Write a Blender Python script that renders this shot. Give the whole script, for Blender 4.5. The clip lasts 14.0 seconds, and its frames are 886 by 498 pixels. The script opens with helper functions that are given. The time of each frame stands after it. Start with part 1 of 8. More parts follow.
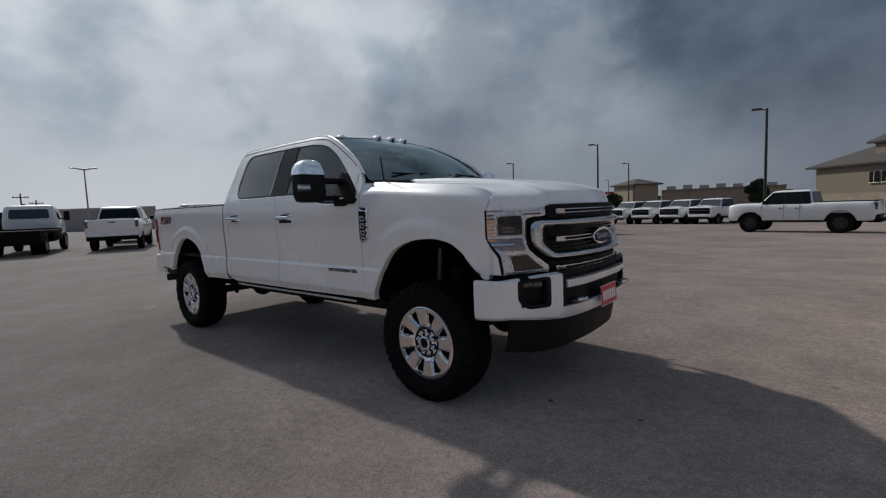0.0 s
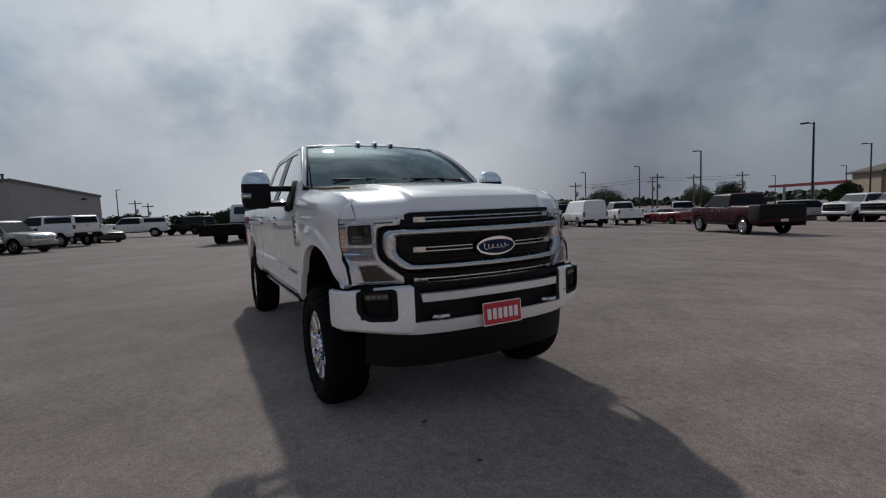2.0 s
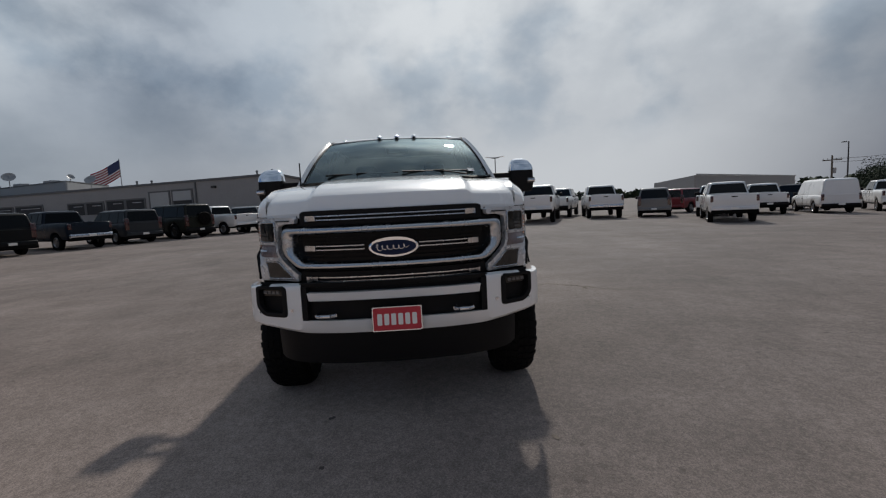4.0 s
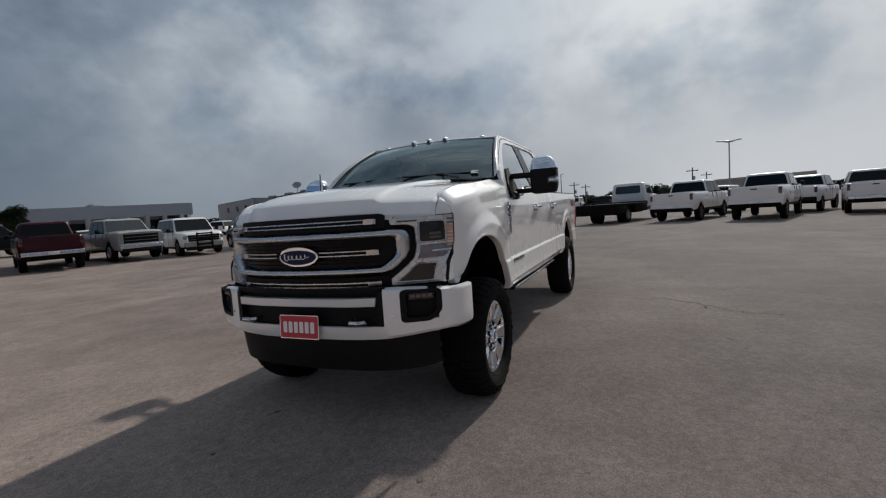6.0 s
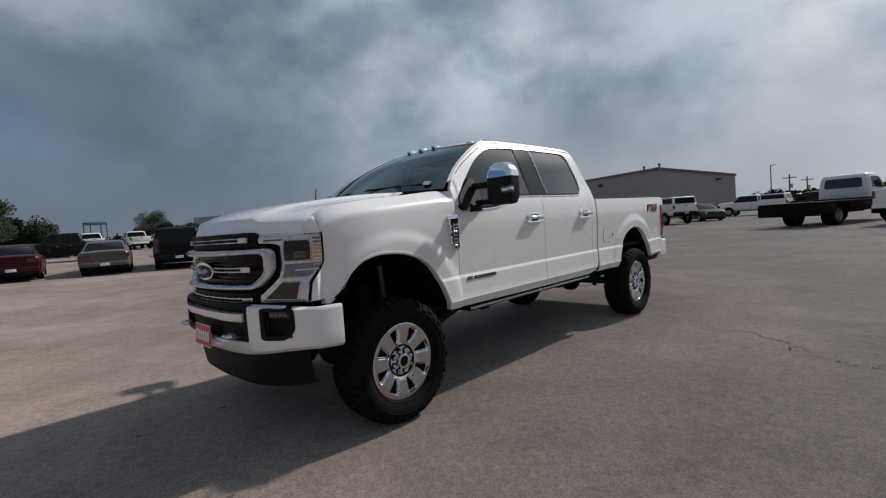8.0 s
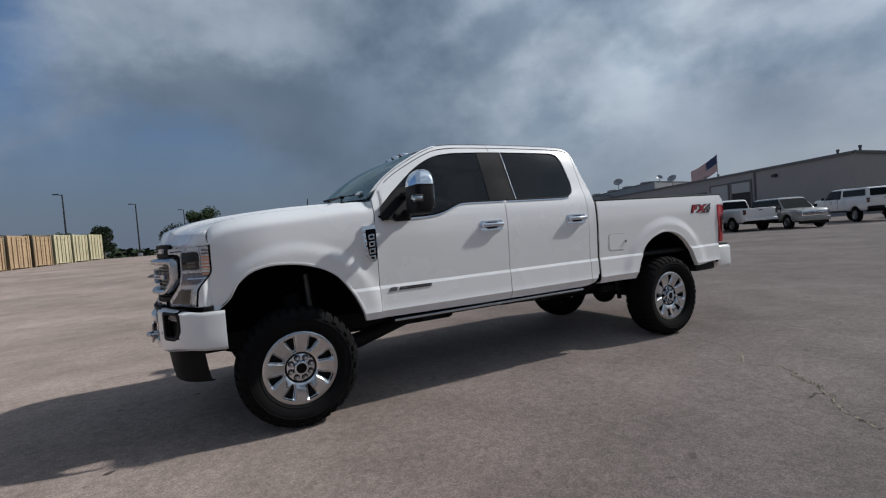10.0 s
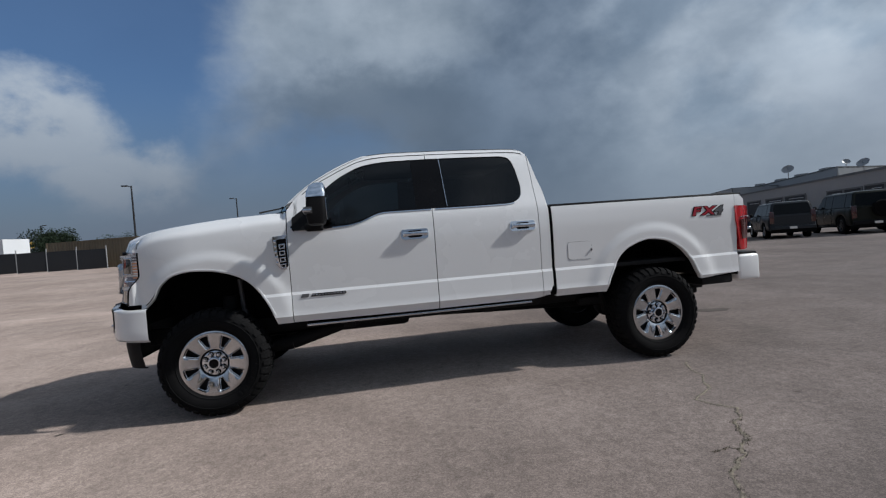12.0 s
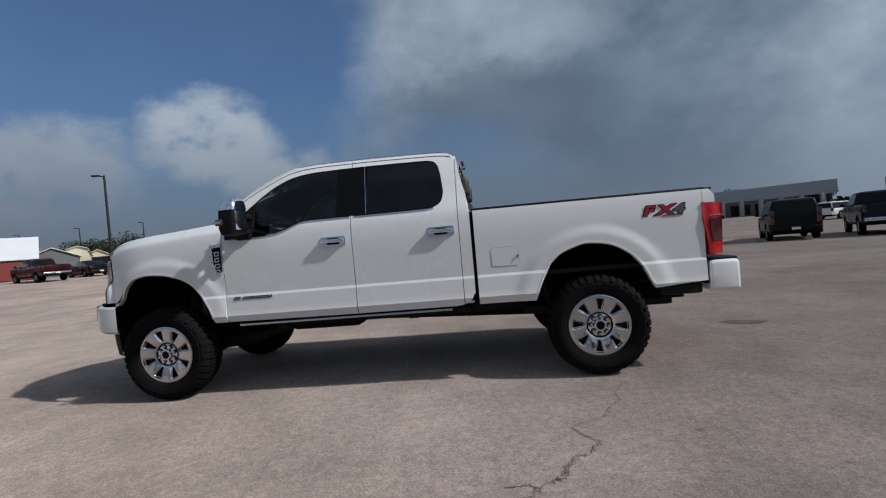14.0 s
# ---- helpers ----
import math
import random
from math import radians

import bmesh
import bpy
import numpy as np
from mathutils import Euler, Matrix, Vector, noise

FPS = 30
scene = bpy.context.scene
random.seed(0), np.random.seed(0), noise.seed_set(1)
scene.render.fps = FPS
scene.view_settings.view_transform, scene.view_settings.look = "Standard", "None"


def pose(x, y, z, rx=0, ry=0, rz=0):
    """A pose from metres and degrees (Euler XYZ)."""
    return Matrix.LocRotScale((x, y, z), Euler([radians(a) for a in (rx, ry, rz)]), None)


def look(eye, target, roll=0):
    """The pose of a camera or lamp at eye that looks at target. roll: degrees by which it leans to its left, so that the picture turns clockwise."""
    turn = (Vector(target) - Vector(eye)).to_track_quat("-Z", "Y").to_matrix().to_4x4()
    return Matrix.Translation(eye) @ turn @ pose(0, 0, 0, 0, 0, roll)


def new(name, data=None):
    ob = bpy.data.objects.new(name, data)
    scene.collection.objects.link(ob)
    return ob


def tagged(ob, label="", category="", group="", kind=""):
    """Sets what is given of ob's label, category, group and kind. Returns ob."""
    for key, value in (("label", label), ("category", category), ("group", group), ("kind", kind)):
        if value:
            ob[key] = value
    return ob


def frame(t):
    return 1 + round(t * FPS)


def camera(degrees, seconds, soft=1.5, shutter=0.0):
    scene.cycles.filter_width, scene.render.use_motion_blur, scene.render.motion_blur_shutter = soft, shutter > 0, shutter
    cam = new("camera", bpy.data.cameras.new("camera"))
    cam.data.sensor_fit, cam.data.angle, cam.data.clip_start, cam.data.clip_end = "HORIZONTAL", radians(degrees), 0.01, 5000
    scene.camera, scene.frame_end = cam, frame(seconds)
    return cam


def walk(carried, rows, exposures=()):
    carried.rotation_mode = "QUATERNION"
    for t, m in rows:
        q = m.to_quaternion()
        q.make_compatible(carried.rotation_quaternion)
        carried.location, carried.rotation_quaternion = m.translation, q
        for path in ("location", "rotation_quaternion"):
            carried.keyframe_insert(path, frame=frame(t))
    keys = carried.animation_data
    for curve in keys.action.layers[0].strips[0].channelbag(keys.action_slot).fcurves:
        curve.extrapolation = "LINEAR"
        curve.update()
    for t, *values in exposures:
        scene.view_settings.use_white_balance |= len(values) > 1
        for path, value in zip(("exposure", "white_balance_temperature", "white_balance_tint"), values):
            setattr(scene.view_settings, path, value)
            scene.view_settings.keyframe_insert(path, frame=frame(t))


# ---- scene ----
cam = camera(87.6, 14.0, soft=1.2)
PATH = [
    (0, (2.268, -3.457, 1.423), (0.993, -1.927, 1.249), -2.2),
    (0.5, (2.612, -3.096, 1.432), (1.208, -1.681, 1.263), -2.2),
    (1, (2.979, -2.666, 1.427), (1.439, -1.402, 1.262), -2.3),
    (1.5, (3.233, -2.242, 1.431), (1.585, -1.121, 1.266), -2.3),
    (2, (3.526, -1.771, 1.432), (1.768, -0.832, 1.264), -2.4),
    (2.5, (3.665, -1.3, 1.426), (1.824, -0.539, 1.253), -2.4),
    (3, (3.834, -0.782, 1.439), (1.918, -0.241, 1.255), -2.4),
    (3.5, (3.879, -0.316, 1.441), (1.917, 0.017, 1.244), -2.5),
    (6, (3.316, 2.057, 1.414), (1.486, 1.265, 1.25), -3.9),
    (6.5, (3.089, 2.449, 1.435), (1.343, 1.489, 1.269), -3.7),
    (7, (2.747, 2.851, 1.42), (1.107, 1.715, 1.277), -3.8),
    (7.5, (2.454, 3.199, 1.398), (0.917, 1.925, 1.276), -4.0),
    (8, (2.06, 3.534, 1.399), (0.651, 2.119, 1.287), -4.1),
    (10.5, (0.124, 4.71, 1.345), (-0.639, 2.862, 1.283), -4.5),
    (11, (-0.326, 4.878, 1.339), (-0.947, 2.978, 1.284), -4.5),
    (11.5, (-0.76, 4.966, 1.333), (-1.254, 3.028, 1.286), -4.5),
    (12, (-1.25, 5.087, 1.322), (-1.599, 3.118, 1.28), -4.4),
    (12.5, (-1.705, 5.124, 1.313), (-1.926, 3.136, 1.276), -4.6),
    (13, (-2.201, 5.184, 1.302), (-2.279, 3.186, 1.269), -4.7),
    (13.5, (-2.647, 5.169, 1.259), (-2.594, 3.17, 1.245), -4.9),
    (14, (-3.148, 5.157, 1.283), (-2.954, 3.167, 1.258), -5.0),
]
walk(cam, [(t, look(eye, target, roll)) for t, eye, target, roll in PATH],
     [(0, -0.1, 6520, 10), (3.5, -0.05, 6650, 10), (6, 0.0, 6750, 10), (8, 0.04, 6600, 10), (10.5, 0.03, 6240, 9), (12, 0.0, 6230, 9), (14, -0.08, 6220, 9)])

# ---- world, sun and sky ----
SUN = Vector((-1.178, 0.27, 1.0)).normalized()
SUN_EL = math.asin(SUN.z)
SUN_AZ = math.atan2(SUN.x, SUN.y)


def sky():
    world = bpy.data.worlds.new("hazy_sky")
    scene.world = world
    world.use_nodes = True
    nt = world.node_tree
    nt.nodes.clear()
    N, L = nt.nodes.new, nt.links.new

    def math_node(op, a, b=None, c=None):
        n = N("ShaderNodeMath")
        n.operation = op
        for k, v in enumerate((a, b, c)):
            if v is None:
                continue
            if isinstance(v, (int, float)):
                n.inputs[k].default_value = v
            else:
                L(v, n.inputs[k])
        return n.outputs[0]

    def ramp(v, a, b, lo=0.0, hi=1.0):
        n = N("ShaderNodeMapRange")
        n.interpolation_type = "SMOOTHSTEP"
        L(v, n.inputs[0])
        n.inputs[1].default_value, n.inputs[2].default_value = a, b
        n.inputs[3].default_value, n.inputs[4].default_value = lo, hi
        return n.outputs[0]

    def mix(f, a, b):
        n = N("ShaderNodeMix")
        n.data_type = "RGBA"
        n.clamp_factor = True
        if isinstance(f, (int, float)):
            n.inputs[0].default_value = f
        else:
            L(f, n.inputs[0])
        for k, v in ((6, a), (7, b)):
            if isinstance(v, tuple):
                n.inputs[k].default_value = (*v, 1)
            else:
                L(v, n.inputs[k])
        return n.outputs[2]

    def tinted(f, col, by):
        n = N("ShaderNodeVectorMath")
        n.operation = "MULTIPLY"
        L(col, n.inputs[0])
        L(mix(f, (1, 1, 1), by), n.inputs[1])
        return n.outputs[0]

    def toward(direction, power_from, power_to):
        n = N("ShaderNodeVectorMath")
        n.operation = "DOT_PRODUCT"
        L(way, n.inputs[0])
        n.inputs[1].default_value = Vector(direction).normalized()
        return ramp(n.outputs["Value"], power_from, power_to)

    coord = N("ShaderNodeTexCoord")
    norm = N("ShaderNodeVectorMath")
    norm.operation = "NORMALIZE"
    L(coord.outputs["Generated"], norm.inputs[0])
    way = norm.outputs[0]
    split = N("ShaderNodeSeparateXYZ")
    L(way, split.inputs[0])
    up = split.outputs[2]
    def noise_at(scale, detail, offset, rough=0.55, distort=0.3, kind="Fac"):
        m = N("ShaderNodeMapping")
        L(way, m.inputs[0])
        m.inputs["Location"].default_value = offset
        m.inputs["Scale"].default_value = (1, 1, 1.35)
        n = N("ShaderNodeTexNoise")
        L(m.outputs[0], n.inputs["Vector"])
        n.inputs["Scale"].default_value, n.inputs["Detail"].default_value = scale, detail
        n.inputs["Roughness"].default_value, n.inputs["Distortion"].default_value = rough, distort
        return n.outputs[kind]

    def heading(az, el):
        a, e = radians(az), radians(el)
        return (math.cos(e) * math.cos(a), math.cos(e) * math.sin(a), math.sin(e))

    # a direction with ragged edges, for cloud outlines
    wob = N("ShaderNodeVectorMath")
    wob.operation = "MULTIPLY_ADD"
    L(noise_at(3.2, 7, (2.3, 4.1, 0.7), 0.55, 0.2, "Color"), wob.inputs[0])
    wob.inputs[1].default_value = (0.22, 0.22, 0.18)
    off = N("ShaderNodeVectorMath")
    off.operation = "SUBTRACT"
    L(way, off.inputs[0])
    off.inputs[1].default_value = (0.11, 0.11, 0.09)
    L(off.outputs[0], wob.inputs[2])
    wisp = N("ShaderNodeVectorMath")
    wisp.operation = "MULTIPLY_ADD"
    L(noise_at(12.0, 7, (5.3, 1.1, 2.7), 0.6, 0.15, "Color"), wisp.inputs[0])
    wisp.inputs[1].default_value = (0.085, 0.085, 0.075)
    back_off = N("ShaderNodeVectorMath")
    back_off.operation = "SUBTRACT"
    L(wob.outputs[0], back_off.inputs[0])
    back_off.inputs[1].default_value = (0.0425, 0.0425, 0.0375)
    L(back_off.outputs[0], wisp.inputs[2])
    ragged = wisp.outputs[0]

    def lobe(az, el, inner, outer, wide=1.0):
        """1 inside a ragged patch of sky of that radius in degrees, 0 outside; wide stretches it level."""
        c = Vector(heading(az, el))
        side = Vector((0, 0, 1)).cross(c).normalized()
        rise_ = c.cross(side)
        d = N("ShaderNodeVectorMath")
        d.operation = "SUBTRACT"
        L(ragged, d.inputs[0])
        d.inputs[1].default_value = c
        total = None
        for axis, k in ((side, 1 / wide), (rise_, 1.0), (c, 1.0)):
            n = N("ShaderNodeVectorMath")
            n.operation = "DOT_PRODUCT"
            L(d.outputs[0], n.inputs[0])
            n.inputs[1].default_value = axis * k
            q = math_node("MULTIPLY", n.outputs["Value"], n.outputs["Value"])
            total = q if total is None else math_node("ADD", total, q)
        return ramp(math_node("SQRT", total), math.sin(radians(inner)), math.sin(radians(outer)), 1.0, 0.0)

    clear = N("ShaderNodeTexSky")
    clear.sky_type = "NISHITA"
    clear.sun_disc = False
    clear.sun_elevation, clear.sun_rotation = SUN_EL, SUN_AZ
    clear.air_density, clear.dust_density = 1.3, 0.4
    scaled = N("ShaderNodeVectorMath")
    scaled.operation = "MULTIPLY"
    L(clear.outputs[0], scaled.inputs[0])
    scaled.inputs[1].default_value = (0.043, 0.061, 0.087)

    glow = toward(SUN, 0.66, 1.0)
    body = noise_at(2.9, 8, (3.1, 1.7, 0.3), 0.5, 0.1)
    fine = noise_at(9.0, 9, (7.3, 2.2, 0.9), 0.55, 0.1)
    shade = ramp(math_node("ADD", math_node("MULTIPLY", body, 0.70), math_node("MULTIPLY", fine, 0.30)), 0.38, 0.61)
    lit = mix(glow, (0.33, 0.385, 0.47), (0.90, 0.96, 1.02))
    dark = mix(glow, (0.17, 0.22, 0.295), (0.44, 0.505, 0.595))
    cloud = mix(shade, dark, lit)
    white = mix(shade, (0.50, 0.55, 0.61), (0.80, 0.84, 0.88))
    # bright veil under the sun
    cloud = mix(math_node("MULTIPLY", lobe(165, 17, 6, 30, 1.6), 0.5), cloud, (0.70, 0.75, 0.80))
    # the glare of the veiled sun
    cloud = mix(toward(SUN, 0.955, 1.0), cloud, (1.9, 1.95, 2.0))
    # heavy banks on either side
    heavy = mix(shade, (0.085, 0.118, 0.165), (0.19, 0.235, 0.295))
    cloud = mix(math_node("MULTIPLY", lobe(125, 16, 8, 20, 1.2), 0.6), cloud, mix(shade, (0.38, 0.435, 0.505), (0.62, 0.68, 0.745)))
    cloud = mix(math_node("MULTIPLY", lobe(91, 19, 9, 17, 1.25), 1.0), cloud, heavy)
    cloud = mix(math_node("MULTIPLY", lobe(-107, 16, 7, 17, 1.3), 0.35), cloud, heavy)
    cloud = mix(math_node("MULTIPLY", lobe(-134, 19, 6, 16, 1.2), 0.65), cloud, mix(shade, (0.36, 0.41, 0.475), (0.62, 0.67, 0.73)))
    cloud = mix(math_node("MULTIPLY", lobe(-96, 9, 7, 15, 1.6), 0.4), cloud, (0.11, 0.17, 0.25))
    cloud = mix(math_node("MULTIPLY", lobe(-98, 28, 3, 9, 2.0), 0.15), cloud, white)
    cloud = mix(math_node("MULTIPLY", lobe(-147, 18, 2, 6, 1.6), 0.35), cloud, white)
    # the big cloud's dark base and lit shoulder
    cloud = mix(math_node("MULTIPLY", lobe(-90, 25, 3, 9, 2.6), 0.5), cloud, mix(shade, (0.33, 0.375, 0.42), (0.47, 0.51, 0.55)))
    cloud = mix(math_node("MULTIPLY", lobe(-94, 15, 3, 7, 2.4), 0.6), cloud, (0.125, 0.16, 0.205))
    # open blue ahead of the truck's far side, with a puff of cumulus in it
    open_sky = math_node("MAXIMUM", lobe(-52, 20, 14, 20, 1.5), math_node("MULTIPLY", lobe(-84, 8, 3, 8, 2.6), 0.7))
    sky_col = mix(open_sky, cloud, mix(0.30, scaled.outputs[0], (0.15, 0.20, 0.27)))
    puff = math_node("MAXIMUM", lobe(-60, 13.5, 3.0, 6.0, 1.5), math_node("MAXIMUM", lobe(-67, 10.5, 2.0, 5.0, 1.7), lobe(-46, 9.5, 2.0, 5.5, 2.0)))
    sky_col = mix(math_node("MULTIPLY", math_node("MULTIPLY", puff, ramp(fine, 0.22, 0.46)), 0.9), sky_col, mix(shade, (0.37, 0.41, 0.47), (0.56, 0.59, 0.63)))
    haze = ramp(up, 0.0, 0.34, 1.0, 0.0)
    low_glow = toward((SUN.x, SUN.y, 0.2), 0.76, 0.99)
    hazy = mix(low_glow, (0.178, 0.195, 0.240), (0.64, 0.68, 0.73))
    # paler, bluer haze beyond the sheds
    hazy = mix(math_node("MULTIPLY", lobe(-132, 11, 8, 24, 1.2), 0.75), hazy, (0.30, 0.355, 0.415))
    hazy = mix(math_node("MULTIPLY", lobe(-72, 6, 8, 24, 1.5), 0.75), hazy, (0.145, 0.175, 0.225))
    hazy = mix(math_node("MULTIPLY", lobe(-106, 6, 6, 16, 1.3), 0.6), hazy, (0.155, 0.20, 0.25))
    hazy = mix(math_node("MULTIPLY", lobe(-163, 6, 8, 20, 1.4), 0.6), hazy, (0.37, 0.42, 0.48))
    hazy = mix(math_node("MULTIPLY", lobe(110, 6, 6, 18, 1.3), 0.5), hazy, (0.34, 0.395, 0.445))
    sky_col = mix(math_node("MULTIPLY", haze, 0.95), sky_col, hazy)
    # bluish rags of cloud hanging under the veil, and the cooler side of the sky
    rags = math_node("MULTIPLY", ramp(noise_at(5.0, 6, (1.9, 6.4, 3.2), 0.5, 0.0), 0.46, 0.66), ramp(up, 0.06, 0.20))
    rags = math_node("MULTIPLY", rags, math_node("SUBTRACT", 1.0, math_node("MULTIPLY", toward(heading(-75, 10), 0.55, 0.85), 0.85)))
    sky_col = tinted(rags, sky_col, (0.70, 0.76, 0.82))
    sky_col = tinted(lobe(-152, 22, 8, 20, 1.5), sky_col, (0.78, 0.82, 0.86))
    sky_col = tinted(lobe(94, 18, 7, 16, 1.2), sky_col, (0.76, 0.80, 0.84))
    sky_col = tinted(lobe(-153, 10, 6, 14, 1.6), sky_col, (1.20, 1.18, 1.16))
    sky_col = tinted(lobe(-112, 18, 6, 16, 1.2), sky_col, (0.86, 0.88, 0.90))
    sky_col = tinted(lobe(-133, 17, 7, 17, 1.3), sky_col, (1.22, 1.20, 1.17))
    sky_col = tinted(toward(heading(-80, 10), 0.35, 0.9), sky_col, (0.95, 0.99, 1.02))
    bg = N("ShaderNodeBackground")
    L(sky_col, bg.inputs[0])
    bg.inputs[1].default_value = SKY_STRENGTH
    out = N("ShaderNodeOutputWorld")
    L(bg.outputs[0], out.inputs[0])


SKY_STRENGTH = 0.88
sky()
sun_data = bpy.data.lights.new("sun", "SUN")
sun_data.energy, sun_data.angle, sun_data.color = 3.7, radians(1.6), (1.0, 0.955, 0.90)
sun_lamp = new("sun", sun_data)
sun_lamp.matrix_world = look(SUN * 50, (0, 0, 0))
scene.view_settings.exposure = 0.0

# ---- materials ----


class Mat:
    """A small node material: base colour varied by two noises, bump, gloss."""

    def __init__(self, name, col, rough=0.5, metal=0.0, var=0.08, scale=3.0, fine=60.0, bump=0.0, coat=0.0, rvar=0.1, spec=0.5, isle=0.0):
        self.m = bpy.data.materials.new(name)
        self.m.use_nodes = True
        nt = self.m.node_tree
        b = nt.nodes["Principled BSDF"]
        N, L = nt.nodes.new, nt.links.new
        self.b, self.nt = b, nt
        b.inputs["Metallic"].default_value = metal
        b.inputs["Roughness"].default_value = rough
        b.inputs["Coat Weight"].default_value = coat
        b.inputs["Coat Roughness"].default_value = 0.04
        b.inputs["Specular IOR Level"].default_value = spec
        b.inputs["Base Color"].default_value = (*col, 1)
        if var or bump or rvar:
            tc = N("ShaderNodeTexCoord")
            n1, n2 = N("ShaderNodeTexNoise"), N("ShaderNodeTexNoise")
            for n, s in ((n1, scale), (n2, fine)):
                L(tc.outputs["Object"], n.inputs["Vector"])
                n.inputs["Scale"].default_value, n.inputs["Detail"].default_value = s, 5
            add = N("ShaderNodeMath")
            add.operation = "MULTIPLY_ADD"
            L(n2.outputs["Fac"], add.inputs[0])
            add.inputs[1].default_value = 0.6
            L(n1.outputs["Fac"], add.inputs[2])
            if var:
                hs = N("ShaderNodeMapRange")
                L(add.outputs[0], hs.inputs[0])
                hs.inputs[1].default_value, hs.inputs[2].default_value = 0.5, 1.1
                hs.inputs[3].default_value, hs.inputs[4].default_value = 1 - var, 1 + var
                val = hs.outputs[0]
                if isle:
                    oi = N("ShaderNodeObjectInfo")
                    k = N("ShaderNodeMath")
                    k.operation = "MULTIPLY_ADD"
                    L(oi.outputs["Random"], k.inputs[0])
                    k.inputs[1].default_value = isle
                    L(val, k.inputs[2])
                    val = k.outputs[0]
                vm = N("ShaderNodeVectorMath")
                vm.operation = "SCALE"
                vm.inputs[0].default_value = col
                L(val, vm.inputs["Scale"])
                L(vm.outputs[0], b.inputs["Base Color"])
            if rvar:
                rr = N("ShaderNodeMapRange")
                L(n1.outputs["Fac"], rr.inputs[0])
                rr.inputs[1].default_value, rr.inputs[2].default_value = 0.3, 0.7
                rr.inputs[3].default_value, rr.inputs[4].default_value = max(0.02, rough * (1 - rvar)), min(1, rough * (1 + rvar))
                L(rr.outputs[0], b.inputs["Roughness"])
            if bump:
                bp = N("ShaderNodeBump")
                L(n2.outputs["Fac"], bp.inputs["Height"])
                bp.inputs["Strength"].default_value, bp.inputs["Distance"].default_value = bump, 0.004
                L(bp.outputs[0], b.inputs["Normal"])


def mat(*a, **k):
    return Mat(*a, **k).m


def glass(name, tint, alpha, ior=1.52, gloss=(1, 1, 1), steep=1.0):
    """Tinted car glass: a dark coat that mirrors the sky and lets part of the inside through."""
    m = bpy.data.materials.new(name)
    m.use_nodes = True
    nt = m.node_tree
    nt.nodes.clear()
    N, L = nt.nodes.new, nt.links.new
    tr, gl, mx = N("ShaderNodeBsdfTransparent"), N("ShaderNodeBsdfGlossy"), N("ShaderNodeMixShader")
    tr.inputs[0].default_value = (*(c * alpha for c in tint), 1)
    gl.inputs[0].default_value = (*gloss, 1)
    gl.inputs["Roughness"].default_value = 0.01
    fr = N("ShaderNodeFresnel")
    fr.inputs[0].default_value = ior
    gain = N("ShaderNodeMath")
    gain.operation, gain.use_clamp = "MULTIPLY_ADD", True
    L(fr.outputs[0], gain.inputs[0])
    gain.inputs[1].default_value, gain.inputs[2].default_value = steep, -0.034 * (steep - 1)
    L(gain.outputs[0], mx.inputs[0])
    L(tr.outputs[0], mx.inputs[1])
    L(gl.outputs[0], mx.inputs[2])
    out = N("ShaderNodeOutputMaterial")
    L(mx.outputs[0], out.inputs[0])
    return m


WHITE = mat("white_paint", (0.745, 0.753, 0.762), 0.26, var=0.015, scale=1.2, coat=1.0, rvar=0.15)
BLACK_PLASTIC = mat("black_plastic", (0.007, 0.007, 0.008), 0.6, var=0.2, fine=300, bump=0.15, spec=0.15)
GLOSS_BLACK = mat("gloss_black", (0.004, 0.004, 0.005), 0.25, var=0.1, spec=0.15)
POLISHED = mat("polished_alloy", (0.64, 0.65, 0.67), 0.10, 1.0, var=0.03, scale=12, rvar=0.4)
CHROME = mat("chrome", (0.76, 0.80, 0.86), 0.07, 1.0, var=0.02, scale=8, rvar=0.4)
SATIN = mat("satin_metal", (0.53, 0.565, 0.62), 0.22, 1.0, var=0.04, scale=10, rvar=0.3)
FRAME_CHROME = mat("frame_chrome", (0.46, 0.48, 0.51), 0.24, 1.0, var=0.03, scale=10, rvar=0.3)
HOUSING = mat("lamp_housing", (0.56, 0.57, 0.59), 0.28, 0.45, var=0.1, scale=14, rvar=0.3)
RUBBER = mat("tyre_rubber", (0.008, 0.008, 0.0085), 0.85, var=0.25, scale=9, fine=120, bump=0.4, spec=0.08)
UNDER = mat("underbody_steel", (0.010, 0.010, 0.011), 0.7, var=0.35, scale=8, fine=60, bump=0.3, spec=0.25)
WELL = mat("wheel_well_liner", (0.004, 0.004, 0.004), 0.95, var=0.3, fine=80, bump=0.3, spec=0.1)
GLASS_FRONT = glass("windshield_glass", (0.62, 0.80, 0.84), 0.7, 2.3, (0.80, 0.97, 1.0))
GLASS_DARK = glass("privacy_glass", (0.50, 0.54, 0.58), 0.06, 1.46, steep=2.1)
GLASS_DOOR = glass("door_glass", (0.55, 0.66, 0.68), 0.24, 1.46, steep=2.1)
LENS_DARK = mat("smoked_lens", (0.014, 0.0142, 0.014), 0.12, var=0.3, scale=18, coat=0.3, spec=0.3)
LENS_GREY = mat("grey_lens", (0.06, 0.062, 0.065), 0.15, 0.2, var=0.3, scale=30, coat=0.4)
LENS_MAUVE = mat("mauve_lens", (0.20, 0.17, 0.18), 0.15, 0.4, var=0.25, scale=30, coat=0.5)
AMBER = mat("amber_reflector", (0.60, 0.27, 0.15), 0.15, var=0.15, scale=40, coat=1.0)
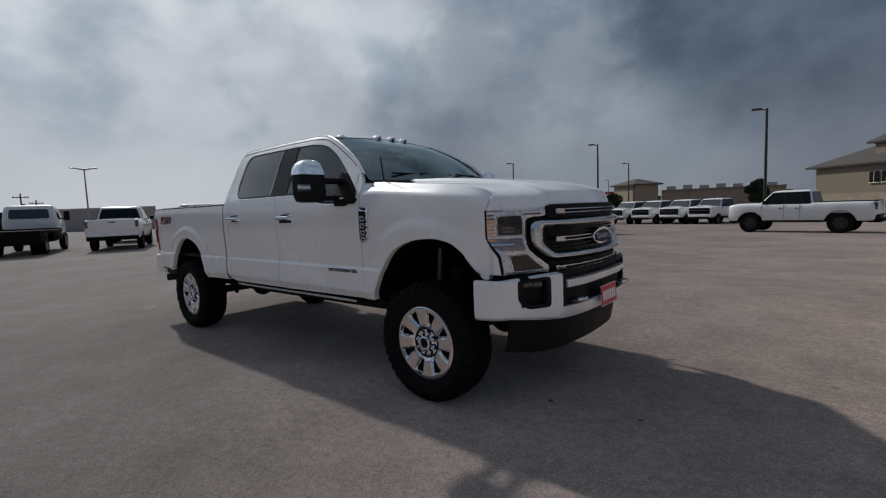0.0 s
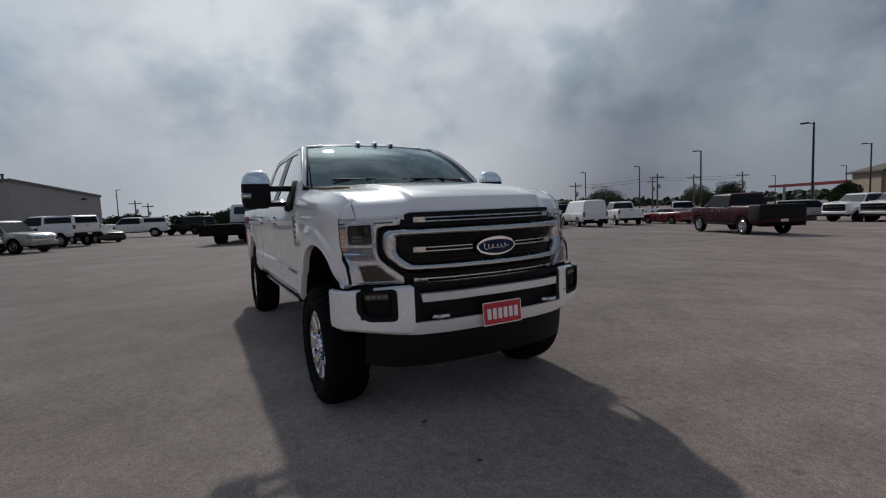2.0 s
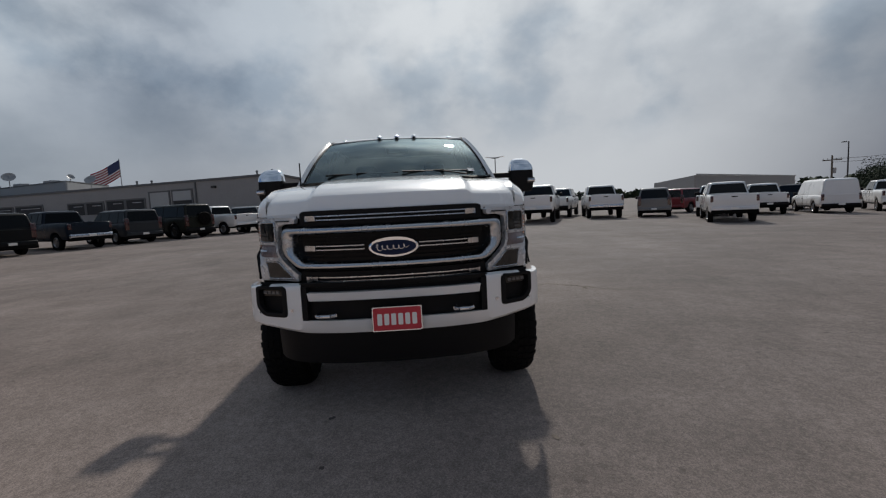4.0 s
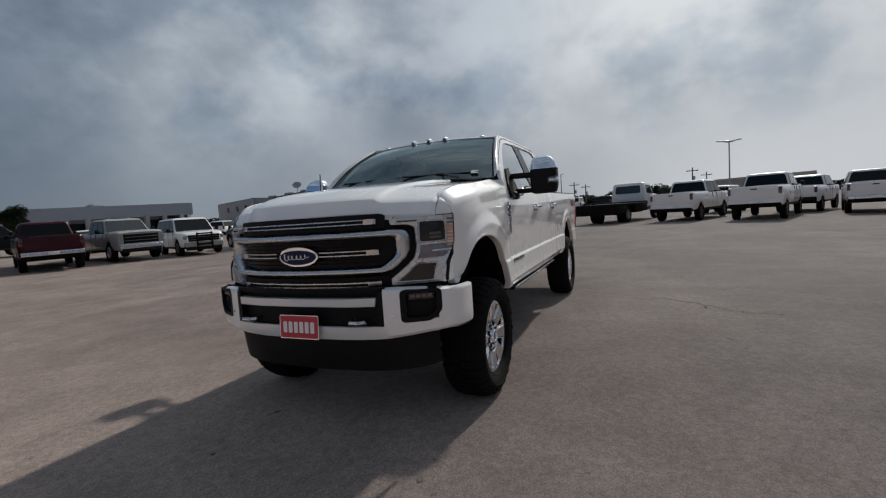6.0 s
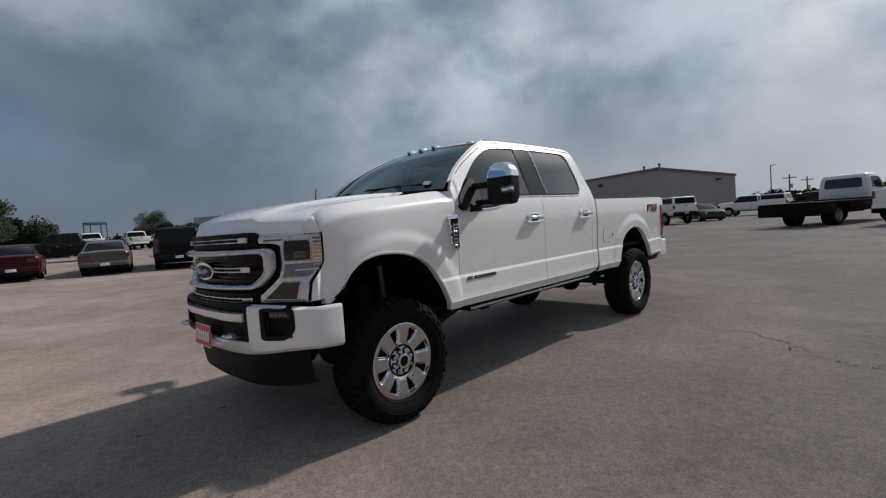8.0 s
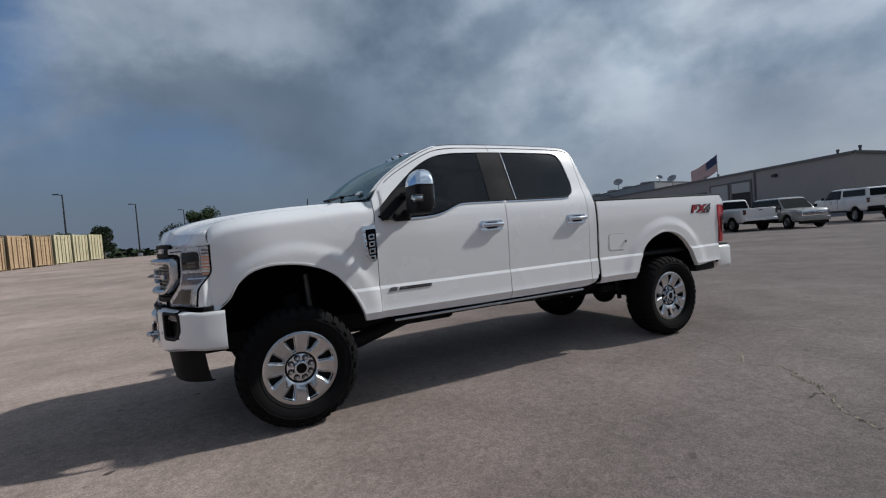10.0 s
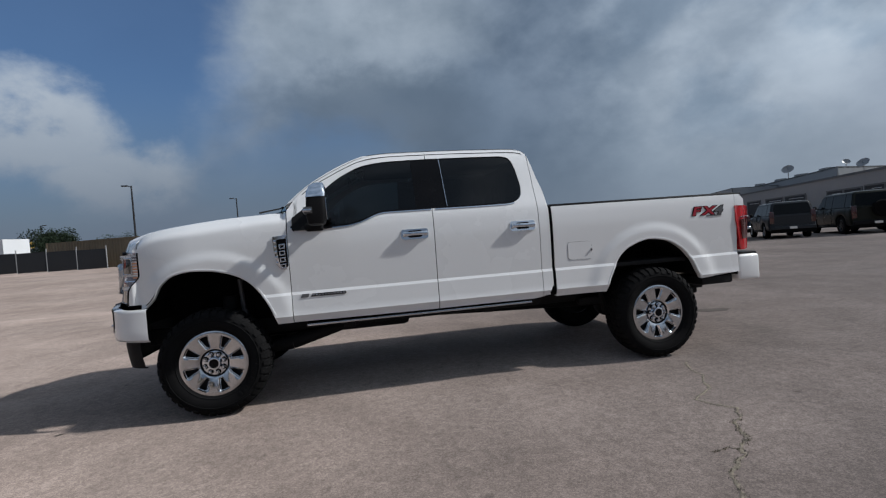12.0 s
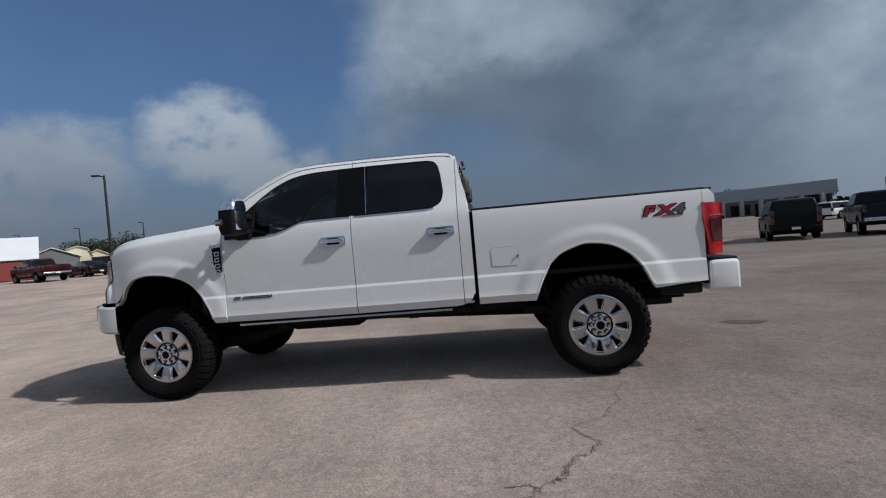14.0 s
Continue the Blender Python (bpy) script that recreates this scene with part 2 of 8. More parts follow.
RED_LENS = mat("red_lens", (0.40, 0.008, 0.012), 0.1, var=0.2, scale=20, coat=1.0)
DARK_RED_LENS = mat("smoked_red_lens", (0.05, 0.005, 0.006), 0.08, var=0.2, scale=20, coat=1.0)
PLATE_RED = mat("plate_red", (0.50, 0.02, 0.04), 0.4, var=0.06)
PLATE_WHITE = mat("plate_white", (0.78, 0.77, 0.75), 0.4, var=0.04)
BADGE_RED = mat("badge_red", (0.32, 0.015, 0.03), 0.3, var=0.1)
BADGE_GREY = mat("badge_grey", (0.10, 0.10, 0.105), 0.3, var=0.1)
BLUE_OVAL = mat("badge_blue", (0.004, 0.012, 0.045), 0.45, var=0.1, spec=0.2)
SEAT = mat("seat_leather", (0.035, 0.033, 0.032), 0.55, var=0.2, bump=0.2)
DASH = mat("dash_plastic", (0.03, 0.03, 0.031), 0.6, var=0.2, bump=0.2)
PAPER = mat("sticker_paper", (0.72, 0.72, 0.70), 0.6, var=0.05)

# ---- mesh helpers ----


def hermite(pts):
    """A smooth curve through (u, v) points that never overshoots."""
    pts = sorted(pts)
    u = np.array([p[0] for p in pts], float)
    v = np.array([p[1] for p in pts], float)
    h, d = np.diff(u), np.diff(v) / np.diff(u)
    m = np.zeros(len(u))
    m[0], m[-1] = d[0], d[-1]
    for k in range(1, len(u) - 1):
        if d[k - 1] * d[k] > 0:
            w1, w2 = 2 * h[k] + h[k - 1], h[k] + 2 * h[k - 1]
            m[k] = (w1 + w2) / (w1 / d[k - 1] + w2 / d[k])

    def f(x):
        x = min(max(x, u[0]), u[-1])
        k = min(max(int(np.searchsorted(u, x)) - 1, 0), len(h) - 1)
        s = (x - u[k]) / h[k]
        return float(v[k] * (1 + 2 * s) * (1 - s) ** 2 + h[k] * m[k] * s * (1 - s) ** 2 + v[k + 1] * s * s * (3 - 2 * s) + h[k] * m[k + 1] * s * s * (s - 1))

    return f


def smooth(a, b, x):
    s = min(max((x - a) / (b - a), 0), 1)
    return s * s * (3 - 2 * s)


def finish(bm, name, material, sharp=32):
    bmesh.ops.recalc_face_normals(bm, faces=bm.faces)
    me = bpy.data.meshes.new(name)
    bm.to_mesh(me)
    bm.free()
    for p in me.polygons:
        p.use_smooth = True
    me.set_sharp_from_angle(angle=radians(sharp))
    me.materials.append(material)
    return me


def part(name, bm, material, parent, label="", sharp=32):
    ob = new(name, finish(bm, name, material, sharp) if not isinstance(bm, bpy.types.Mesh) else bm)
    ob.parent = parent
    if label:
        tagged(ob, label)
    return ob


def thing(name, label, category, group="", at=None):
    ob = tagged(new(name), label, category, group)
    if at is not None:
        ob.matrix_world = at
    return ob


def grid(bm, rows, closed=False, flip=False):
    """Faces over a list of rows of points."""
    vs = [[bm.verts.new(p) for p in r] for r in rows]
    for i in range(len(vs) - 1):
        n = len(vs[i])
        for j in range(n if closed else n - 1):
            a, b, c, d = vs[i][j], vs[i][(j + 1) % n], vs[i + 1][(j + 1) % n], vs[i + 1][j]
            if len({a, b, c, d}) == 4:
                try:
                    bm.faces.new((a, b, c, d))
                except ValueError:
                    pass
    return vs


def cap(bm, ring):
    try:
        bm.faces.new(ring)
    except ValueError:
        pass


def box(bm, x0, x1, y0, y1, z0, z1, bevel=0.0, seg=2, m=None):
    r = bmesh.ops.create_cube(bm, size=1, matrix=(m or Matrix()) @ Matrix.Translation(((x0 + x1) / 2, (y0 + y1) / 2, (z0 + z1) / 2)) @ Matrix.Diagonal((abs(x1 - x0), abs(y1 - y0), abs(z1 - z0), 1)))
    if bevel:
        edges = {e for v in r["verts"] for e in v.link_edges}
        bmesh.ops.bevel(bm, geom=list(edges), offset=bevel, segments=seg, affect="EDGES", profile=0.5)
    return bm


def cyl(bm, a, b, r0, r1=None, n=12):
    """A round bar from a to b."""
    a, b = Vector(a), Vector(b)
    q = (b - a).to_track_quat("Z", "Y").to_matrix().to_4x4()
    m = Matrix.Translation((a + b) / 2) @ q
    bmesh.ops.create_cone(bm, cap_ends=True, segments=n, radius1=r0, radius2=r0 if r1 is None else r1, depth=(b - a).length, matrix=m)
    return bm


def lathe(bm, prof, n=48):
    """A ring about the y axis from (radius, y) points."""
    rows = [[(r * math.cos(2 * math.pi * k / n), y, r * math.sin(2 * math.pi * k / n)) for k in range(n)] for r, y in prof]
    return grid(bm, rows, closed=True)


def thicken(bm, offset):
    """Gives an open sheet a rim that runs along offset."""
    edges = [e for e in bm.edges if e.is_boundary]
    r = bmesh.ops.extrude_edge_only(bm, edges=edges)
    bmesh.ops.translate(bm, verts=[g for g in r["geom"] if isinstance(g, bmesh.types.BMVert)], vec=offset)


def plate(bm, pts, to3d, depth, cuts=None, bevel=0.0, levels=()):
    """A flat outline (u, v), cut into strips along u, bent onto a surface by to3d(u, v, out) and given a depth."""
    vs = [bm.verts.new((u, v, 0)) for u, v in pts]
    f = bm.faces.new(vs)
    if cuts:
        for c in cuts:
            bmesh.ops.bisect_plane(bm, geom=bm.verts[:] + bm.edges[:] + bm.faces[:], plane_co=(c, 0, 0), plane_no=(1, 0, 0))
    for c in levels:
        bmesh.ops.bisect_plane(bm, geom=bm.verts[:] + bm.edges[:] + bm.faces[:], plane_co=(0, c, 0), plane_no=(0, 1, 0))
    front = bm.faces[:]
    r = bmesh.ops.extrude_face_region(bm, geom=front)
    top = {g for g in r["geom"] if isinstance(g, bmesh.types.BMVert)}
    for v in bm.verts:
        out = depth if v in top else 0.0
        v.co = to3d(v.co.x, v.co.y, out)
    if bevel:
        edges = [e for e in bm.edges if all(v in top for v in e.verts) and e.is_manifold and e.calc_face_angle(0) > 0.7]
        bmesh.ops.bevel(bm, geom=edges, offset=bevel, segments=2, affect="EDGES", profile=0.5)
    return bm


def lettering(word, size, grow, depth, material):
    """Solid slanted lettering in the built-in font, as a mesh in its own plane."""
    cu = bpy.data.curves.new("lettering", "FONT")
    cu.body, cu.size, cu.offset, cu.extrude, cu.shear, cu.resolution_u = word, size, 0.004 + grow, depth, 0.22, 4
    tmp = bpy.data.objects.new("lettering", cu)
    me = bpy.data.meshes.new_from_object(tmp)
    bpy.data.objects.remove(tmp)
    bpy.data.curves.remove(cu)
    # the font's letters are widened a little
    for v in me.vertices:
        v.co.x *= 1.55
    me.materials.clear()
    me.materials.append(material)
    return me


def rounded(pts, r, n=4):
    """Rounds the corners of an outline."""
    out = []
    for k, p in enumerate(pts):
        a, b, c = Vector(pts[k - 1]), Vector(p), Vector(pts[(k + 1) % len(pts)])
        d1, d2 = (a - b), (c - b)
        rr = min(r, d1.length * 0.45, d2.length * 0.45)
        p1, p2 = b + d1.normalized() * rr, b + d2.normalized() * rr
        for i in range(n + 1):
            s = i / n
            out.append(tuple((1 - s) ** 2 * p1 + 2 * s * (1 - s) * b + s * s * p2))
    return out

# ---- the lot ----


def rise(x, y):
    """The height of the paved lot, which falls gently to one side and climbs to the other."""

    def soft(v):
        return 2 * math.log1p(math.exp(v / 2)) if v < 60 else v

    s = x * 0.5 - y * 0.87
    return -0.018 * min(soft(y - 5), 45) + 0.03 * min(soft(s - 10), 45)


def ground_material():
    m = bpy.data.materials.new("worn_asphalt")
    m.use_nodes = True
    nt = m.node_tree
    b = nt.nodes["Principled BSDF"]
    N, L = nt.nodes.new, nt.links.new
    tc = N("ShaderNodeTexCoord")

    def noise_of(scale, detail, rough=0.6, kind="Fac", stretch=None):
        n = N("ShaderNodeTexNoise")
        src = tc.outputs["Object"]
        if stretch:
            mp = N("ShaderNodeMapping")
            L(src, mp.inputs[0])
            mp.inputs["Scale"].default_value = stretch
            mp.inputs["Rotation"].default_value = (0, 0, 0.5)
            src = mp.outputs[0]
        L(src, n.inputs["Vector"])
        n.inputs["Scale"].default_value, n.inputs["Detail"].default_value, n.inputs["Roughness"].default_value = scale, detail, rough
        return n.outputs[kind]

    def rng(v, a, b_, lo, hi):
        n = N("ShaderNodeMapRange")
        n.interpolation_type = "SMOOTHSTEP"
        L(v, n.inputs[0])
        n.inputs[1].default_value, n.inputs[2].default_value, n.inputs[3].default_value, n.inputs[4].default_value = a, b_, lo, hi
        return n.outputs[0]

    def mul(a, b_):
        n = N("ShaderNodeMath")
        n.operation = "MULTIPLY"
        L(a, n.inputs[0])
        L(b_, n.inputs[1])
        return n.outputs[0]

    big = rng(noise_of(0.3, 6), 0.34, 0.66, 0.84, 1.12)
    mid = rng(noise_of(1.7, 8), 0.32, 0.68, 0.88, 1.09)
    blot = rng(noise_of(0.55, 5, 0.5), 0.60, 0.76, 1.0, 0.82)
    pale = rng(noise_of(0.12, 4, 0.5, stretch=(1, 3.2, 1)), 0.55, 0.72, 1.0, 1.22)
    vor = N("ShaderNodeTexVoronoi")
    L(tc.outputs["Object"], vor.inputs["Vector"])
    vor.inputs["Scale"].default_value = 150
    sepc = N("ShaderNodeSeparateColor")
    L(vor.outputs["Color"], sepc.inputs[0])
    chips = rng(sepc.outputs[0], 0.0, 1.0, 0.80, 1.18)
    grit = rng(noise_of(60, 6, 0.75), 0.3, 0.7, 0.86, 1.13)
    spots = rng(noise_of(7.0, 3, 0.5), 0.66, 0.74, 1.0, 0.72)
    mottle = rng(noise_of(15, 5, 0.65), 0.33, 0.67, 0.88, 1.12)
    total = mul(mul(mul(mul(big, mid), mul(blot, pale)), mul(chips, grit)), mul(spots, mottle))
    col = N("ShaderNodeMix")
    col.data_type = "RGBA"
    L(noise_of(0.4, 5), col.inputs[0])
    col.inputs[6].default_value = (0.294, 0.231, 0.200, 1)
    col.inputs[7].default_value = (0.261, 0.218, 0.195, 1)
    vm = N("ShaderNodeVectorMath")
    vm.operation = "SCALE"
    L(col.outputs[2], vm.inputs[0])
    L(total, vm.inputs["Scale"])
    L(vm.outputs[0], b.inputs["Base Color"])
    b.inputs["Roughness"].default_value = 0.85
    b.inputs["Diffuse Roughness"].default_value = 1.0
    b.inputs["Specular IOR Level"].default_value = 0.16
    bp = N("ShaderNodeBump")
    L(chips, bp.inputs["Height"])
    bp.inputs["Strength"].default_value, bp.inputs["Distance"].default_value = 0.45, 0.005
    L(bp.outputs[0], b.inputs["Normal"])
    return m


ASPHALT = ground_material()


def build_ground():
    bm = bmesh.new()
    steps = [0]
    d = 1.5
    while steps[-1] < 1500:
        steps.append(steps[-1] + d)
        d *= 1.0 if steps[-1] < 60 else 1.35
    axis = [-s for s in reversed(steps[1:])] + steps
    grid(bm, [[(x, y, rise(x, y)) for y in axis] for x in axis])
    me = finish(bm, "ground", ASPHALT, 180)
    return tagged(new("ground", me), "worn tan-grey asphalt of a wide open vehicle lot", "ground", kind="structure")


build_ground()

CRACK = mat("crack_filling", (0.175, 0.150, 0.115), 0.95, var=0.7, scale=22, fine=90, bump=0.5)


def crack(points, width, label):
    """A jagged crack in the paving: a thin ragged strip just proud of the surface."""
    rnd = random.Random(len(points) * 7 + int(width * 1e4))
    pts = [Vector((*p, 0)) for p in points]
    for _ in range(5):
        fine = [pts[0]]
        for a, b in zip(pts, pts[1:]):
            d = b - a
            side = Vector((-d.y, d.x, 0))
            fine += [(a + b) / 2 + side * rnd.uniform(-0.13, 0.13), b]
        pts = fine
    bm = bmesh.new()
    rows = []
    for k, p in enumerate(pts):
        d = (pts[min(k + 1, len(pts) - 1)] - pts[max(k - 1, 0)]).normalized()
        side = Vector((-d.y, d.x, 0)) * width * rnd.choice((0.15, 0.3, 0.5, 0.8, 1.0, 1.3))
        row = []
        for f, lift in ((-1, 0.0015), (0, 0.004), (1, 0.0015)):
            q = p + side * f
            row.append((q.x, q.y, rise(q.x, q.y) + lift))
        rows.append(row)
    grid(bm, rows)
    # short dry weeds rooted in the wider end
    for k, p in enumerate(pts):
        if k > 0.45 * len(pts) and rnd.random() < 0.35:
            for _ in range(4):
                q = Vector((p.x + rnd.gauss(0, width), p.y + rnd.gauss(0, width), 0))
                q.z = rise(q.x, q.y)
                a, h = rnd.uniform(0, 6.28), rnd.uniform(0.006, 0.018)
                u = Vector((math.cos(a), math.sin(a), 0))
                bm.faces.new([bm.verts.new(v) for v in (q - u * 0.003, q + u * 0.003, q + Vector((-u.y, u.x, 0)) * h * 0.8 + Vector((0, 0, h)))])
    return tagged(new("pavement_crack", finish(bm, "pavement_crack", CRACK)), label, "crack", "cracks in the paving", kind="structure")


crack([(-4.20, 1.20), (-4.04, 1.59), (-3.89, 1.83), (-3.59, 2.05), (-3.74, 2.28), (-3.53, 2.49), (-3.45, 2.68), (-3.27, 2.85), (-3.03, 3.02), (-2.88, 3.52)], 0.013, "long jagged crack filled with dirt and weeds in the asphalt")
crack([(-3.31, 2.8), (-3.25, 2.75), (-3.13, 2.76)], 0.005, "short side branch of a jagged asphalt crack")

STAINS = ((-6.17, -0.82, 0.22, 0.13), (0.76, -0.49, 0.03, 0.018), (1.37, -0.44, 0.022, 0.013199999999999998), (1.23, 0.93, 0.03, 0.018))
OIL = mat("oil_stain", (0.095, 0.080, 0.070), 0.8, var=0.25, scale=9, fine=120, bump=0.4, spec=0.15)


def stain(x, y, rx, ry, seed):
    """A small dark oil stain soaked into the paving."""
    rnd = random.Random(seed)
    bm = bmesh.new()
    ring = []
    for k in range(22):
        a = 2 * math.pi * k / 22
        f = 1 + 0.25 * math.sin(2 * a + seed) + rnd.uniform(-0.16, 0.16)
        px, py = x + rx * f * math.cos(a), y + ry * f * math.sin(a)
        ring.append(bm.verts.new((px, py, rise(px, py) + 0.004)))
    cap(bm, ring)
    tagged(new("oil_stain", finish(bm, "oil_stain", OIL)), "small dark oil stain on the asphalt", "stain", "stains on the paving", kind="structure")


for k, (x, y, rx, ry) in enumerate(STAINS):
    stain(x, y, rx, ry, k + 3)

# ---- the lifted white pickup ----
# x runs along the truck with the front axle at 0 and the nose at +x; +y is the driver's side.

SIDE_UP = hermite([(0.97, 0.988), (1.1, 0.995), (1.35, 1.004), (1.48, 0.998), (1.56, 0.985), (1.6, 0.972), (1.7, 0.93), (2.06, 0.785), (2.12, 0.752), (2.18, 0.70)])
SIDE_LOW = ((0.55, 0.94), (0.705, 0.975), (0.77, 1.006), (0.80, 1.001), (0.945, 0.998), (0.97, 0.988))


def SIDE(z):
    """The flank's profile: crisp steps along the lower doors, a soft swell above."""
    if z >= 0.97:
        return SIDE_UP(z)
    for (z0, y0), (z1, y1) in zip(SIDE_LOW, SIDE_LOW[1:]):
        if z <= z1:
            return y0 + (y1 - y0) * (max(z, z0) - z0) / (z1 - z0)


LEVELS = [0.57, 0.66, 0.705, 0.74, 0.77, 0.80, 0.83, 0.86, 0.90, 0.945, 0.97] + [0.97 + 0.022 * k for k in range(1, 36)] + [1.78 + 0.05 * k for k in range(8)]
ARCH_F = hermite([(0.52, 0.94), (0.445, 1.008), (0.383, 1.111), (0.265, 1.192), (0.13, 1.215), (-0.004, 1.207), (-0.16, 1.17), (-0.293, 1.1), (-0.397, 0.976), (-0.477, 0.823), (-0.514, 0.715)])
ARCH_R = hermite([(-3.536, 0.70), (-3.58, 0.82), (-3.62, 0.9), (-3.701, 1.036), (-3.82, 1.12), (-4.019, 1.172), (-4.188, 1.148), (-4.353, 1.062), (-4.459, 0.945), (-4.533, 0.79), (-4.56, 0.74)])
FENDER_TOP = hermite([(-0.66, 1.652), (-0.53, 1.655), (-0.29, 1.636), (-0.056, 1.615), (0.177, 1.596), (0.409, 1.566), (0.52, 1.53), (0.58, 1.47), (0.62, 1.41)])


def flare(x, z):
    """The broad soft swelling of the panels round the wheel arches."""
    if z < 0.70 or -0.70 > x > -3.30 or -0.645 > x > -0.75:
        return 0.0
    d = min(math.hypot(x, z - 0.665), math.hypot(x + 4.05, z - 0.625)) - 0.545
    return 0.017 * (1 - smooth(0.075, 0.175, d))


def side_y(x, z):
    """Half the truck's width at a place on its flank."""
    y = SIDE(z) + flare(x, z) * (1 - smooth(0.40, 0.54, x))
    if x > 0.12:
        y -= 0.085 * ((x - 0.12) / 0.5) ** 2
    if x > -0.62:
        top = FENDER_TOP(x)
        y -= 0.075 * smooth(top - 0.11, top + 0.015, z) ** 1.6
    return y


def arch_lip(bm, curve, x0, x1, s, limit):
    """The flat raised band round a wheel arch, with a crisp outer edge."""
    line = [(x, curve(x)) for x in span(x0, x1, 0.006)]
    # even steps along the arch
    path, run = [line[0]], 0.0
    for a, b in zip(line, line[1:]):
        run += math.hypot(b[0] - a[0], b[1] - a[1])
        if run > 0.02:
            path.append(b)
            run = 0.0
    rows = []
    for k, p in enumerate(path):
        a, b = path[max(k - 2, 0)], path[min(k + 2, len(path) - 1)]
        d = Vector((b[0] - a[0], b[1] - a[1])).normalized()
        n = Vector((d.y, -d.x)) if x1 < x0 else Vector((-d.y, d.x))
        row = []
        for w, out in ((0.004, -0.05), (-0.002, -0.004), (0.0, 0.0), (0.004, 0.002), (0.014, 0.002), (0.019, 0.001), (0.023, -0.006)):
            x, z = min(p[0] + n.x * w, limit), max(p[1] + n.y * w, 0.706)
            row.append((x, s * (side_y(x, z) + out), z))
        rows.append(row)
    grid(bm, rows)
    return bm


def flank(xs, low, high, rows, s, surface=side_y, rim=0.03, curl=0.0):
    """A body panel over the stations xs between two height curves, on the flank s."""
    bm = bmesh.new()
    pts = []
    for x in xs:
        a, b = low(x), high(x)
        zs = [a] + [min(max(z, a), b - curl) for z in LEVELS] + [b - curl * (1 - k / 10) for k in range(1, 11)]
        pts.append([(x, s * surface(x, z), z) for z in zs])
    grid(bm, pts)
    bmesh.ops.remove_doubles(bm, verts=bm.verts, dist=1e-5)
    thicken(bm, (0, -s * rim, 0))
    return bm


def hood_edge(x):
    """Half the width of the hood at a station."""
    return min(0.885, side_y(min(x, 0.48), FENDER_TOP(min(x, 0.48))) - 0.016)


def span(a, b, step=0.03):
    n = max(2, int(round(abs(b - a) / step)))
    return [a + (b - a) * k / n for k in range(n + 1)]


XF = hermite([(0, 0.930), (0.3, 0.906), (0.45, 0.868), (0.57, 0.815), (0.65, 0.770), (0.74, 0.714), (0.82, 0.662), (0.90, 0.612), (0.96, 0.55)])
XB = hermite([(0, 0.985), (0.3, 0.974), (0.5, 0.942), (0.6, 0.913), (0.71, 0.868), (0.8, 0.826), (0.88, 0.784), (0.94, 0.730), (0.98, 0.655), (1.005, 0.50)])


def lamp_edge(z):
    """How far back the lamp's outer end reaches: deep into the fender above, further forward below."""
    return 0.546 + 0.092 * smooth(1.225, 1.075, z) + 0.012 * smooth(1.10, 0.98, z)


def lamp_end(z):
    x = lamp_edge(z)
    return x, side_y(x, z) + 0.032 * smooth(0.552, 0.61, x) - 0.004


def front_curve(a, v):
    """The nose in plan at half width a: the grille's sweep, then the lamp turning the corner."""
    if a <= 0.70:
        return Vector((XF(a), a, 0))
    t = (a - 0.70) / 0.25
    p0, (ex, ey) = Vector((XF(0.70), 0.70, 0)), lamp_end(v)
    p2 = Vector((ex, ey, 0))
    cx = ex + 0.04
    p1 = Vector((cx, min(0.70 + (p0.x - cx) / 0.62, ey - 0.018), 0))
    if t > 1:
        return p2 + (p2 - p1).normalized() * (a - 0.95)
    return p0 * (1 - t) ** 2 + p1 * 2 * t * (1 - t) + p2 * t * t


def on_front(u, v, out):
    a, sign = abs(u), (1 if u >= 0 else -1)
    p = front_curve(a, v)
    d = front_curve(a + 0.01, v) - front_curve(max(a - 0.01, 0), v)
    n = Vector((d.y, -d.x, 0)).normalized()
    lean = (-0.10 * (v - 1.1) ** 2 - 0.03 * max(0, v - 1.3)) * (1 - smooth(0.70, 0.95, a))
    p += n * out * (1 - 0.85 * smooth(0.76, 0.95, a))
    return Vector((p.x + lean, p.y * sign, v - 0.012))


def on_bumper(u, v, out):
    a = abs(u)
    slope = (XB(min(a + 0.01, 1.0)) - XB(max(a - 0.01, 0))) / (min(a + 0.01, 1.0) - max(a - 0.01, 0))
    n = Vector((1, -slope * (1 if u >= 0 else -1), 0)).normalized()
    return Vector((XB(a), u * 1.016, v - 0.013)) + n * out


CUTS = [k * 0.04 for k in range(-25, 26)]


def front_plate(pts, depth, base=0.0, surface=on_front, bevel=0.0, r=0.0):
    bm = bmesh.new()
    us = [p[0] for p in pts]
    cuts = [c for c in CUTS if min(us) + 0.004 < c < max(us) - 0.004]
    zs = [p[1] for p in pts]
    levels = [0.9 + 0.02 * k for k in range(30) if min(zs) + 0.003 < 0.9 + 0.02 * k < max(zs) - 0.003] if max(abs(u) for u in us) > 0.75 and surface is on_front else ()
    return plate(bm, rounded(pts, r) if r else pts, lambda u, v, o: surface(u, v, base + o), depth, cuts, bevel, levels)


def mirror_pts(pts):
    return [(-u, v) for u, v in reversed(pts)]


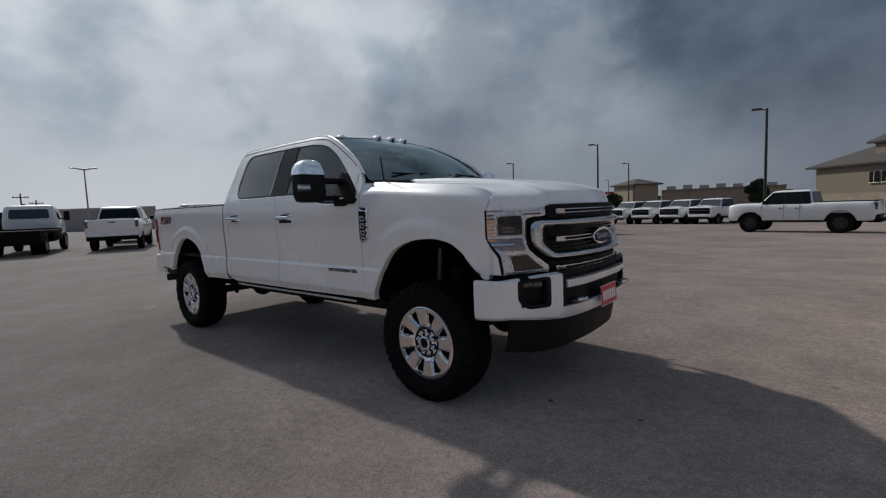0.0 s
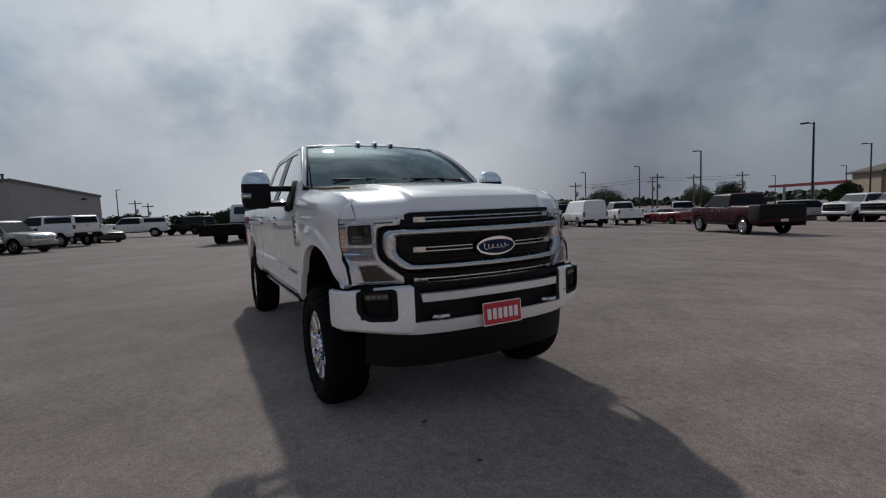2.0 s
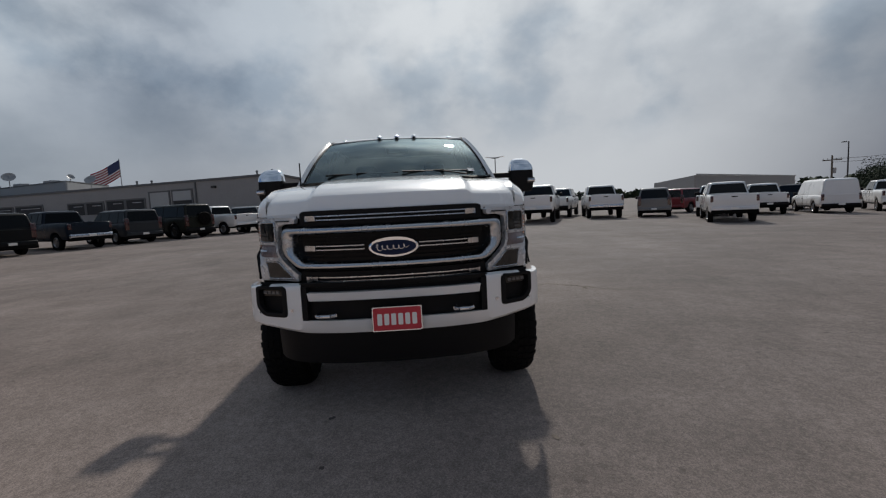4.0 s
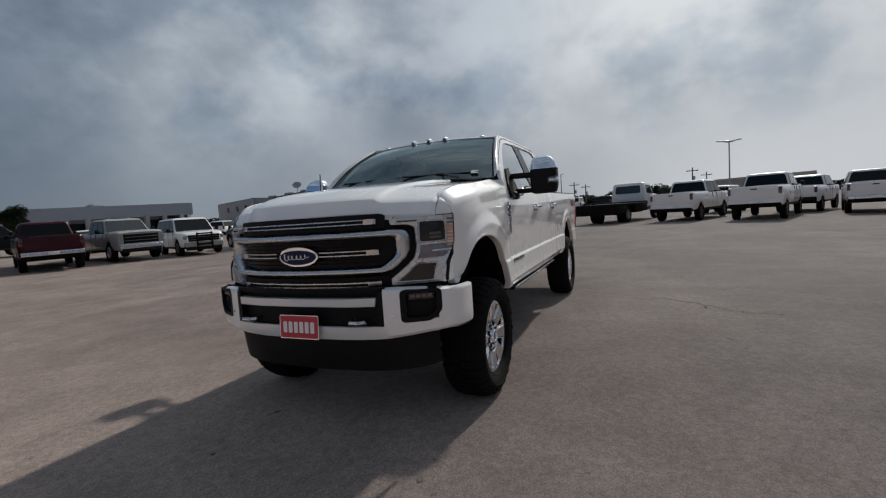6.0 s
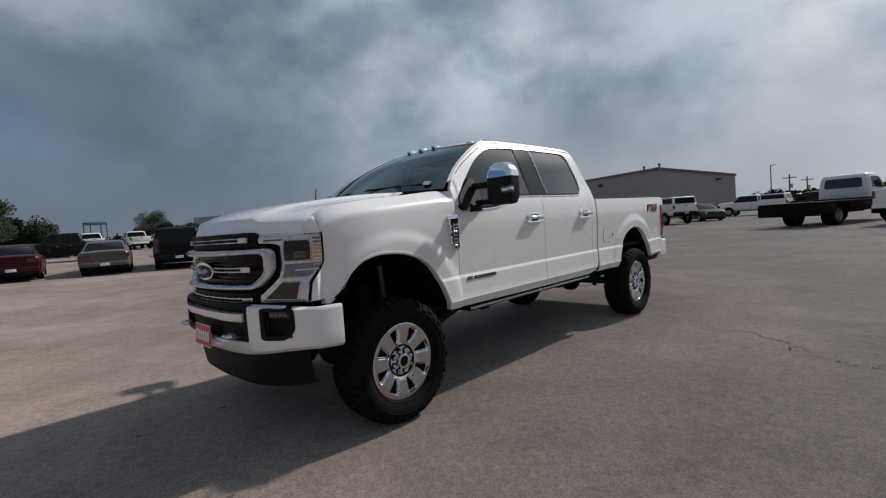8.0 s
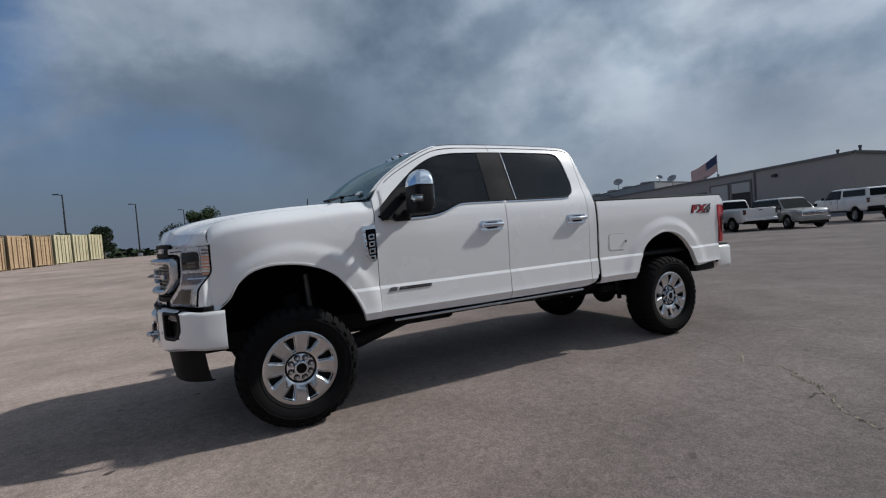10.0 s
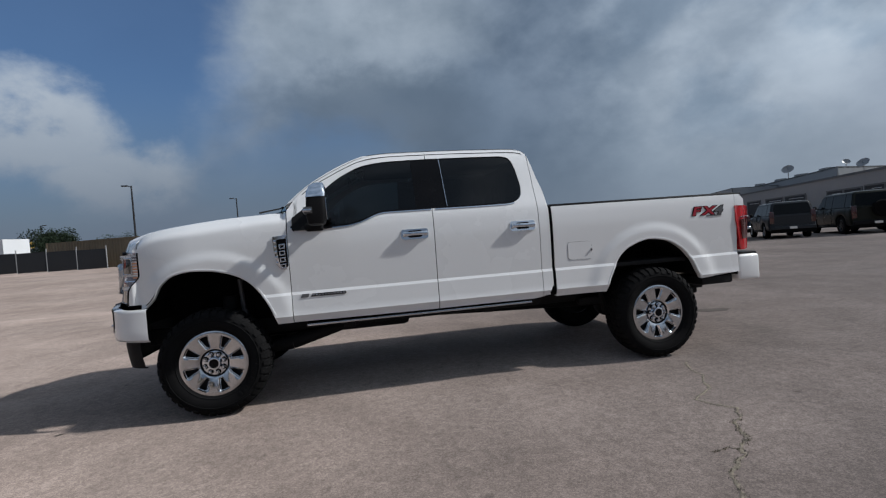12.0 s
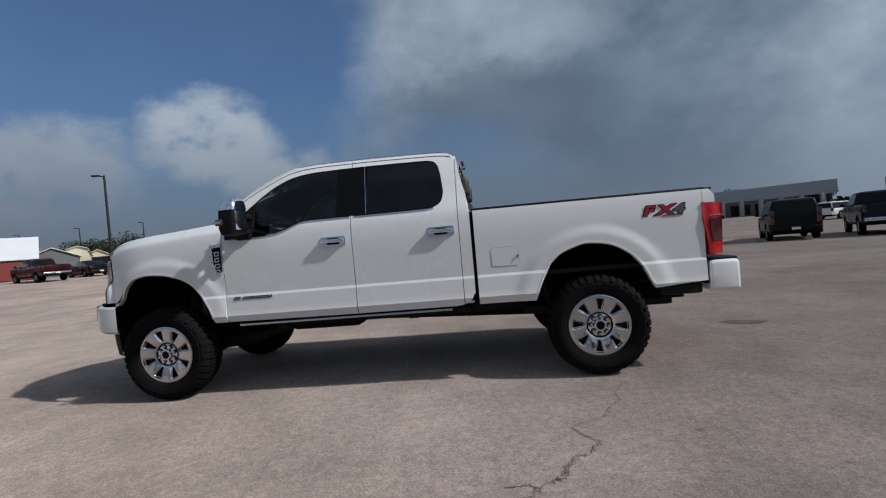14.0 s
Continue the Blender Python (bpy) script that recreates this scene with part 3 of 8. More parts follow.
def ring_plate(outer, inner, depth, base, surface=on_front, bevel=0.004):
    """A frame between two outlines with as many points each."""
    bm = bmesh.new()
    n = len(outer)

    def dense(pts):
        res = []
        for k, p in enumerate(pts):
            q = pts[(k + 1) % n]
            m = 12 if n < 10 else 6
            for i in range(m):
                s = i / m
                res.append((p[0] + (q[0] - p[0]) * s, p[1] + (q[1] - p[1]) * s))
        return res

    o, i = dense(outer), dense(inner)
    rows = []
    for f, out in ((0.0, 0.0), (0.0, depth * 0.55), (0.10, depth * 0.82), (0.25, depth * 0.96), (0.45, depth), (0.65, depth * 0.97), (0.82, depth * 0.86), (0.94, depth * 0.66), (1.0, depth * 0.40), (1.0, -0.03)):
        rows.append([surface(a[0] + (b[0] - a[0]) * f, a[1] + (b[1] - a[1]) * f, base + out) for a, b in zip(o, i)])
    grid(bm, rows, closed=True)
    return bm


truck = thing("pickup_truck", "clean white lifted crew-cab pickup with chrome trim on big off-road tyres", "pickup truck")

WB = hermite([(-0.70, 1.520), (-0.786, 1.500), (-1.056, 1.506), (-1.17, 1.515), (-1.257, 1.533), (-1.36, 1.572), (-1.45, 1.602), (-1.55, 1.607), (-2.4, 1.608), (-2.6, 1.610), (-2.69, 1.622), (-2.74, 1.650), (-2.768, 1.692), (-2.78, 1.76)])
WT = hermite([(-0.70, 1.60), (-0.9, 1.780), (-1.09, 1.934), (-1.2, 1.998), (-1.297, 2.040), (-1.4, 2.063), (-1.55, 2.079), (-2.02, 2.087), (-2.62, 2.081), (-2.70, 2.064), (-2.736, 2.025), (-2.758, 1.95), (-2.78, 1.77)])
RAIL = hermite([(-0.60, 1.652), (-0.64, 1.668), (-0.70, 1.748), (-0.78, 1.838), (-1.07, 2.02), (-1.20, 2.085), (-1.30, 2.125), (-1.42, 2.15), (-1.6, 2.163), (-2.0, 2.165), (-2.5, 2.158), (-2.80, 2.145), (-2.87, 2.12), (-2.905, 2.07), (-2.95, 1.85), (-2.985, 1.70), (-3.003, 1.54)])
SILL = hermite([(-0.60, 0.712), (-1.8, 0.702), (-2.8, 0.702), (-2.9, 0.715), (-2.96, 0.745), (-2.995, 0.81)])


def side_gap(s):
    """Dark liner behind the panel gaps."""
    bm = bmesh.new()
    grid(bm, [[(x, s * (side_y(-1.5, z) - 0.035), z) for z in span(0.74, 1.52, 0.05)] for x in span(-0.56, -3.5, 0.1)])
    part("inner_panel", bm, WELL, truck)


for s in (1, -1):
    hand = "driver" if s > 0 else "passenger"
    # front fender, in one sheet round the arch
    xs = span(-0.640, -0.514, 0.03) + span(-0.505, 0.515, 0.0125) + [0.53, 0.55]
    part("front_fender", flank(xs, lambda x: ARCH_F(x) if x > -0.514 else 0.712, lambda x: FENDER_TOP(x) - 0.002, 26, s, rim=0.05, curl=0.13), WHITE, truck, sharp=17)
    part("arch_flare", arch_lip(bmesh.new(), ARCH_F, 0.50, -0.514, s, 0.548), WHITE, truck, sharp=50)
    part("arch_flare", arch_lip(bmesh.new(), ARCH_R, -3.538, -4.56, s, 0.0), WHITE, truck, sharp=50)
    # the fender's nose over the lamp, lofted up to the hood's shut line
    bm = bmesh.new()
    rows = []
    crown = Vector((0.548, s * side_y(0.548, 1.492), 1.494))
    seam = Vector((0.549, s * (hood_edge(0.549) + 0.004), FENDER_TOP(0.549) + 0.001))
    for k in range(9):
        f = k / 8
        a = on_front(s * (0.808 + 0.140 * f), 1.408, 0.002)
        c = seam.lerp(crown, f)
        rows.append([tuple(a.lerp(c, t) + Vector((0.014, s * 0.008, 0.018)) * math.sin(math.pi * t)) for t in (0, 0.15, 0.3, 0.5, 0.7, 0.85, 1)])
    grid(bm, rows)
    part("fender_nose", bm, WHITE, truck)
    # the fender's tip reaching forward under the lamp's outer end
    tip_xs = span(0.5475, 0.650, 0.006)

    def tip_top(x):
        z = 1.405
        while z > 0.985 and lamp_edge(z) < x:
            z -= 0.004
        return z

    part("fender_tip", flank(tip_xs, lambda x: 0.975, tip_top, 8, s, surface=lambda x, z: side_y(x, z) + 0.032 * smooth(0.552, 0.61, x)), WHITE, truck, sharp=24)
    # ledge from the fender's crown in to the hood's shut line
    bm = bmesh.new()
    grid(bm, [[(x, s * side_y(x, FENDER_TOP(x) - 0.002), FENDER_TOP(x) - 0.002), (x, s * (hood_edge(x) + 0.012), FENDER_TOP(x) + 0.001), (x, s * (hood_edge(x) + 0.008), FENDER_TOP(x) - 0.03)] for x in span(-0.64, 0.55, 0.03)])
    part("fender_ledge", bm, WHITE, truck)
    bm = bmesh.new()
    rows = []
    for x in span(-0.52, 0.5, 0.04):
        z = ARCH_F(x) + 0.012
        rows.append([(x, s * 0.985, z), (x, s * 0.80, z + 0.01), (x, s * 0.48, z + 0.03), (x, s * 0.45, 0.55)])
    grid(bm, rows)
    part("wheel_well", bm, WELL, truck)
    # foot of the windshield pillar, between fender and door glass
    part("pillar_foot", flank(span(-0.648, -0.735, 0.015), lambda x: 1.516, lambda x: RAIL(x) - 0.004, 8, s), WHITE, truck)
    # doors with their glass
    for a, b, nm in ((-0.646, -1.904, "front_door"), (-1.911, -2.897, "rear_door")):
        stations = span(a, b, 0.035) if nm == "front_door" else span(a, -2.58, 0.035) + span(-2.592, -2.78, 0.0125) + span(-2.783, b, 0.03)
        door = part(nm, flank(stations, SILL, lambda x: WB(x) if x > -2.781 else min(RAIL(x), 1.775), 24, s), WHITE, truck, sharp=17)
        xs = [x for x in span(a, b, 0.02) if x < -0.70] if nm == "front_door" else span(a, -2.65, 0.02) + span(-2.66, -2.78, 0.01)
        bm = flank(xs, WT, lambda x: RAIL(x) - 0.006, 5, s)
        part("window_frame", bm, WHITE, door)
        if nm == "rear_door":
            bm = flank(span(-2.78, -2.897, 0.02), lambda x: 1.765, lambda x: RAIL(x) - 0.006, 8, s)
            part("window_frame", bm, WHITE, door)
            gx = span(-2.052, -2.65, 0.02) + span(-2.66, -2.78, 0.01)
        else:
            gx = span(-0.72, -1.77, 0.025)
        bm = bmesh.new()
        grid(bm, [[(x, s * (side_y(x, WB(x) + (WT(x) - WB(x)) * k / 6) - 0.012), WB(x) + (WT(x) - WB(x)) * k / 6) for k in range(7)] for x in gx])
        part("window_pane", bm, GLASS_DOOR if nm == "front_door" else GLASS_DARK, door, "dark tinted glass").visible_shadow = False
        # black and bright trim under the glass
        for z0, z1, m_, o_ in ((-0.004, 0.012, GLOSS_BLACK, 0.006), (-0.013, -0.004, CHROME, 0.007)):
            bm = bmesh.new()
            grid(bm, [[(x, s * (side_y(x, WB(x) + z) + o_), WB(x) + z) for z in (z0, (z0 + z1) / 2, z1)] for x in span(max(a, b) - 0.03, min(a, b) + (0.21 if nm == "rear_door" else 0.005), 0.03)])
            thicken(bm, (0, -s * 0.02, 0))
            part("belt_trim", bm, m_, door)
        # handle: scooped cup, chrome bar and lock cap
        hx, hz = (-1.73, 1.388) if nm == "front_door" else (-2.735, 1.392)

        def on_side(u, v, out, s=s):
            return Vector((u, s * (side_y(u, v) + out), v))

        bm = plate(bmesh.new(), rounded([(hx - 0.12, hz - 0.045), (hx + 0.12, hz - 0.045), (hx + 0.12, hz + 0.045), (hx - 0.12, hz + 0.045)], 0.03), on_side, 0.006, bevel=0.002)
        cup = part("handle_cup", bm, CHROME, door, "chrome handle surround")
        bm = bmesh.new()
        box(bm, hx - 0.112, hx + 0.105, s * (side_y(hx, hz) + 0.022), s * (side_y(hx, hz) + 0.047), hz - 0.012, hz + 0.02, 0.009, 3)
        box(bm, hx - 0.112, hx - 0.085, s * (side_y(hx, hz) + 0.0), s * (side_y(hx, hz) + 0.04), hz - 0.018, hz + 0.022, 0.006)
        box(bm, hx + 0.075, hx + 0.108, s * (side_y(hx, hz) + 0.0), s * (side_y(hx, hz) + 0.04), hz - 0.018, hz + 0.022, 0.006)
        part("door_handle", bm, CHROME, door, "chrome door handle")
        # raised black plate paints the shade of the hollow behind the bar
        bm = plate(bmesh.new(), rounded([(hx - 0.065, hz - 0.03), (hx + 0.06, hz - 0.03), (hx + 0.06, hz + 0.032), (hx - 0.065, hz + 0.032)], 0.02), on_side, 0.0085)
        part("handle_hollow", bm, GLOSS_BLACK, door)
        if nm == "front_door":
            # engine badge low on the door
            bm = bmesh.new()
            for k, (u0, u1, h) in enumerate(((-0.715, -0.79, 0.030), (-0.80, -1.095, 0.024))):
                zz = 0.932
                plate_pts = [(u0, zz - h / 2), (u1 + (0.012 if k == 0 else 0), zz - h / 2), (u1, zz + h / 2), (u0 - 0.015, zz + h / 2)]
                b2 = plate(bmesh.new(), plate_pts, on_side, 0.006)
                part("door_badge", b2, BADGE_GREY if k == 0 else GLOSS_BLACK, door)
            for k in range(11):
                u = -0.815 - k * 0.0255
                b2 = plate(bmesh.new(), [(u, 0.927), (u - 0.015, 0.927), (u - 0.015, 0.938), (u, 0.938)], on_side, 0.008)
                part("badge_letter", b2, SATIN, door)
    # shut line between door frames and roof
    bm = bmesh.new()
    grid(bm, [[(x, s * (side_y(x, RAIL(x) - d) + 0.0012), RAIL(x) - d) for d in (0.030, 0.0335, 0.037)] for x in span(-0.78, -2.86, 0.03)])
    thicken(bm, (0, -s * 0.01, 0))
    part("door_shut_line", bm, WELL, truck)
    # pillar trim between the panes
    bm = bmesh.new()
    grid(bm, [[(x, s * (side_y(x, WB(x) + (WT(x) - WB(x)) * k / 6) - 0.006), WB(x) + (WT(x) - WB(x)) * k / 6) for k in range(7)] for x in span(-1.765, -2.045, 0.03)])
    thicken(bm, (0, -s * 0.02, 0))
    part("pillar_trim", bm, GLOSS_BLACK, truck)
    bm = bmesh.new()
    grid(bm, [[(-2.030 - 0.018 * (1 - k / 6) + d, s * (side_y(-2.04, WB(-2.04) + (WT(-2.04) - WB(-2.04)) * k / 6) + 0.001), WB(-2.04) + (WT(-2.04) - WB(-2.04)) * k / 6) for k in range(7)] for d in (0, -0.006)])
    part("pillar_strip", bm, SATIN, truck)
    # cab corner
    xs = span(-2.903, -3.003, 0.0125)
    part("cab_corner", flank(xs, SILL, RAIL, 30, s, rim=0.06), WHITE, truck, sharp=17)
    side_gap(s)
    # bed side
    # black strip in the gap between cab and bed, its shade put in as colour
    bm = bmesh.new()
    grid(bm, [[(x, s * (side_y(-3.03, z) - d), z) for z in span(0.72, 1.545, 0.04)] for x, d in ((-2.990, 0.05), (-3.004, 0.012), (-3.034, 0.012), (-3.05, 0.05))])
    part("cab_gap", bm, WELL, truck)
    xs = span(-3.034, -3.536, 0.04) + span(-3.545, -4.555, 0.0125) + span(-4.57, -5.0, 0.04)
    bed = part("bed_side", flank(xs, lambda x: 0.705 + 0.0 * x if x > -3.536 else (ARCH_R(x) if x > -4.56 else 0.738 + 0.032 * (-4.56 - x) / 0.42), lambda x: 1.552, 26, s, rim=0.05), WHITE, truck, sharp=17)
    bm = flank(span(-5.003, -5.10, 0.02), lambda x: 1.435, lambda x: 1.552 - 0.05 * smooth(-5.06, -5.10, x), 6, s)
    part("bed_corner", bm, WHITE, bed)
    bm = bmesh.new()
    box(bm, -3.025, -5.09, s * 0.90, s * 0.985, 1.549, 1.566, 0.006)
    part("bed_rail_cap", bm, BLACK_PLASTIC, bed)
    bm = bmesh.new()
    rows = []
    for x in span(-3.55, -4.55, 0.04):
        z = ARCH_R(x) + 0.012
        rows.append([(x, s * 0.985, z), (x, s * 0.80, z + 0.01), (x, s * 0.52, z + 0.02), (x, s * 0.5, 0.55)])
    grid(bm, rows)
    part("wheel_well", bm, WELL, truck)
    # fuel door on the driver's side, badge on both
    def on_side2(u, v, out, s=s):
        return Vector((u, s * (side_y(u, v) + out), v))

    if s > 0:
        fp = rounded([(-3.1685, 1.0335), (-3.1685, 1.2045), (-3.4115, 1.2005), (-3.4145, 1.0295)], 0.035)
        bm = plate(bmesh.new(), fp, on_side2, 0.0015)
        part("fuel_door_gap", bm, WELL, bed)
        fp = rounded([(-3.170, 1.035), (-3.170, 1.203), (-3.410, 1.199), (-3.413, 1.031)], 0.032)
        part("fuel_door", plate(bmesh.new(), fp, on_side2, 0.003), WHITE, bed)
        bm = bmesh.new()
        box(bm, -3.400, -3.412, 0.995, 1.011, 1.105, 1.128, 0.003)
        part("fuel_latch", bm, BADGE_GREY, bed)
    # two-tone off-road badge with a dark edge, and a plain bar for the small line under it
    for k, (letter, adv, m_) in enumerate((("F", 0.0, BADGE_RED), ("X", 0.118, BADGE_RED), ("4", 0.250, BADGE_GREY))):
        for grow, lift, mm in ((0.0055, 0.003, GLOSS_BLACK), (0.0, 0.0055, m_)):
            me = lettering(letter, 0.112, grow, 0.0018, mm)
            ob = part("bed_badge", me, mm, bed)
            x0 = -4.50 - adv if s > 0 else -4.87 + adv
            ob.matrix_local = Matrix.Translation((x0, s * (side_y(-4.6, 1.40) + lift), 1.368)) @ Matrix.Rotation(radians(180 if s > 0 else 0), 4, "Z") @ Matrix.Rotation(radians(90), 4, "X")
    part("bed_badge", plate(bmesh.new(), [(-4.66, 1.349), (-4.83, 1.349), (-4.83, 1.359), (-4.66, 1.359)], on_side2, 0.005), BADGE_GREY, bed)
    # chrome fender vent badge
    outer = [(-0.528, 1.452), (-0.640, 1.462), (-0.642, 1.20), (-0.618, 1.165), (-0.555, 1.20), (-0.535, 1.29)]
    vent = part("fender_vent", plate(bmesh.new(), rounded(outer, 0.012), on_side2, 0.014, bevel=0.004), CHROME, truck, "chrome fender vent with black insert")
    inner = [(-0.556, 1.425), (-0.636, 1.430), (-0.637, 1.205), (-0.617, 1.18), (-0.574, 1.205), (-0.560, 1.29)]
    part("vent_insert", plate(bmesh.new(), rounded(inner, 0.01), on_side2, 0.017), GLOSS_BLACK, vent)
    for k in range(4):
        z0 = 1.385 - k * 0.056
        part("vent_letter", ring_plate([(-0.572, z0), (-0.622, z0 + 0.004), (-0.622, z0 - 0.038), (-0.575, z0 - 0.042)], [(-0.583, z0 - 0.010), (-0.611, z0 - 0.008), (-0.611, z0 - 0.027), (-0.585, z0 - 0.031)], 0.004, 0.016, on_side2), SATIN, vent)
    for k in range(5):
        z0 = 1.41 - k * 0.045
        bm = bmesh.new()
        box(bm, -0.533 - k * 0.002, -0.552 - k * 0.002, s * (side_y(-0.54, z0) + 0.012), s * (side_y(-0.54, z0) + 0.020), z0 - 0.012, z0 + 0.012, 0.003)
        part("vent_rib", bm, CHROME, vent)
    # power running board
    bm = bmesh.new()
    box(bm, -0.74, -2.79, s * 0.80, s * 0.985, 0.655, 0.690, 0.012, 3)
    board = part("running_board", bm, BLACK_PLASTIC, truck, "black running board with a bright edge")
    bm = bmesh.new()
    box(bm, -0.75, -2.78, s * 0.986, s * 0.992, 0.668, 0.686, 0.002)
    part("board_edge", bm, SATIN, board)
    for bxk in (-1.1, -2.4):
        bm = bmesh.new()
        box(bm, bxk - 0.05, bxk + 0.05, s * 0.5, s * 0.86, 0.60, 0.655, 0.01)
        part("board_bracket", bm, UNDER, board)
    # headlight housing and lenses
    def P(pts):
        return pts if s > 0 else mirror_pts(pts)

    shell = [(0.605, 1.400), (0.610, 1.362), (0.704, 1.358), (0.722, 1.340), (0.726, 1.235), (0.723, 1.140), (0.688, 1.100), (0.604, 1.028), (0.604, 0.985), (0.948, 0.985), (0.948, 1.08), (0.948, 1.16), (0.948, 1.24), (0.948, 1.405)]
    lamp = part("headlight", front_plate(P(rounded(shell, 0.012, 3)), 0.035, 0.0, bevel=0.003), HOUSING, truck, "chrome headlight housing with smoked lenses")
    # smoked box above, mauve turn lamp with a bright bar, smoked box below
    upper = rounded([(0.738, 1.246), (0.850, 1.246), (0.850, 1.352), (0.840, 1.366), (0.738, 1.368)], 0.010, 3)
    part("headlight_lens", front_plate(P(upper), 0.006, 0.036), LENS_DARK, lamp)
    part("headlight_lens", front_plate(P([(0.645, 1.374), (0.728, 1.374), (0.728, 1.382), (0.645, 1.384)]), 0.006, 0.036), LENS_GREY, lamp)
    part("turn_lens", front_plate(P(rounded([(0.738, 1.142), (0.884, 1.142), (0.926, 1.176), (0.930, 1.222), (0.738, 1.222)], 0.006, 2)), 0.005, 0.036), LENS_MAUVE, lamp)
    part("turn_bar", front_plate(P([(0.785, 1.180), (0.928, 1.178), (0.929, 1.188), (0.785, 1.190)]), 0.014, 0.036), SATIN, lamp)
    lower = rounded([(0.640, 1.010), (0.868, 1.004), (0.872, 1.104), (0.756, 1.108), (0.728, 1.084)], 0.010, 3)
    part("corner_lens", front_plate(P(lower), 0.006, 0.036), LENS_DARK, lamp)
    part("lamp_bar", front_plate(P([(0.734, 1.118), (0.900, 1.116), (0.903, 1.132), (0.734, 1.134)]), 0.014, 0.034), HOUSING, lamp)
    part("lamp_bar", front_plate(P([(0.734, 1.226), (0.935, 1.226), (0.938, 1.238), (0.734, 1.238)]), 0.014, 0.034), HOUSING, lamp)
    for k in range(8):
        z0 = 1.384 - k * 0.0235
        part("amber_reflector", front_plate(P([(0.868, z0 - 0.013), (0.9415, z0 - 0.015), (0.943, z0 - 0.002), (0.868, z0 + 0.000)]), 0.007, 0.036), AMBER if k > 1 else LENS_MAUVE, lamp)
    for zz in (1.268, 1.292):
        part("projector", front_plate(P(rounded([(0.772, zz - 0.008), (0.826, zz - 0.008), (0.826, zz + 0.008), (0.772, zz + 0.008)], 0.004, 2)), 0.002, 0.042), LENS_GREY, lamp)
    ring_u = rounded([(0.731, 1.239), (0.859, 1.239), (0.859, 1.358), (0.845, 1.376), (0.731, 1.377)], 0.012, 3)
    ring_l = rounded([(0.622, 1.001), (0.877, 0.995), (0.881, 1.112), (0.750, 1.116), (0.719, 1.088)], 0.012, 3)
    for outer, inner in ((ring_u, upper), (ring_l, lower)):
        part("lens_frame", ring_plate(P(outer), P(inner), 0.010, 0.036), FRAME_CHROME, lamp)
    # black gap round the lamp, along the fender
    bm = bmesh.new()
    rows = []
    for z in span(0.978, 1.40, 0.015):
        xe, ye = lamp_end(z)
        rows.append([(xe - 0.007, s * (ye + 0.0065), z), (xe + 0.006, s * (ye + 0.0055), z), (xe + 0.008, s * (ye - 0.05), z)])
    grid(bm, rows)
    part("lamp_gasket", bm, GLOSS_BLACK, lamp)
    # taillight
    def on_tail(u, v, out, s=s):
        w = smooth(-5.05, -5.17, u)
        return Vector((u, s * (side_y(-4.98, v) + 0.004 + out - 0.05 * w), v))

    tl = [(-4.985, 1.436), (-4.99, 1.40), (-4.985, 1.30), (-5.012, 1.17), (-5.026, 1.06), (-5.032, 0.985), (-5.16, 0.992), (-5.165, 1.2), (-5.172, 1.425), (-5.12, 1.436)]
    bm = plate(bmesh.new(), rounded(tl, 0.012, 3), lambda u, v, o: on_tail(u, v, o - 0.06), 0.065, cuts=[-5.03, -5.06, -5.09, -5.12, -5.15], bevel=0.004)
    tail = part("taillight", bm, RED_LENS, truck, "red taillight with a smoked middle")
    mid = [(-5.045, 1.295), (-5.165, 1.305), (-5.160, 1.10), (-5.06, 1.10), (-5.05, 1.2)]
    part("taillight_lens", plate(bmesh.new(), rounded(mid, 0.01, 3), on_tail, 0.009, cuts=[-5.07, -5.10, -5.13]), DARK_RED_LENS, tail)
    part("taillight_strip", plate(bmesh.new(), [(-5.04, 1.318), (-5.168, 1.322), (-5.168, 1.328), (-5.04, 1.324)], on_tail, 0.010, cuts=[-5.07, -5.10, -5.13]), SATIN, tail)

# hood with its raised centre
HC = hermite([(0, 1.690), (0.3, 1.672), (0.6, 1.634), (0.8, 1.598), (0.9, 1.562), (0.955, 1.532), (0.970, 1.520), (1, 1.43)])
HS = hermite([(0, 1.652), (0.3, 1.628), (0.6, 1.602), (0.8, 1.567), (0.9, 1.528), (0.955, 1.494), (0.970, 1.480), (1, 1.408)])
HW = hermite([(0, 0.0), (0.40, 0.02), (0.515, 0.07), (0.56, 0.66), (0.60, 0.78), (0.68, 0.84), (0.80, 0.93), (0.89, 1.0)])
HX = hermite([(0, 0.917), (0.3, 0.892), (0.45, 0.853), (0.57, 0.798), (0.65, 0.752), (0.74, 0.714), (0.82, 0.672), (0.86, 0.645), (0.90, 0.612)])


def hood():
    bm = bmesh.new()
    rows = []
    us = [0, 0.05, 0.12, 0.2, 0.3, 0.4, 0.5, 0.6, 0.7, 0.78, 0.85, 0.9, 0.94, 0.96, 0.970, 0.980, 0.99, 1.0]
    half = [0, 0.1, 0.2, 0.3, 0.4, 0.47, 0.505, 0.515, 0.525, 0.5375, 0.55, 0.56, 0.572, 0.60, 0.64, 0.68, 0.72, 0.76, 0.80, 0.82, 0.84, 0.855, 0.87, 0.88]
    for y in [-v for v in half[:0:-1]] + half:
        a = abs(y)
        back, w = -0.42 - 0.24 * (a / 0.9) ** 2, HW(a)
        lip = 0.012 * smooth(0.85, 0.89, a)
        row = []
        for u in us:
            x = back + (HX(a) - back) * u
            row.append((x, y * hood_edge(x) / 0.885, HC(u) * (1 - w) + HS(u) * w - lip))
        rows.append(row)
    grid(bm, rows)
    thicken(bm, (0, 0, -0.03))
    return part("hood", bm, WHITE, truck, "white hood with a raised centre", sharp=16)


hood()


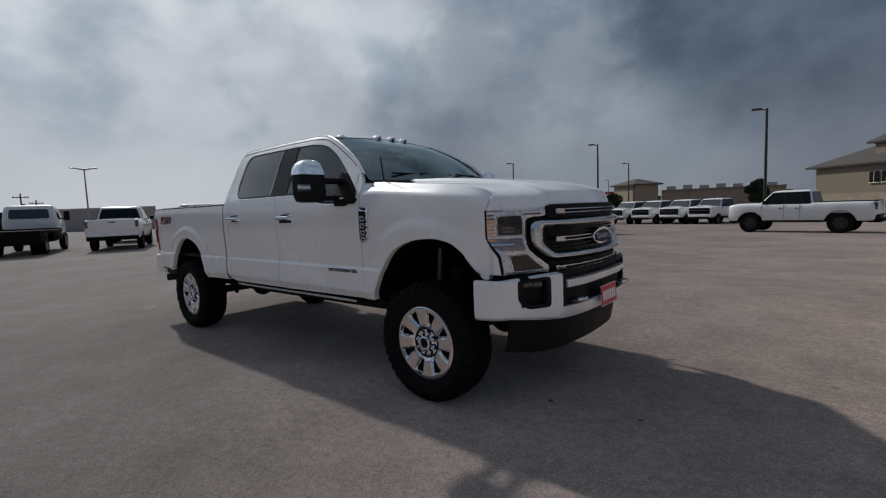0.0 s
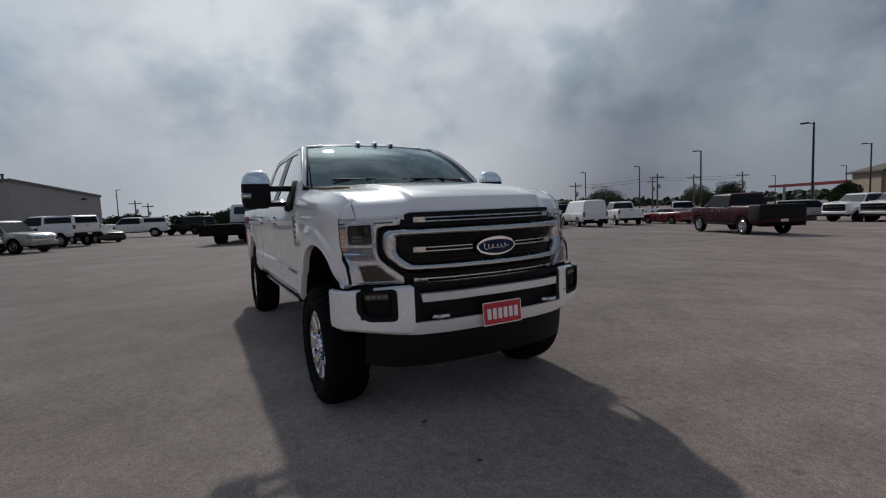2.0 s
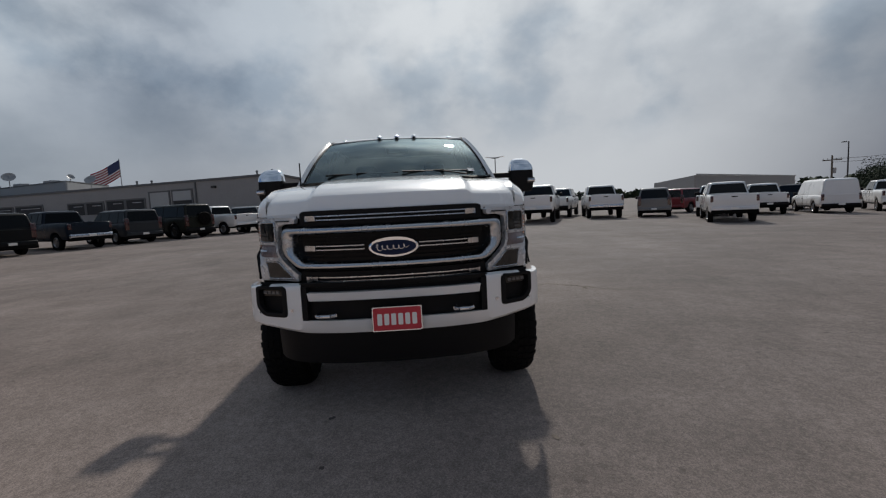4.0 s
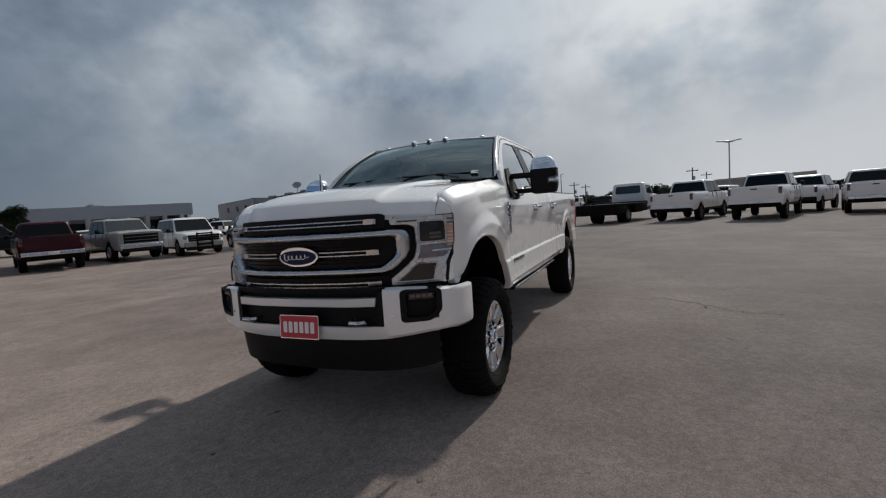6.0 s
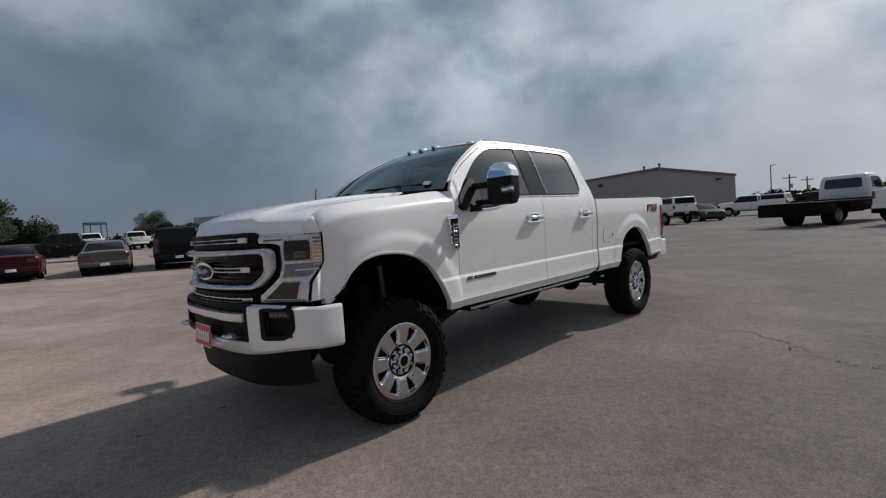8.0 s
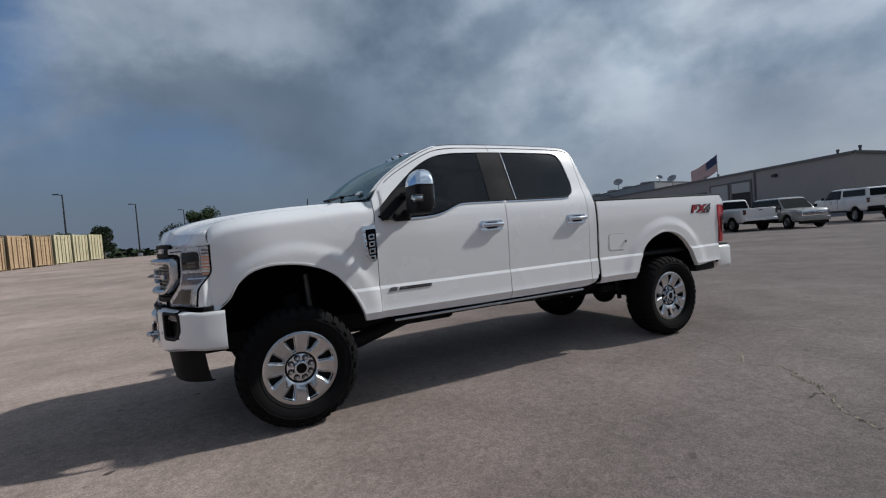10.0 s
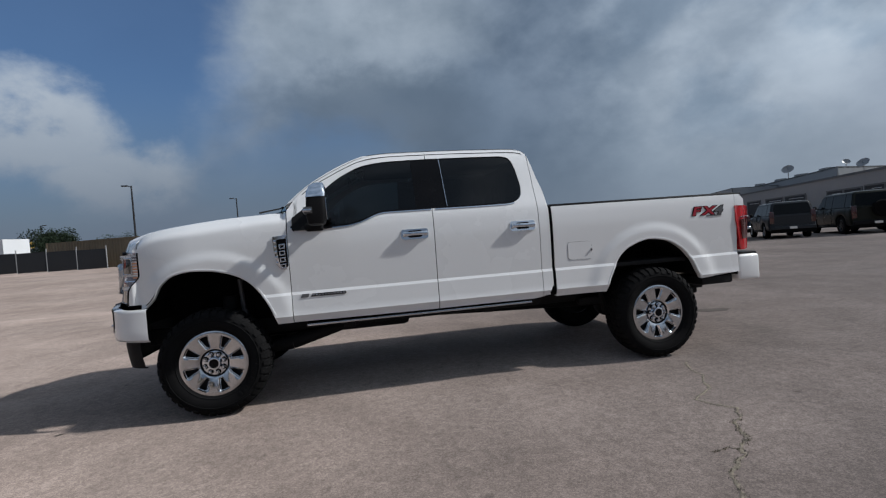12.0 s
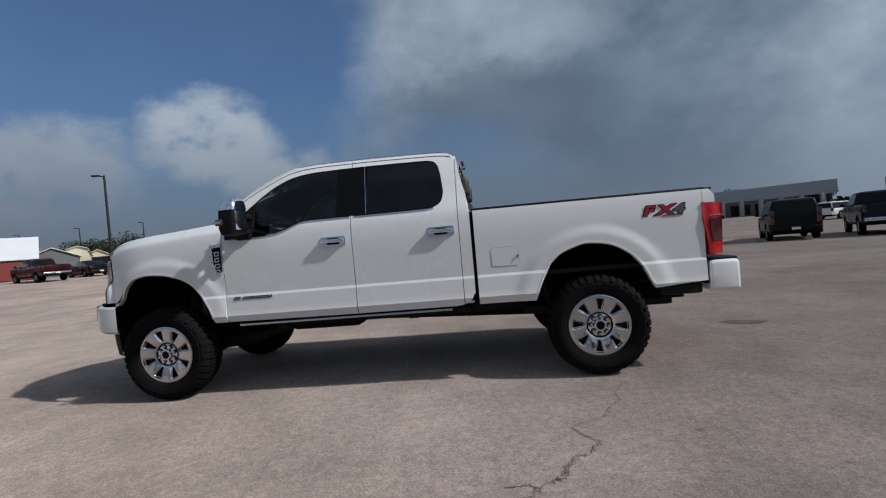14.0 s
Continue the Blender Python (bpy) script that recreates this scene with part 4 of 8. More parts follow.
def cab_top():
    roof_z = hermite([(-1.24, 2.150), (-1.34, 2.172), (-1.5, 2.190), (-1.8, 2.203), (-2.2, 2.205), (-2.6, 2.196), (-2.82, 2.178), (-2.90, 2.14), (-2.93, 2.09)])
    bm = bmesh.new()
    rows = []
    for k in range(-16, 17):
        f = k / 16
        row = []
        for x in span(-1.235, -2.93, 0.05):
            xx = x - 0.10 * f * f * smooth(-2.0, -1.235, x)
            edge = side_y(xx, RAIL(xx)) if xx > -2.9 else side_y(-2.9, RAIL(-2.9))
            zr = RAIL(max(xx, -2.93)) + 0.002
            t = 1 - abs(f) ** 3.2
            row.append((xx, edge * f, zr + (roof_z(x) - zr) * t))
        rows.append(row)
    grid(bm, rows)
    thicken(bm, (0, 0, -0.02))
    roof = part("roof", bm, WHITE, truck)
    for s in (1, -1):
        bm = bmesh.new()
        grid(bm, [[(x, s * (side_y(x, RAIL(x)) - d), RAIL(x) + 0.004 + e) for d, e in ((0.012, 0.0), (0.02, 0.006), (0.03, 0.004))] for x in span(-1.35, -2.80, 0.05)])
        part("roof_gutter", bm, BLACK_PLASTIC, roof)
    # windshield
    bm = bmesh.new()
    rows = []
    for k in range(-14, 15):
        f = k / 14
        bot = Vector((-0.44 - 0.20 * f * f, 0.880 * f, 1.690 - 0.012 * f * f))
        top = Vector((-1.225 - 0.10 * f * f, 0.708 * f, 2.143 - 0.022 * f * f))
        row = []
        for j in range(13):
            t = j / 12
            p = bot.lerp(top, t)
            bulge = 0.060 * math.sin(math.pi * t)
            row.append((p.x + bulge * 0.5, p.y, p.z + bulge * 0.9 * (1 - 0.4 * f * f)))
        rows.append(row)
    vs = grid(bm, rows)
    ws = part("windshield", bm, GLASS_FRONT, truck, "tinted windshield mirroring the sky")
    ws.visible_shadow = False
    # black band round the glass
    bm = bmesh.new()
    edge_rows = []
    for r in rows:
        a, b = Vector(r[-1]), Vector(r[-2])
        edge_rows.append([tuple(a + Vector((0, 0, 0.004))), tuple(a.lerp(b, 0.14) + Vector((0.002, 0, 0.004)))])
    grid(bm, edge_rows)
    part("windshield_band", bm, GLOSS_BLACK, ws)
    # pillars
    for s, idx in ((1, -1), (-1, 0)):
        bm = bmesh.new()
        prow = []
        for j in range(13):
            p = Vector(rows[idx][j])
            x = p.x
            xo = min(max(p.x - 0.06, -2.9), -0.6)
            zo = RAIL(xo)
            o = Vector((xo, s * side_y(xo, zo), zo))
            inn = p + Vector((0.004, -s * 0.012, 0.003))
            mid = (o + p) / 2 + Vector((0.02, s * 0.012, 0.014))
            prow.append([tuple(inn), tuple(p + Vector((0.008, s * 0.012, 0.010))), tuple(mid), tuple(o)])
        grid(bm, prow)
        part("pillar", bm, WHITE, truck)
        bm = bmesh.new()
        grid(bm, [[tuple(Vector(r[0]) + Vector((0.003, 0, 0.003))), tuple(Vector(r[0]) + Vector((0.006, s * 0.014, 0.008)))] for r in prow])
        part("pillar_seal", bm, BLACK_PLASTIC, truck)
    # cab back with its window
    bm = bmesh.new()
    grid(bm, [[(-2.985 + 0.075 * smooth(1.54, 2.1, z), f * (side_y(-2.95, z) - 0.03), z) for f in (-1, -0.5, 0, 0.5, 1)] for z in span(0.72, 2.10, 0.1)])
    thicken(bm, (0.05, 0, 0))
    back = part("cab_back", bm, WHITE, truck)
    bm = bmesh.new()
    grid(bm, [[(-2.990 + 0.075 * smooth(1.54, 2.1, z), y, z) for y in (-0.62, 0, 0.62)] for z in (1.66, 1.83, 2.0)])
    part("rear_window", bm, GLASS_DARK, back)
    bm = bmesh.new()
    box(bm, -2.93, -2.965, -0.2, 0.2, 2.105, 2.14, 0.008)
    part("brake_light", bm, DARK_RED_LENS, back)
    # five roof marker lights
    for x, y, z in ((-1.376, -0.563, 2.135), (-1.27, -0.185, 2.150), (-1.26, 0.0, 2.152), (-1.27, 0.185, 2.150), (-1.376, 0.563, 2.135)):
        bm = bmesh.new()
        bmesh.ops.create_uvsphere(bm, u_segments=14, v_segments=8, radius=1, matrix=Matrix.Translation((x - 0.01, y, z + 0.012)) @ Matrix.Diagonal((0.062, 0.030, 0.027, 1)))
        lt = part("roof_marker", bm, CHROME, roof, "small chrome marker light")
        bm = bmesh.new()
        bmesh.ops.create_uvsphere(bm, u_segments=10, v_segments=6, radius=1, matrix=Matrix.Translation((x + 0.024, y, z + 0.013)) @ Matrix.Diagonal((0.032, 0.022, 0.019, 1)))
        part("marker_lens", bm, SATIN, lt)
    # cowl, wipers, antenna, sticker
    bm = bmesh.new()
    rows2 = []
    for k in range(-14, 15):
        f = k / 14
        rows2.append([(-0.36 - 0.24 * f * f, 0.89 * f, 1.668), (-0.41 - 0.22 * f * f, 0.90 * f, 1.662), (-0.47 - 0.20 * f * f, 0.905 * f, 1.690)])
    grid(bm, rows2)
    part("cowl", bm, BLACK_PLASTIC, truck)
    for y0, y1, lift in ((0.06, 0.74, 0.0), (-0.66, 0.02, 0.0)):
        bm = bmesh.new()
        a, b = (-0.470 - 0.22 * (y0 / 0.9) ** 2, y0, 1.742), (-0.495 - 0.2 * (y1 / 0.9) ** 2, y1, 1.738)
        cyl(bm, a, b, 0.009, 0.007, 8)
        cyl(bm, (a[0] + 0.10, (y0 + y1) / 2 + 0.25, 1.688), ((a[0] + b[0]) / 2, (y0 + y1) / 2, 1.744), 0.008, 0.006, 8)
        box(bm, (a[0] + b[0]) / 2 - 0.02, (a[0] + b[0]) / 2 + 0.02, (y0 + y1) / 2 - 0.05, (y0 + y1) / 2 + 0.05, 1.732, 1.752, 0.006)
        part("wiper", bm, BLACK_PLASTIC, truck)
    bm = bmesh.new()
    cyl(bm, (-0.47, -0.87, 1.64), (-0.50, -0.875, 1.86), 0.007, 0.005, 8)
    cyl(bm, (-0.47, -0.87, 1.63), (-0.472, -0.87, 1.66), 0.016, 0.010, 10)
    part("antenna", bm, BLACK_PLASTIC, truck)
    st = [Vector(rows[c][1]).lerp(Vector(rows[c][2]), f) for c, f in ((25, -0.30), (26, -0.30), (26, 0.35), (25, 0.35))]
    bm = bmesh.new()
    cap(bm, [bm.verts.new(p + Vector((0.012, 0, 0.012))) for p in st])
    part("windshield_sticker", bm, PAPER, ws, "white paper sticker")


cab_top()


def front_end():
    # backing behind the whole nose
    bm = bmesh.new()
    grid(bm, [[tuple(on_front(y, z, -0.05)) for y in span(-0.93, 0.93, 0.06)] for z in span(0.72, 1.42, 0.1)])
    part("nose_backing", bm, WELL, truck)
    gr = part("grille", front_plate([(-0.60, 0.955), (0.60, 0.955), (0.735, 1.10), (0.745, 1.33), (0.60, 1.43), (-0.60, 1.43), (-0.745, 1.33), (-0.735, 1.10)], 0.03, -0.045, r=0.03), GLOSS_BLACK, truck, "black grille in a broad chrome frame")
    outer = [(-0.705, 1.335), (0.705, 1.335), (0.705, 1.165), (0.60, 1.066), (-0.60, 1.066), (-0.705, 1.165)]
    inner = [(-0.632, 1.288), (0.632, 1.288), (0.632, 1.178), (0.555, 1.108), (-0.555, 1.108), (-0.632, 1.178)]
    part("grille_frame", ring_plate(rounded(outer, 0.045, 3), rounded(inner, 0.028, 3), 0.060, 0.0), FRAME_CHROME, gr, "broad chrome grille surround")
    # dark surround that steps round the frame
    outer2 = [(-0.720, 1.350), (0.720, 1.350), (0.719, 1.156), (0.608, 1.050), (-0.608, 1.050), (-0.719, 1.156)]
    part("grille_gasket", ring_plate(rounded(outer2, 0.05, 3), rounded(outer, 0.045, 3), 0.012, -0.004), BLACK_PLASTIC, gr)
    top = [(-0.585, 1.345), (0.585, 1.345), (0.585, 1.425), (0.555, 1.437), (-0.555, 1.437), (-0.585, 1.425)]
    part("grille_panel", front_plate(top, 0.022, -0.006, bevel=0.004), BLACK_PLASTIC, gr)
    low = [(-0.605, 0.952), (0.605, 0.952), (0.590, 1.048), (-0.590, 1.048)]
    part("grille_panel", front_plate(low, 0.022, -0.006, bevel=0.004), BLACK_PLASTIC, gr)

    def slats(z, h, y0, y1):
        for s in (1, -1):
            for zz in (z + h / 2, z - h / 2):
                pts = [(y0, zz - 0.0036), (y1, zz - 0.0036), (y1, zz + 0.0036), (y0, zz + 0.0036)]
                part("grille_slat", front_plate(pts if s > 0 else mirror_pts(pts), 0.014, 0.016), FRAME_CHROME, gr)
            pts = [(y1 - 0.07, z - h / 2 - 0.005), (y1, z - h / 2 - 0.005), (y1, z + h / 2 + 0.005), (y1 - 0.07, z + h / 2 + 0.005)]
            part("slat_end", front_plate(pts if s > 0 else mirror_pts(pts), 0.020, 0.016, bevel=0.003), FRAME_CHROME, gr)

    slats(1.390, 0.024, 0.0, 0.535)
    slats(1.000, 0.024, 0.0, 0.545)
    slats(1.200, 0.024, 0.17, 0.545)
    # fine horizontal louvres
    for zz in (1.365, 1.415, 1.13, 1.155, 1.235, 1.26, 0.975, 1.03):
        w = 0.555 if zz < 1.14 else 0.58
        part("grille_louvre", front_plate([(-w, zz - 0.004), (w, zz - 0.004), (w, zz + 0.004), (-w, zz + 0.004)], 0.02, -0.016), GLOSS_BLACK, gr)
    # oval badge with a plain script-like stroke
    def oval(rx, rz, n=40):
        return [(0.012 + rx * math.cos(2 * math.pi * k / n), 1.192 + rz * math.sin(2 * math.pi * k / n)) for k in range(n)]

    badge = part("oval_badge", front_plate(oval(0.155, 0.063), 0.030, 0.005, bevel=0.006), CHROME, gr, "blue oval badge with a chrome rim")
    part("badge_field", front_plate(oval(0.139, 0.050), 0.034, 0.005), BLUE_OVAL, badge)
    # a plain pale squiggle on it
    wave = [(-0.095 + 0.19 * k / 60 + 0.010 * math.sin(k * 0.62 + 1.6), 1.190 + (0.013 + 0.015 * max(0, 1 - k / 14)) * math.sin(k * 0.62) + 0.010 * (k > 48) * (k - 48) / 12) for k in range(61)]
    bm = bmesh.new()
    for k, (p, q) in enumerate(zip(wave, wave[1:])):
        cyl(bm, on_front(*p, 0.040), on_front(*q, 0.040), 0.0026 + 0.0014 * abs(math.sin(k * 0.31)), n=6)
    part("badge_stroke", bm, SATIN, badge)

    # bumper
    zt = hermite([(0, 0.985), (0.6, 0.982), (0.85, 0.972), (1.005, 0.950)])
    zb = hermite([(0, 0.656), (0.55, 0.660), (0.70, 0.672), (0.85, 0.692), (0.95, 0.700), (1.005, 0.685)])
    ys = sorted({round(v, 4) for v in span(-0.585, 0.585, 0.05) + span(0.585, 0.705, 0.03) + span(0.705, 0.89, 0.02) + span(0.89, 1.003, 0.012) + [-v for v in span(0.585, 0.705, 0.03) + span(0.705, 0.89, 0.02) + span(0.89, 1.003, 0.012)]})
    bm = bmesh.new()
    rows = []
    for y in ys:
        a = abs(y)
        levels = [zb(a), 0.70 if a < 0.6 else zb(a) + 0.02, 0.745, 0.78, 0.86, 0.93, 0.955, zt(a) - 0.012, zt(a)]
        row = []
        for k, z in enumerate(sorted(levels)):
            inset = {0: 0.03, 1: 0.006, len(levels) - 1: 0.03, len(levels) - 2: 0.006}.get(k, 0.0)
            row.append(tuple(on_bumper(y, z, -inset)))
        rows.append(row)
    vs = [[bm.verts.new(p) for p in r] for r in rows]
    for i in range(len(ys) - 1):
        m = (ys[i] + ys[i + 1]) / 2
        for j in range(len(vs[0]) - 1):
            z = (rows[i][j][2] + rows[i][j + 1][2]) / 2
            if abs(m) < 0.585 and 0.735 < z:
                continue
            if 0.705 < abs(m) < 0.89 and 0.775 < z < 0.955:
                continue
            bm.faces.new((vs[i][j], vs[i + 1][j], vs[i + 1][j + 1], vs[i][j + 1]))
    bmesh.ops.delete(bm, geom=[v for v in bm.verts if not v.link_faces], context="VERTS")
    thicken(bm, (-0.028, 0, 0))
    bp = part("front_bumper", bm, WHITE, truck, "white front bumper with black insert")
    bm = bmesh.new()
    grid(bm, [[tuple(on_bumper(y, z, -0.045)) for y in span(-0.92, 0.92, 0.06)] for z in (0.72, 0.85, 0.985)])
    part("bumper_insert", bm, BLACK_PLASTIC, bp)
    part("bumper_bar", front_plate([(-0.535, 0.872), (0.535, 0.872), (0.545, 0.925), (-0.545, 0.925)], 0.045, -0.04, on_bumper, bevel=0.006), WHITE, bp)
    part("bumper_step", front_plate([(-0.60, 0.955), (0.60, 0.955), (0.60, 0.985), (-0.60, 0.985)], 0.03, -0.045, on_bumper, bevel=0.004), BLACK_PLASTIC, bp)
    for s in (1, -1):
        P = (lambda p: p) if s > 0 else mirror_pts
        # fog lamp pocket with rounded surround
        ring_o = rounded([(0.682, 0.762), (0.852, 0.766), (0.908, 0.822), (0.908, 0.965), (0.682, 0.965)], 0.03, 3)
        ring_i = rounded([(0.715, 0.790), (0.838, 0.792), (0.882, 0.838), (0.882, 0.945), (0.715, 0.945)], 0.02, 3)
        fo, fi = P(ring_o), P(ring_i)
        pocket = part("fog_pocket", ring_plate(fo, fi, 0.004, 0.0, on_bumper), BLACK_PLASTIC, bp)
        part("fog_light", front_plate(P([(0.730, 0.898), (0.872, 0.898), (0.872, 0.940), (0.730, 0.940)]), 0.022, -0.040, on_bumper, bevel=0.004), LENS_DARK, pocket)
        for k in range(4):
            part("fog_element", front_plate(P([(0.742 + 0.031 * k, 0.912), (0.766 + 0.031 * k, 0.912), (0.766 + 0.031 * k, 0.931), (0.742 + 0.031 * k, 0.931)]), 0.004, -0.017, on_bumper), BADGE_GREY, pocket)
        # tow hook
        bm = bmesh.new()
        p = on_bumper(s * 0.435, 0.782, -0.04)
        pts = [p + Vector((0.0, s * -0.05, 0)), p + Vector((0.06, s * -0.055, 0)), p + Vector((0.085, s * -0.03, 0)), p + Vector((0.085, s * 0.03, 0)), p + Vector((0.06, s * 0.055, 0)), p + Vector((0, s * 0.05, 0))]
        for a, b in zip(pts, pts[1:]):
            cyl(bm, a, b, 0.013, n=10)
        part("tow_hook", bm, SATIN, bp, "steel tow hook")
        part("bumper_rib", front_plate(P([(0.55, 0.745), (0.585, 0.745), (0.585, 0.96), (0.55, 0.96)]), 0.04, -0.045, on_bumper), BLACK_PLASTIC, bp)
        part("sensor", front_plate(P([(0.640, 0.80), (0.662, 0.80), (0.662, 0.822), (0.640, 0.822)]), 0.002, 0.0, on_bumper, r=0.008), SATIN, bp)
    # air dam
    bm = bmesh.new()
    ad = hermite([(0, 0.905), (0.4, 0.885), (0.65, 0.82), (0.78, 0.72), (0.83, 0.63)])
    rows = []
    for y in span(-0.83, 0.83, 0.04):
        x = ad(abs(y))
        bot = 0.415 + 0.015 * (abs(y) / 0.83) ** 2
        rows.append([(x - 0.01, y, 0.70), (x, y, 0.62), (x - 0.012, y, 0.52), (x - 0.03, y, bot), (x - 0.06, y, bot + 0.01)])
    grid(bm, rows)
    part("air_dam", bm, BLACK_PLASTIC, truck, "black plastic air dam")
    # dealer plate with plain blocks in place of its lettering
    mp = Matrix.Translation((1.0, 0.010, 0.732)) @ Matrix.Rotation(radians(-4), 4, "Y")

    def on_plate(u, v, out):
        return mp @ Vector((out, u, v))

    pl = part("front_plate", plate(bmesh.new(), rounded([(-0.156, -0.077), (0.156, -0.077), (0.156, 0.077), (-0.156, 0.077)], 0.012), on_plate, 0.006), SATIN, truck, "red dealer plate in a metal frame")
    part("plate_face", plate(bmesh.new(), rounded([(-0.149, -0.070), (0.149, -0.070), (0.149, 0.070), (-0.149, 0.070)], 0.010), on_plate, 0.008), PLATE_RED, pl)
    for k in range(6):
        u = -0.128 + k * 0.0435
        part("plate_block", plate(bmesh.new(), rounded([(u + 0.004, -0.038), (u + 0.034, -0.038), (u + 0.034, 0.034), (u + 0.004, 0.034)], 0.008), on_plate, 0.010), PLATE_WHITE, pl)


front_end()


def tow_mirror(s):
    root = truck

    def ring(z, x0, x1, y0, y1):
        pts = rounded([(x0, y0), (x1, y0), (x1, y1), (x0, y1)], 0.035, 4)
        return [(px, s * py, z) for px, py in pts]

    bm = bmesh.new()
    rows = [ring(1.512, -0.955, -0.875, 1.178, 1.345), ring(1.522, -0.985, -0.860, 1.156, 1.370), ring(1.58, -1.005, -0.850, 1.146, 1.382), ring(1.69, -1.005, -0.855, 1.146, 1.382), ring(1.738, -1.005, -0.859, 1.146, 1.380)]
    vs = grid(bm, rows, closed=True)
    cap(bm, vs[0][::-1])
    body = part("tow_mirror", bm, BLACK_PLASTIC, root, "large tow mirror with a chrome cap")
    bm = bmesh.new()
    rows = [ring(1.730, -1.008, -0.855, 1.143, 1.384), ring(1.775, -1.008, -0.864, 1.148, 1.376), ring(1.818, -1.004, -0.882, 1.160, 1.350), ring(1.842, -0.995, -0.907, 1.178, 1.318), ring(1.850, -0.985, -0.922, 1.198, 1.296)]
    vs = grid(bm, rows, closed=True)
    cap(bm, vs[-1])
    part("mirror_cap", bm, CHROME, body, "chrome mirror cap")
    bm = bmesh.new()
    box(bm, -0.835, -0.905, s * 1.308, s * 1.390, 1.597, 1.654, 0.010)
    part("mirror_signal", bm, LENS_GREY, body)
    bm = bmesh.new()
    box(bm, -0.83, -0.895, s * 1.318, s * 1.393, 1.612, 1.639, 0.006)
    part("signal_strip", bm, SATIN, body)
    bm = bmesh.new()
    box(bm, -1.0065, -1.0095, s * 1.165, s * 1.360, 1.555, 1.72, 0.001)
    part("mirror_glass", bm, CHROME, body)
    for z0, z1 in ((1.662, 1.712), (1.525, 1.568)):
        bm = bmesh.new()
        box(bm, -0.885, -0.955, s * 0.955, s * 1.168, z0, z1, 0.014, 3)
        part("mirror_arm", bm, BLACK_PLASTIC, body)
    bm = bmesh.new()
    pts = [(-0.695, 1.49), (-0.93, 1.49), (-0.96, 1.56), (-0.955, 1.77), (-0.90, 1.765), (-0.70, 1.60)]
    part("mirror_base", plate(bm, rounded(pts, 0.02), lambda u, v, o: Vector((u, s * (side_y(u, v) - 0.01 + o), v)), 0.035, bevel=0.008), BLACK_PLASTIC, body)
    bm = bmesh.new()
    box(bm, -0.80, -0.95, s * 0.965, s * 1.03, 1.475, 1.545, 0.02, 3)
    part("mirror_foot", bm, BLACK_PLASTIC, body)


tow_mirror(1)
tow_mirror(-1)

# wheels
TYRE_R = 0.448


def lug(bm, prof, half, angle, skew=0.0):
    """A tread block: a four-cornered (radius, y) section, its half width along the rim, turned to an angle."""
    vs = []
    for side in (-1, 1):
        for r, y in prof:
            a = angle + (side * half + skew * y) / 0.44
            vs.append(bm.verts.new((r * math.cos(a), y, r * math.sin(a))))
    n = len(prof)
    for k in range(n):
        bm.faces.new((vs[k], vs[(k + 1) % n], vs[n + (k + 1) % n], vs[n + k]))
    bm.faces.new(vs[:n][::-1])
    bm.faces.new(vs[n:])


def tyre_mesh():
    bm = bmesh.new()
    prof = [(0.262, -0.112), (0.276, -0.128), (0.300, -0.146), (0.340, -0.156), (0.375, -0.154), (0.402, -0.143), (0.420, -0.124), (0.430, -0.09), (0.433, 0.0), (0.430, 0.09), (0.420, 0.124), (0.402, 0.143), (0.375, 0.154), (0.340, 0.156), (0.300, 0.146), (0.276, 0.128), (0.262, 0.112)]
    lathe(bm, prof, 80)
    n = 40
    step = 2 * math.pi / n
    for k in range(n):
        a = k * step
        for sy in (1, -1):
            da = 0.5 * step if sy > 0 else 0.0
            # centre blocks, zigzag, and shoulder blocks that wrap down the sidewall
            lug(bm, [(0.428, sy * 0.004), (0.4475, sy * 0.004), (0.4465, sy * 0.044), (0.428, sy * 0.046)], 0.024, a + da, sy * 0.25)
            lug(bm, [(0.426, sy * 0.052), (0.4455, sy * 0.052), (0.4425, sy * 0.086), (0.424, sy * 0.088)], 0.022, a + da + 0.35 * step, -sy * 0.2)
            long = 0.382 if k % 2 else 0.398
            lug(bm, [(0.414, sy * 0.092), (0.441, sy * 0.092), (0.432, sy * 0.122), (0.418, sy * 0.141), (long, sy * 0.157), (long, sy * 0.140)], 0.025 if k % 2 else 0.021, a + da)
    # raised sidewall rings
    for r, y in ((0.288, 0.1395), (0.362, 0.1565)):
        for sy in (1, -1):
            lathe(bm, [(r - 0.004, sy * (y - 0.006)), (r - 0.002, sy * (y + 0.003)), (r + 0.002, sy * (y + 0.003)), (r + 0.004, sy * (y - 0.006))], 80)
    # raised blank blocks where the sidewall's lettering runs
    for sy in (1, -1):
        for start in (0.35, 3.45):
            for k in range(9):
                a = start + k * 0.115
                lug(bm, [(0.312, sy * 0.148), (0.345, sy * 0.153), (0.345, sy * 0.1585), (0.312, sy * 0.1525)], 0.012 + 0.003 * (k % 2), a)
    return finish(bm, "tyre", RUBBER, 30)


FACE_Y = hermite([(0.106, 0.096), (0.118, 0.103), (0.14, 0.112), (0.18, 0.119), (0.22, 0.124), (0.245, 0.126), (0.262, 0.125), (0.274, 0.121), (0.281, 0.113), (0.283, 0.104)])
WINDOW_IN, WINDOW_OUT = 0.128, 0.243


def window_half(r):
    """Half the angle of the opening between two spokes, with rounded ends."""
    base = 0.128 + 0.055 * (r - WINDOW_IN) / (WINDOW_OUT - WINDOW_IN)
    end = min(r - WINDOW_IN, WINDOW_OUT - r)
    return base * (1 - 0.28 * max(0, 1 - end / 0.014) ** 2)


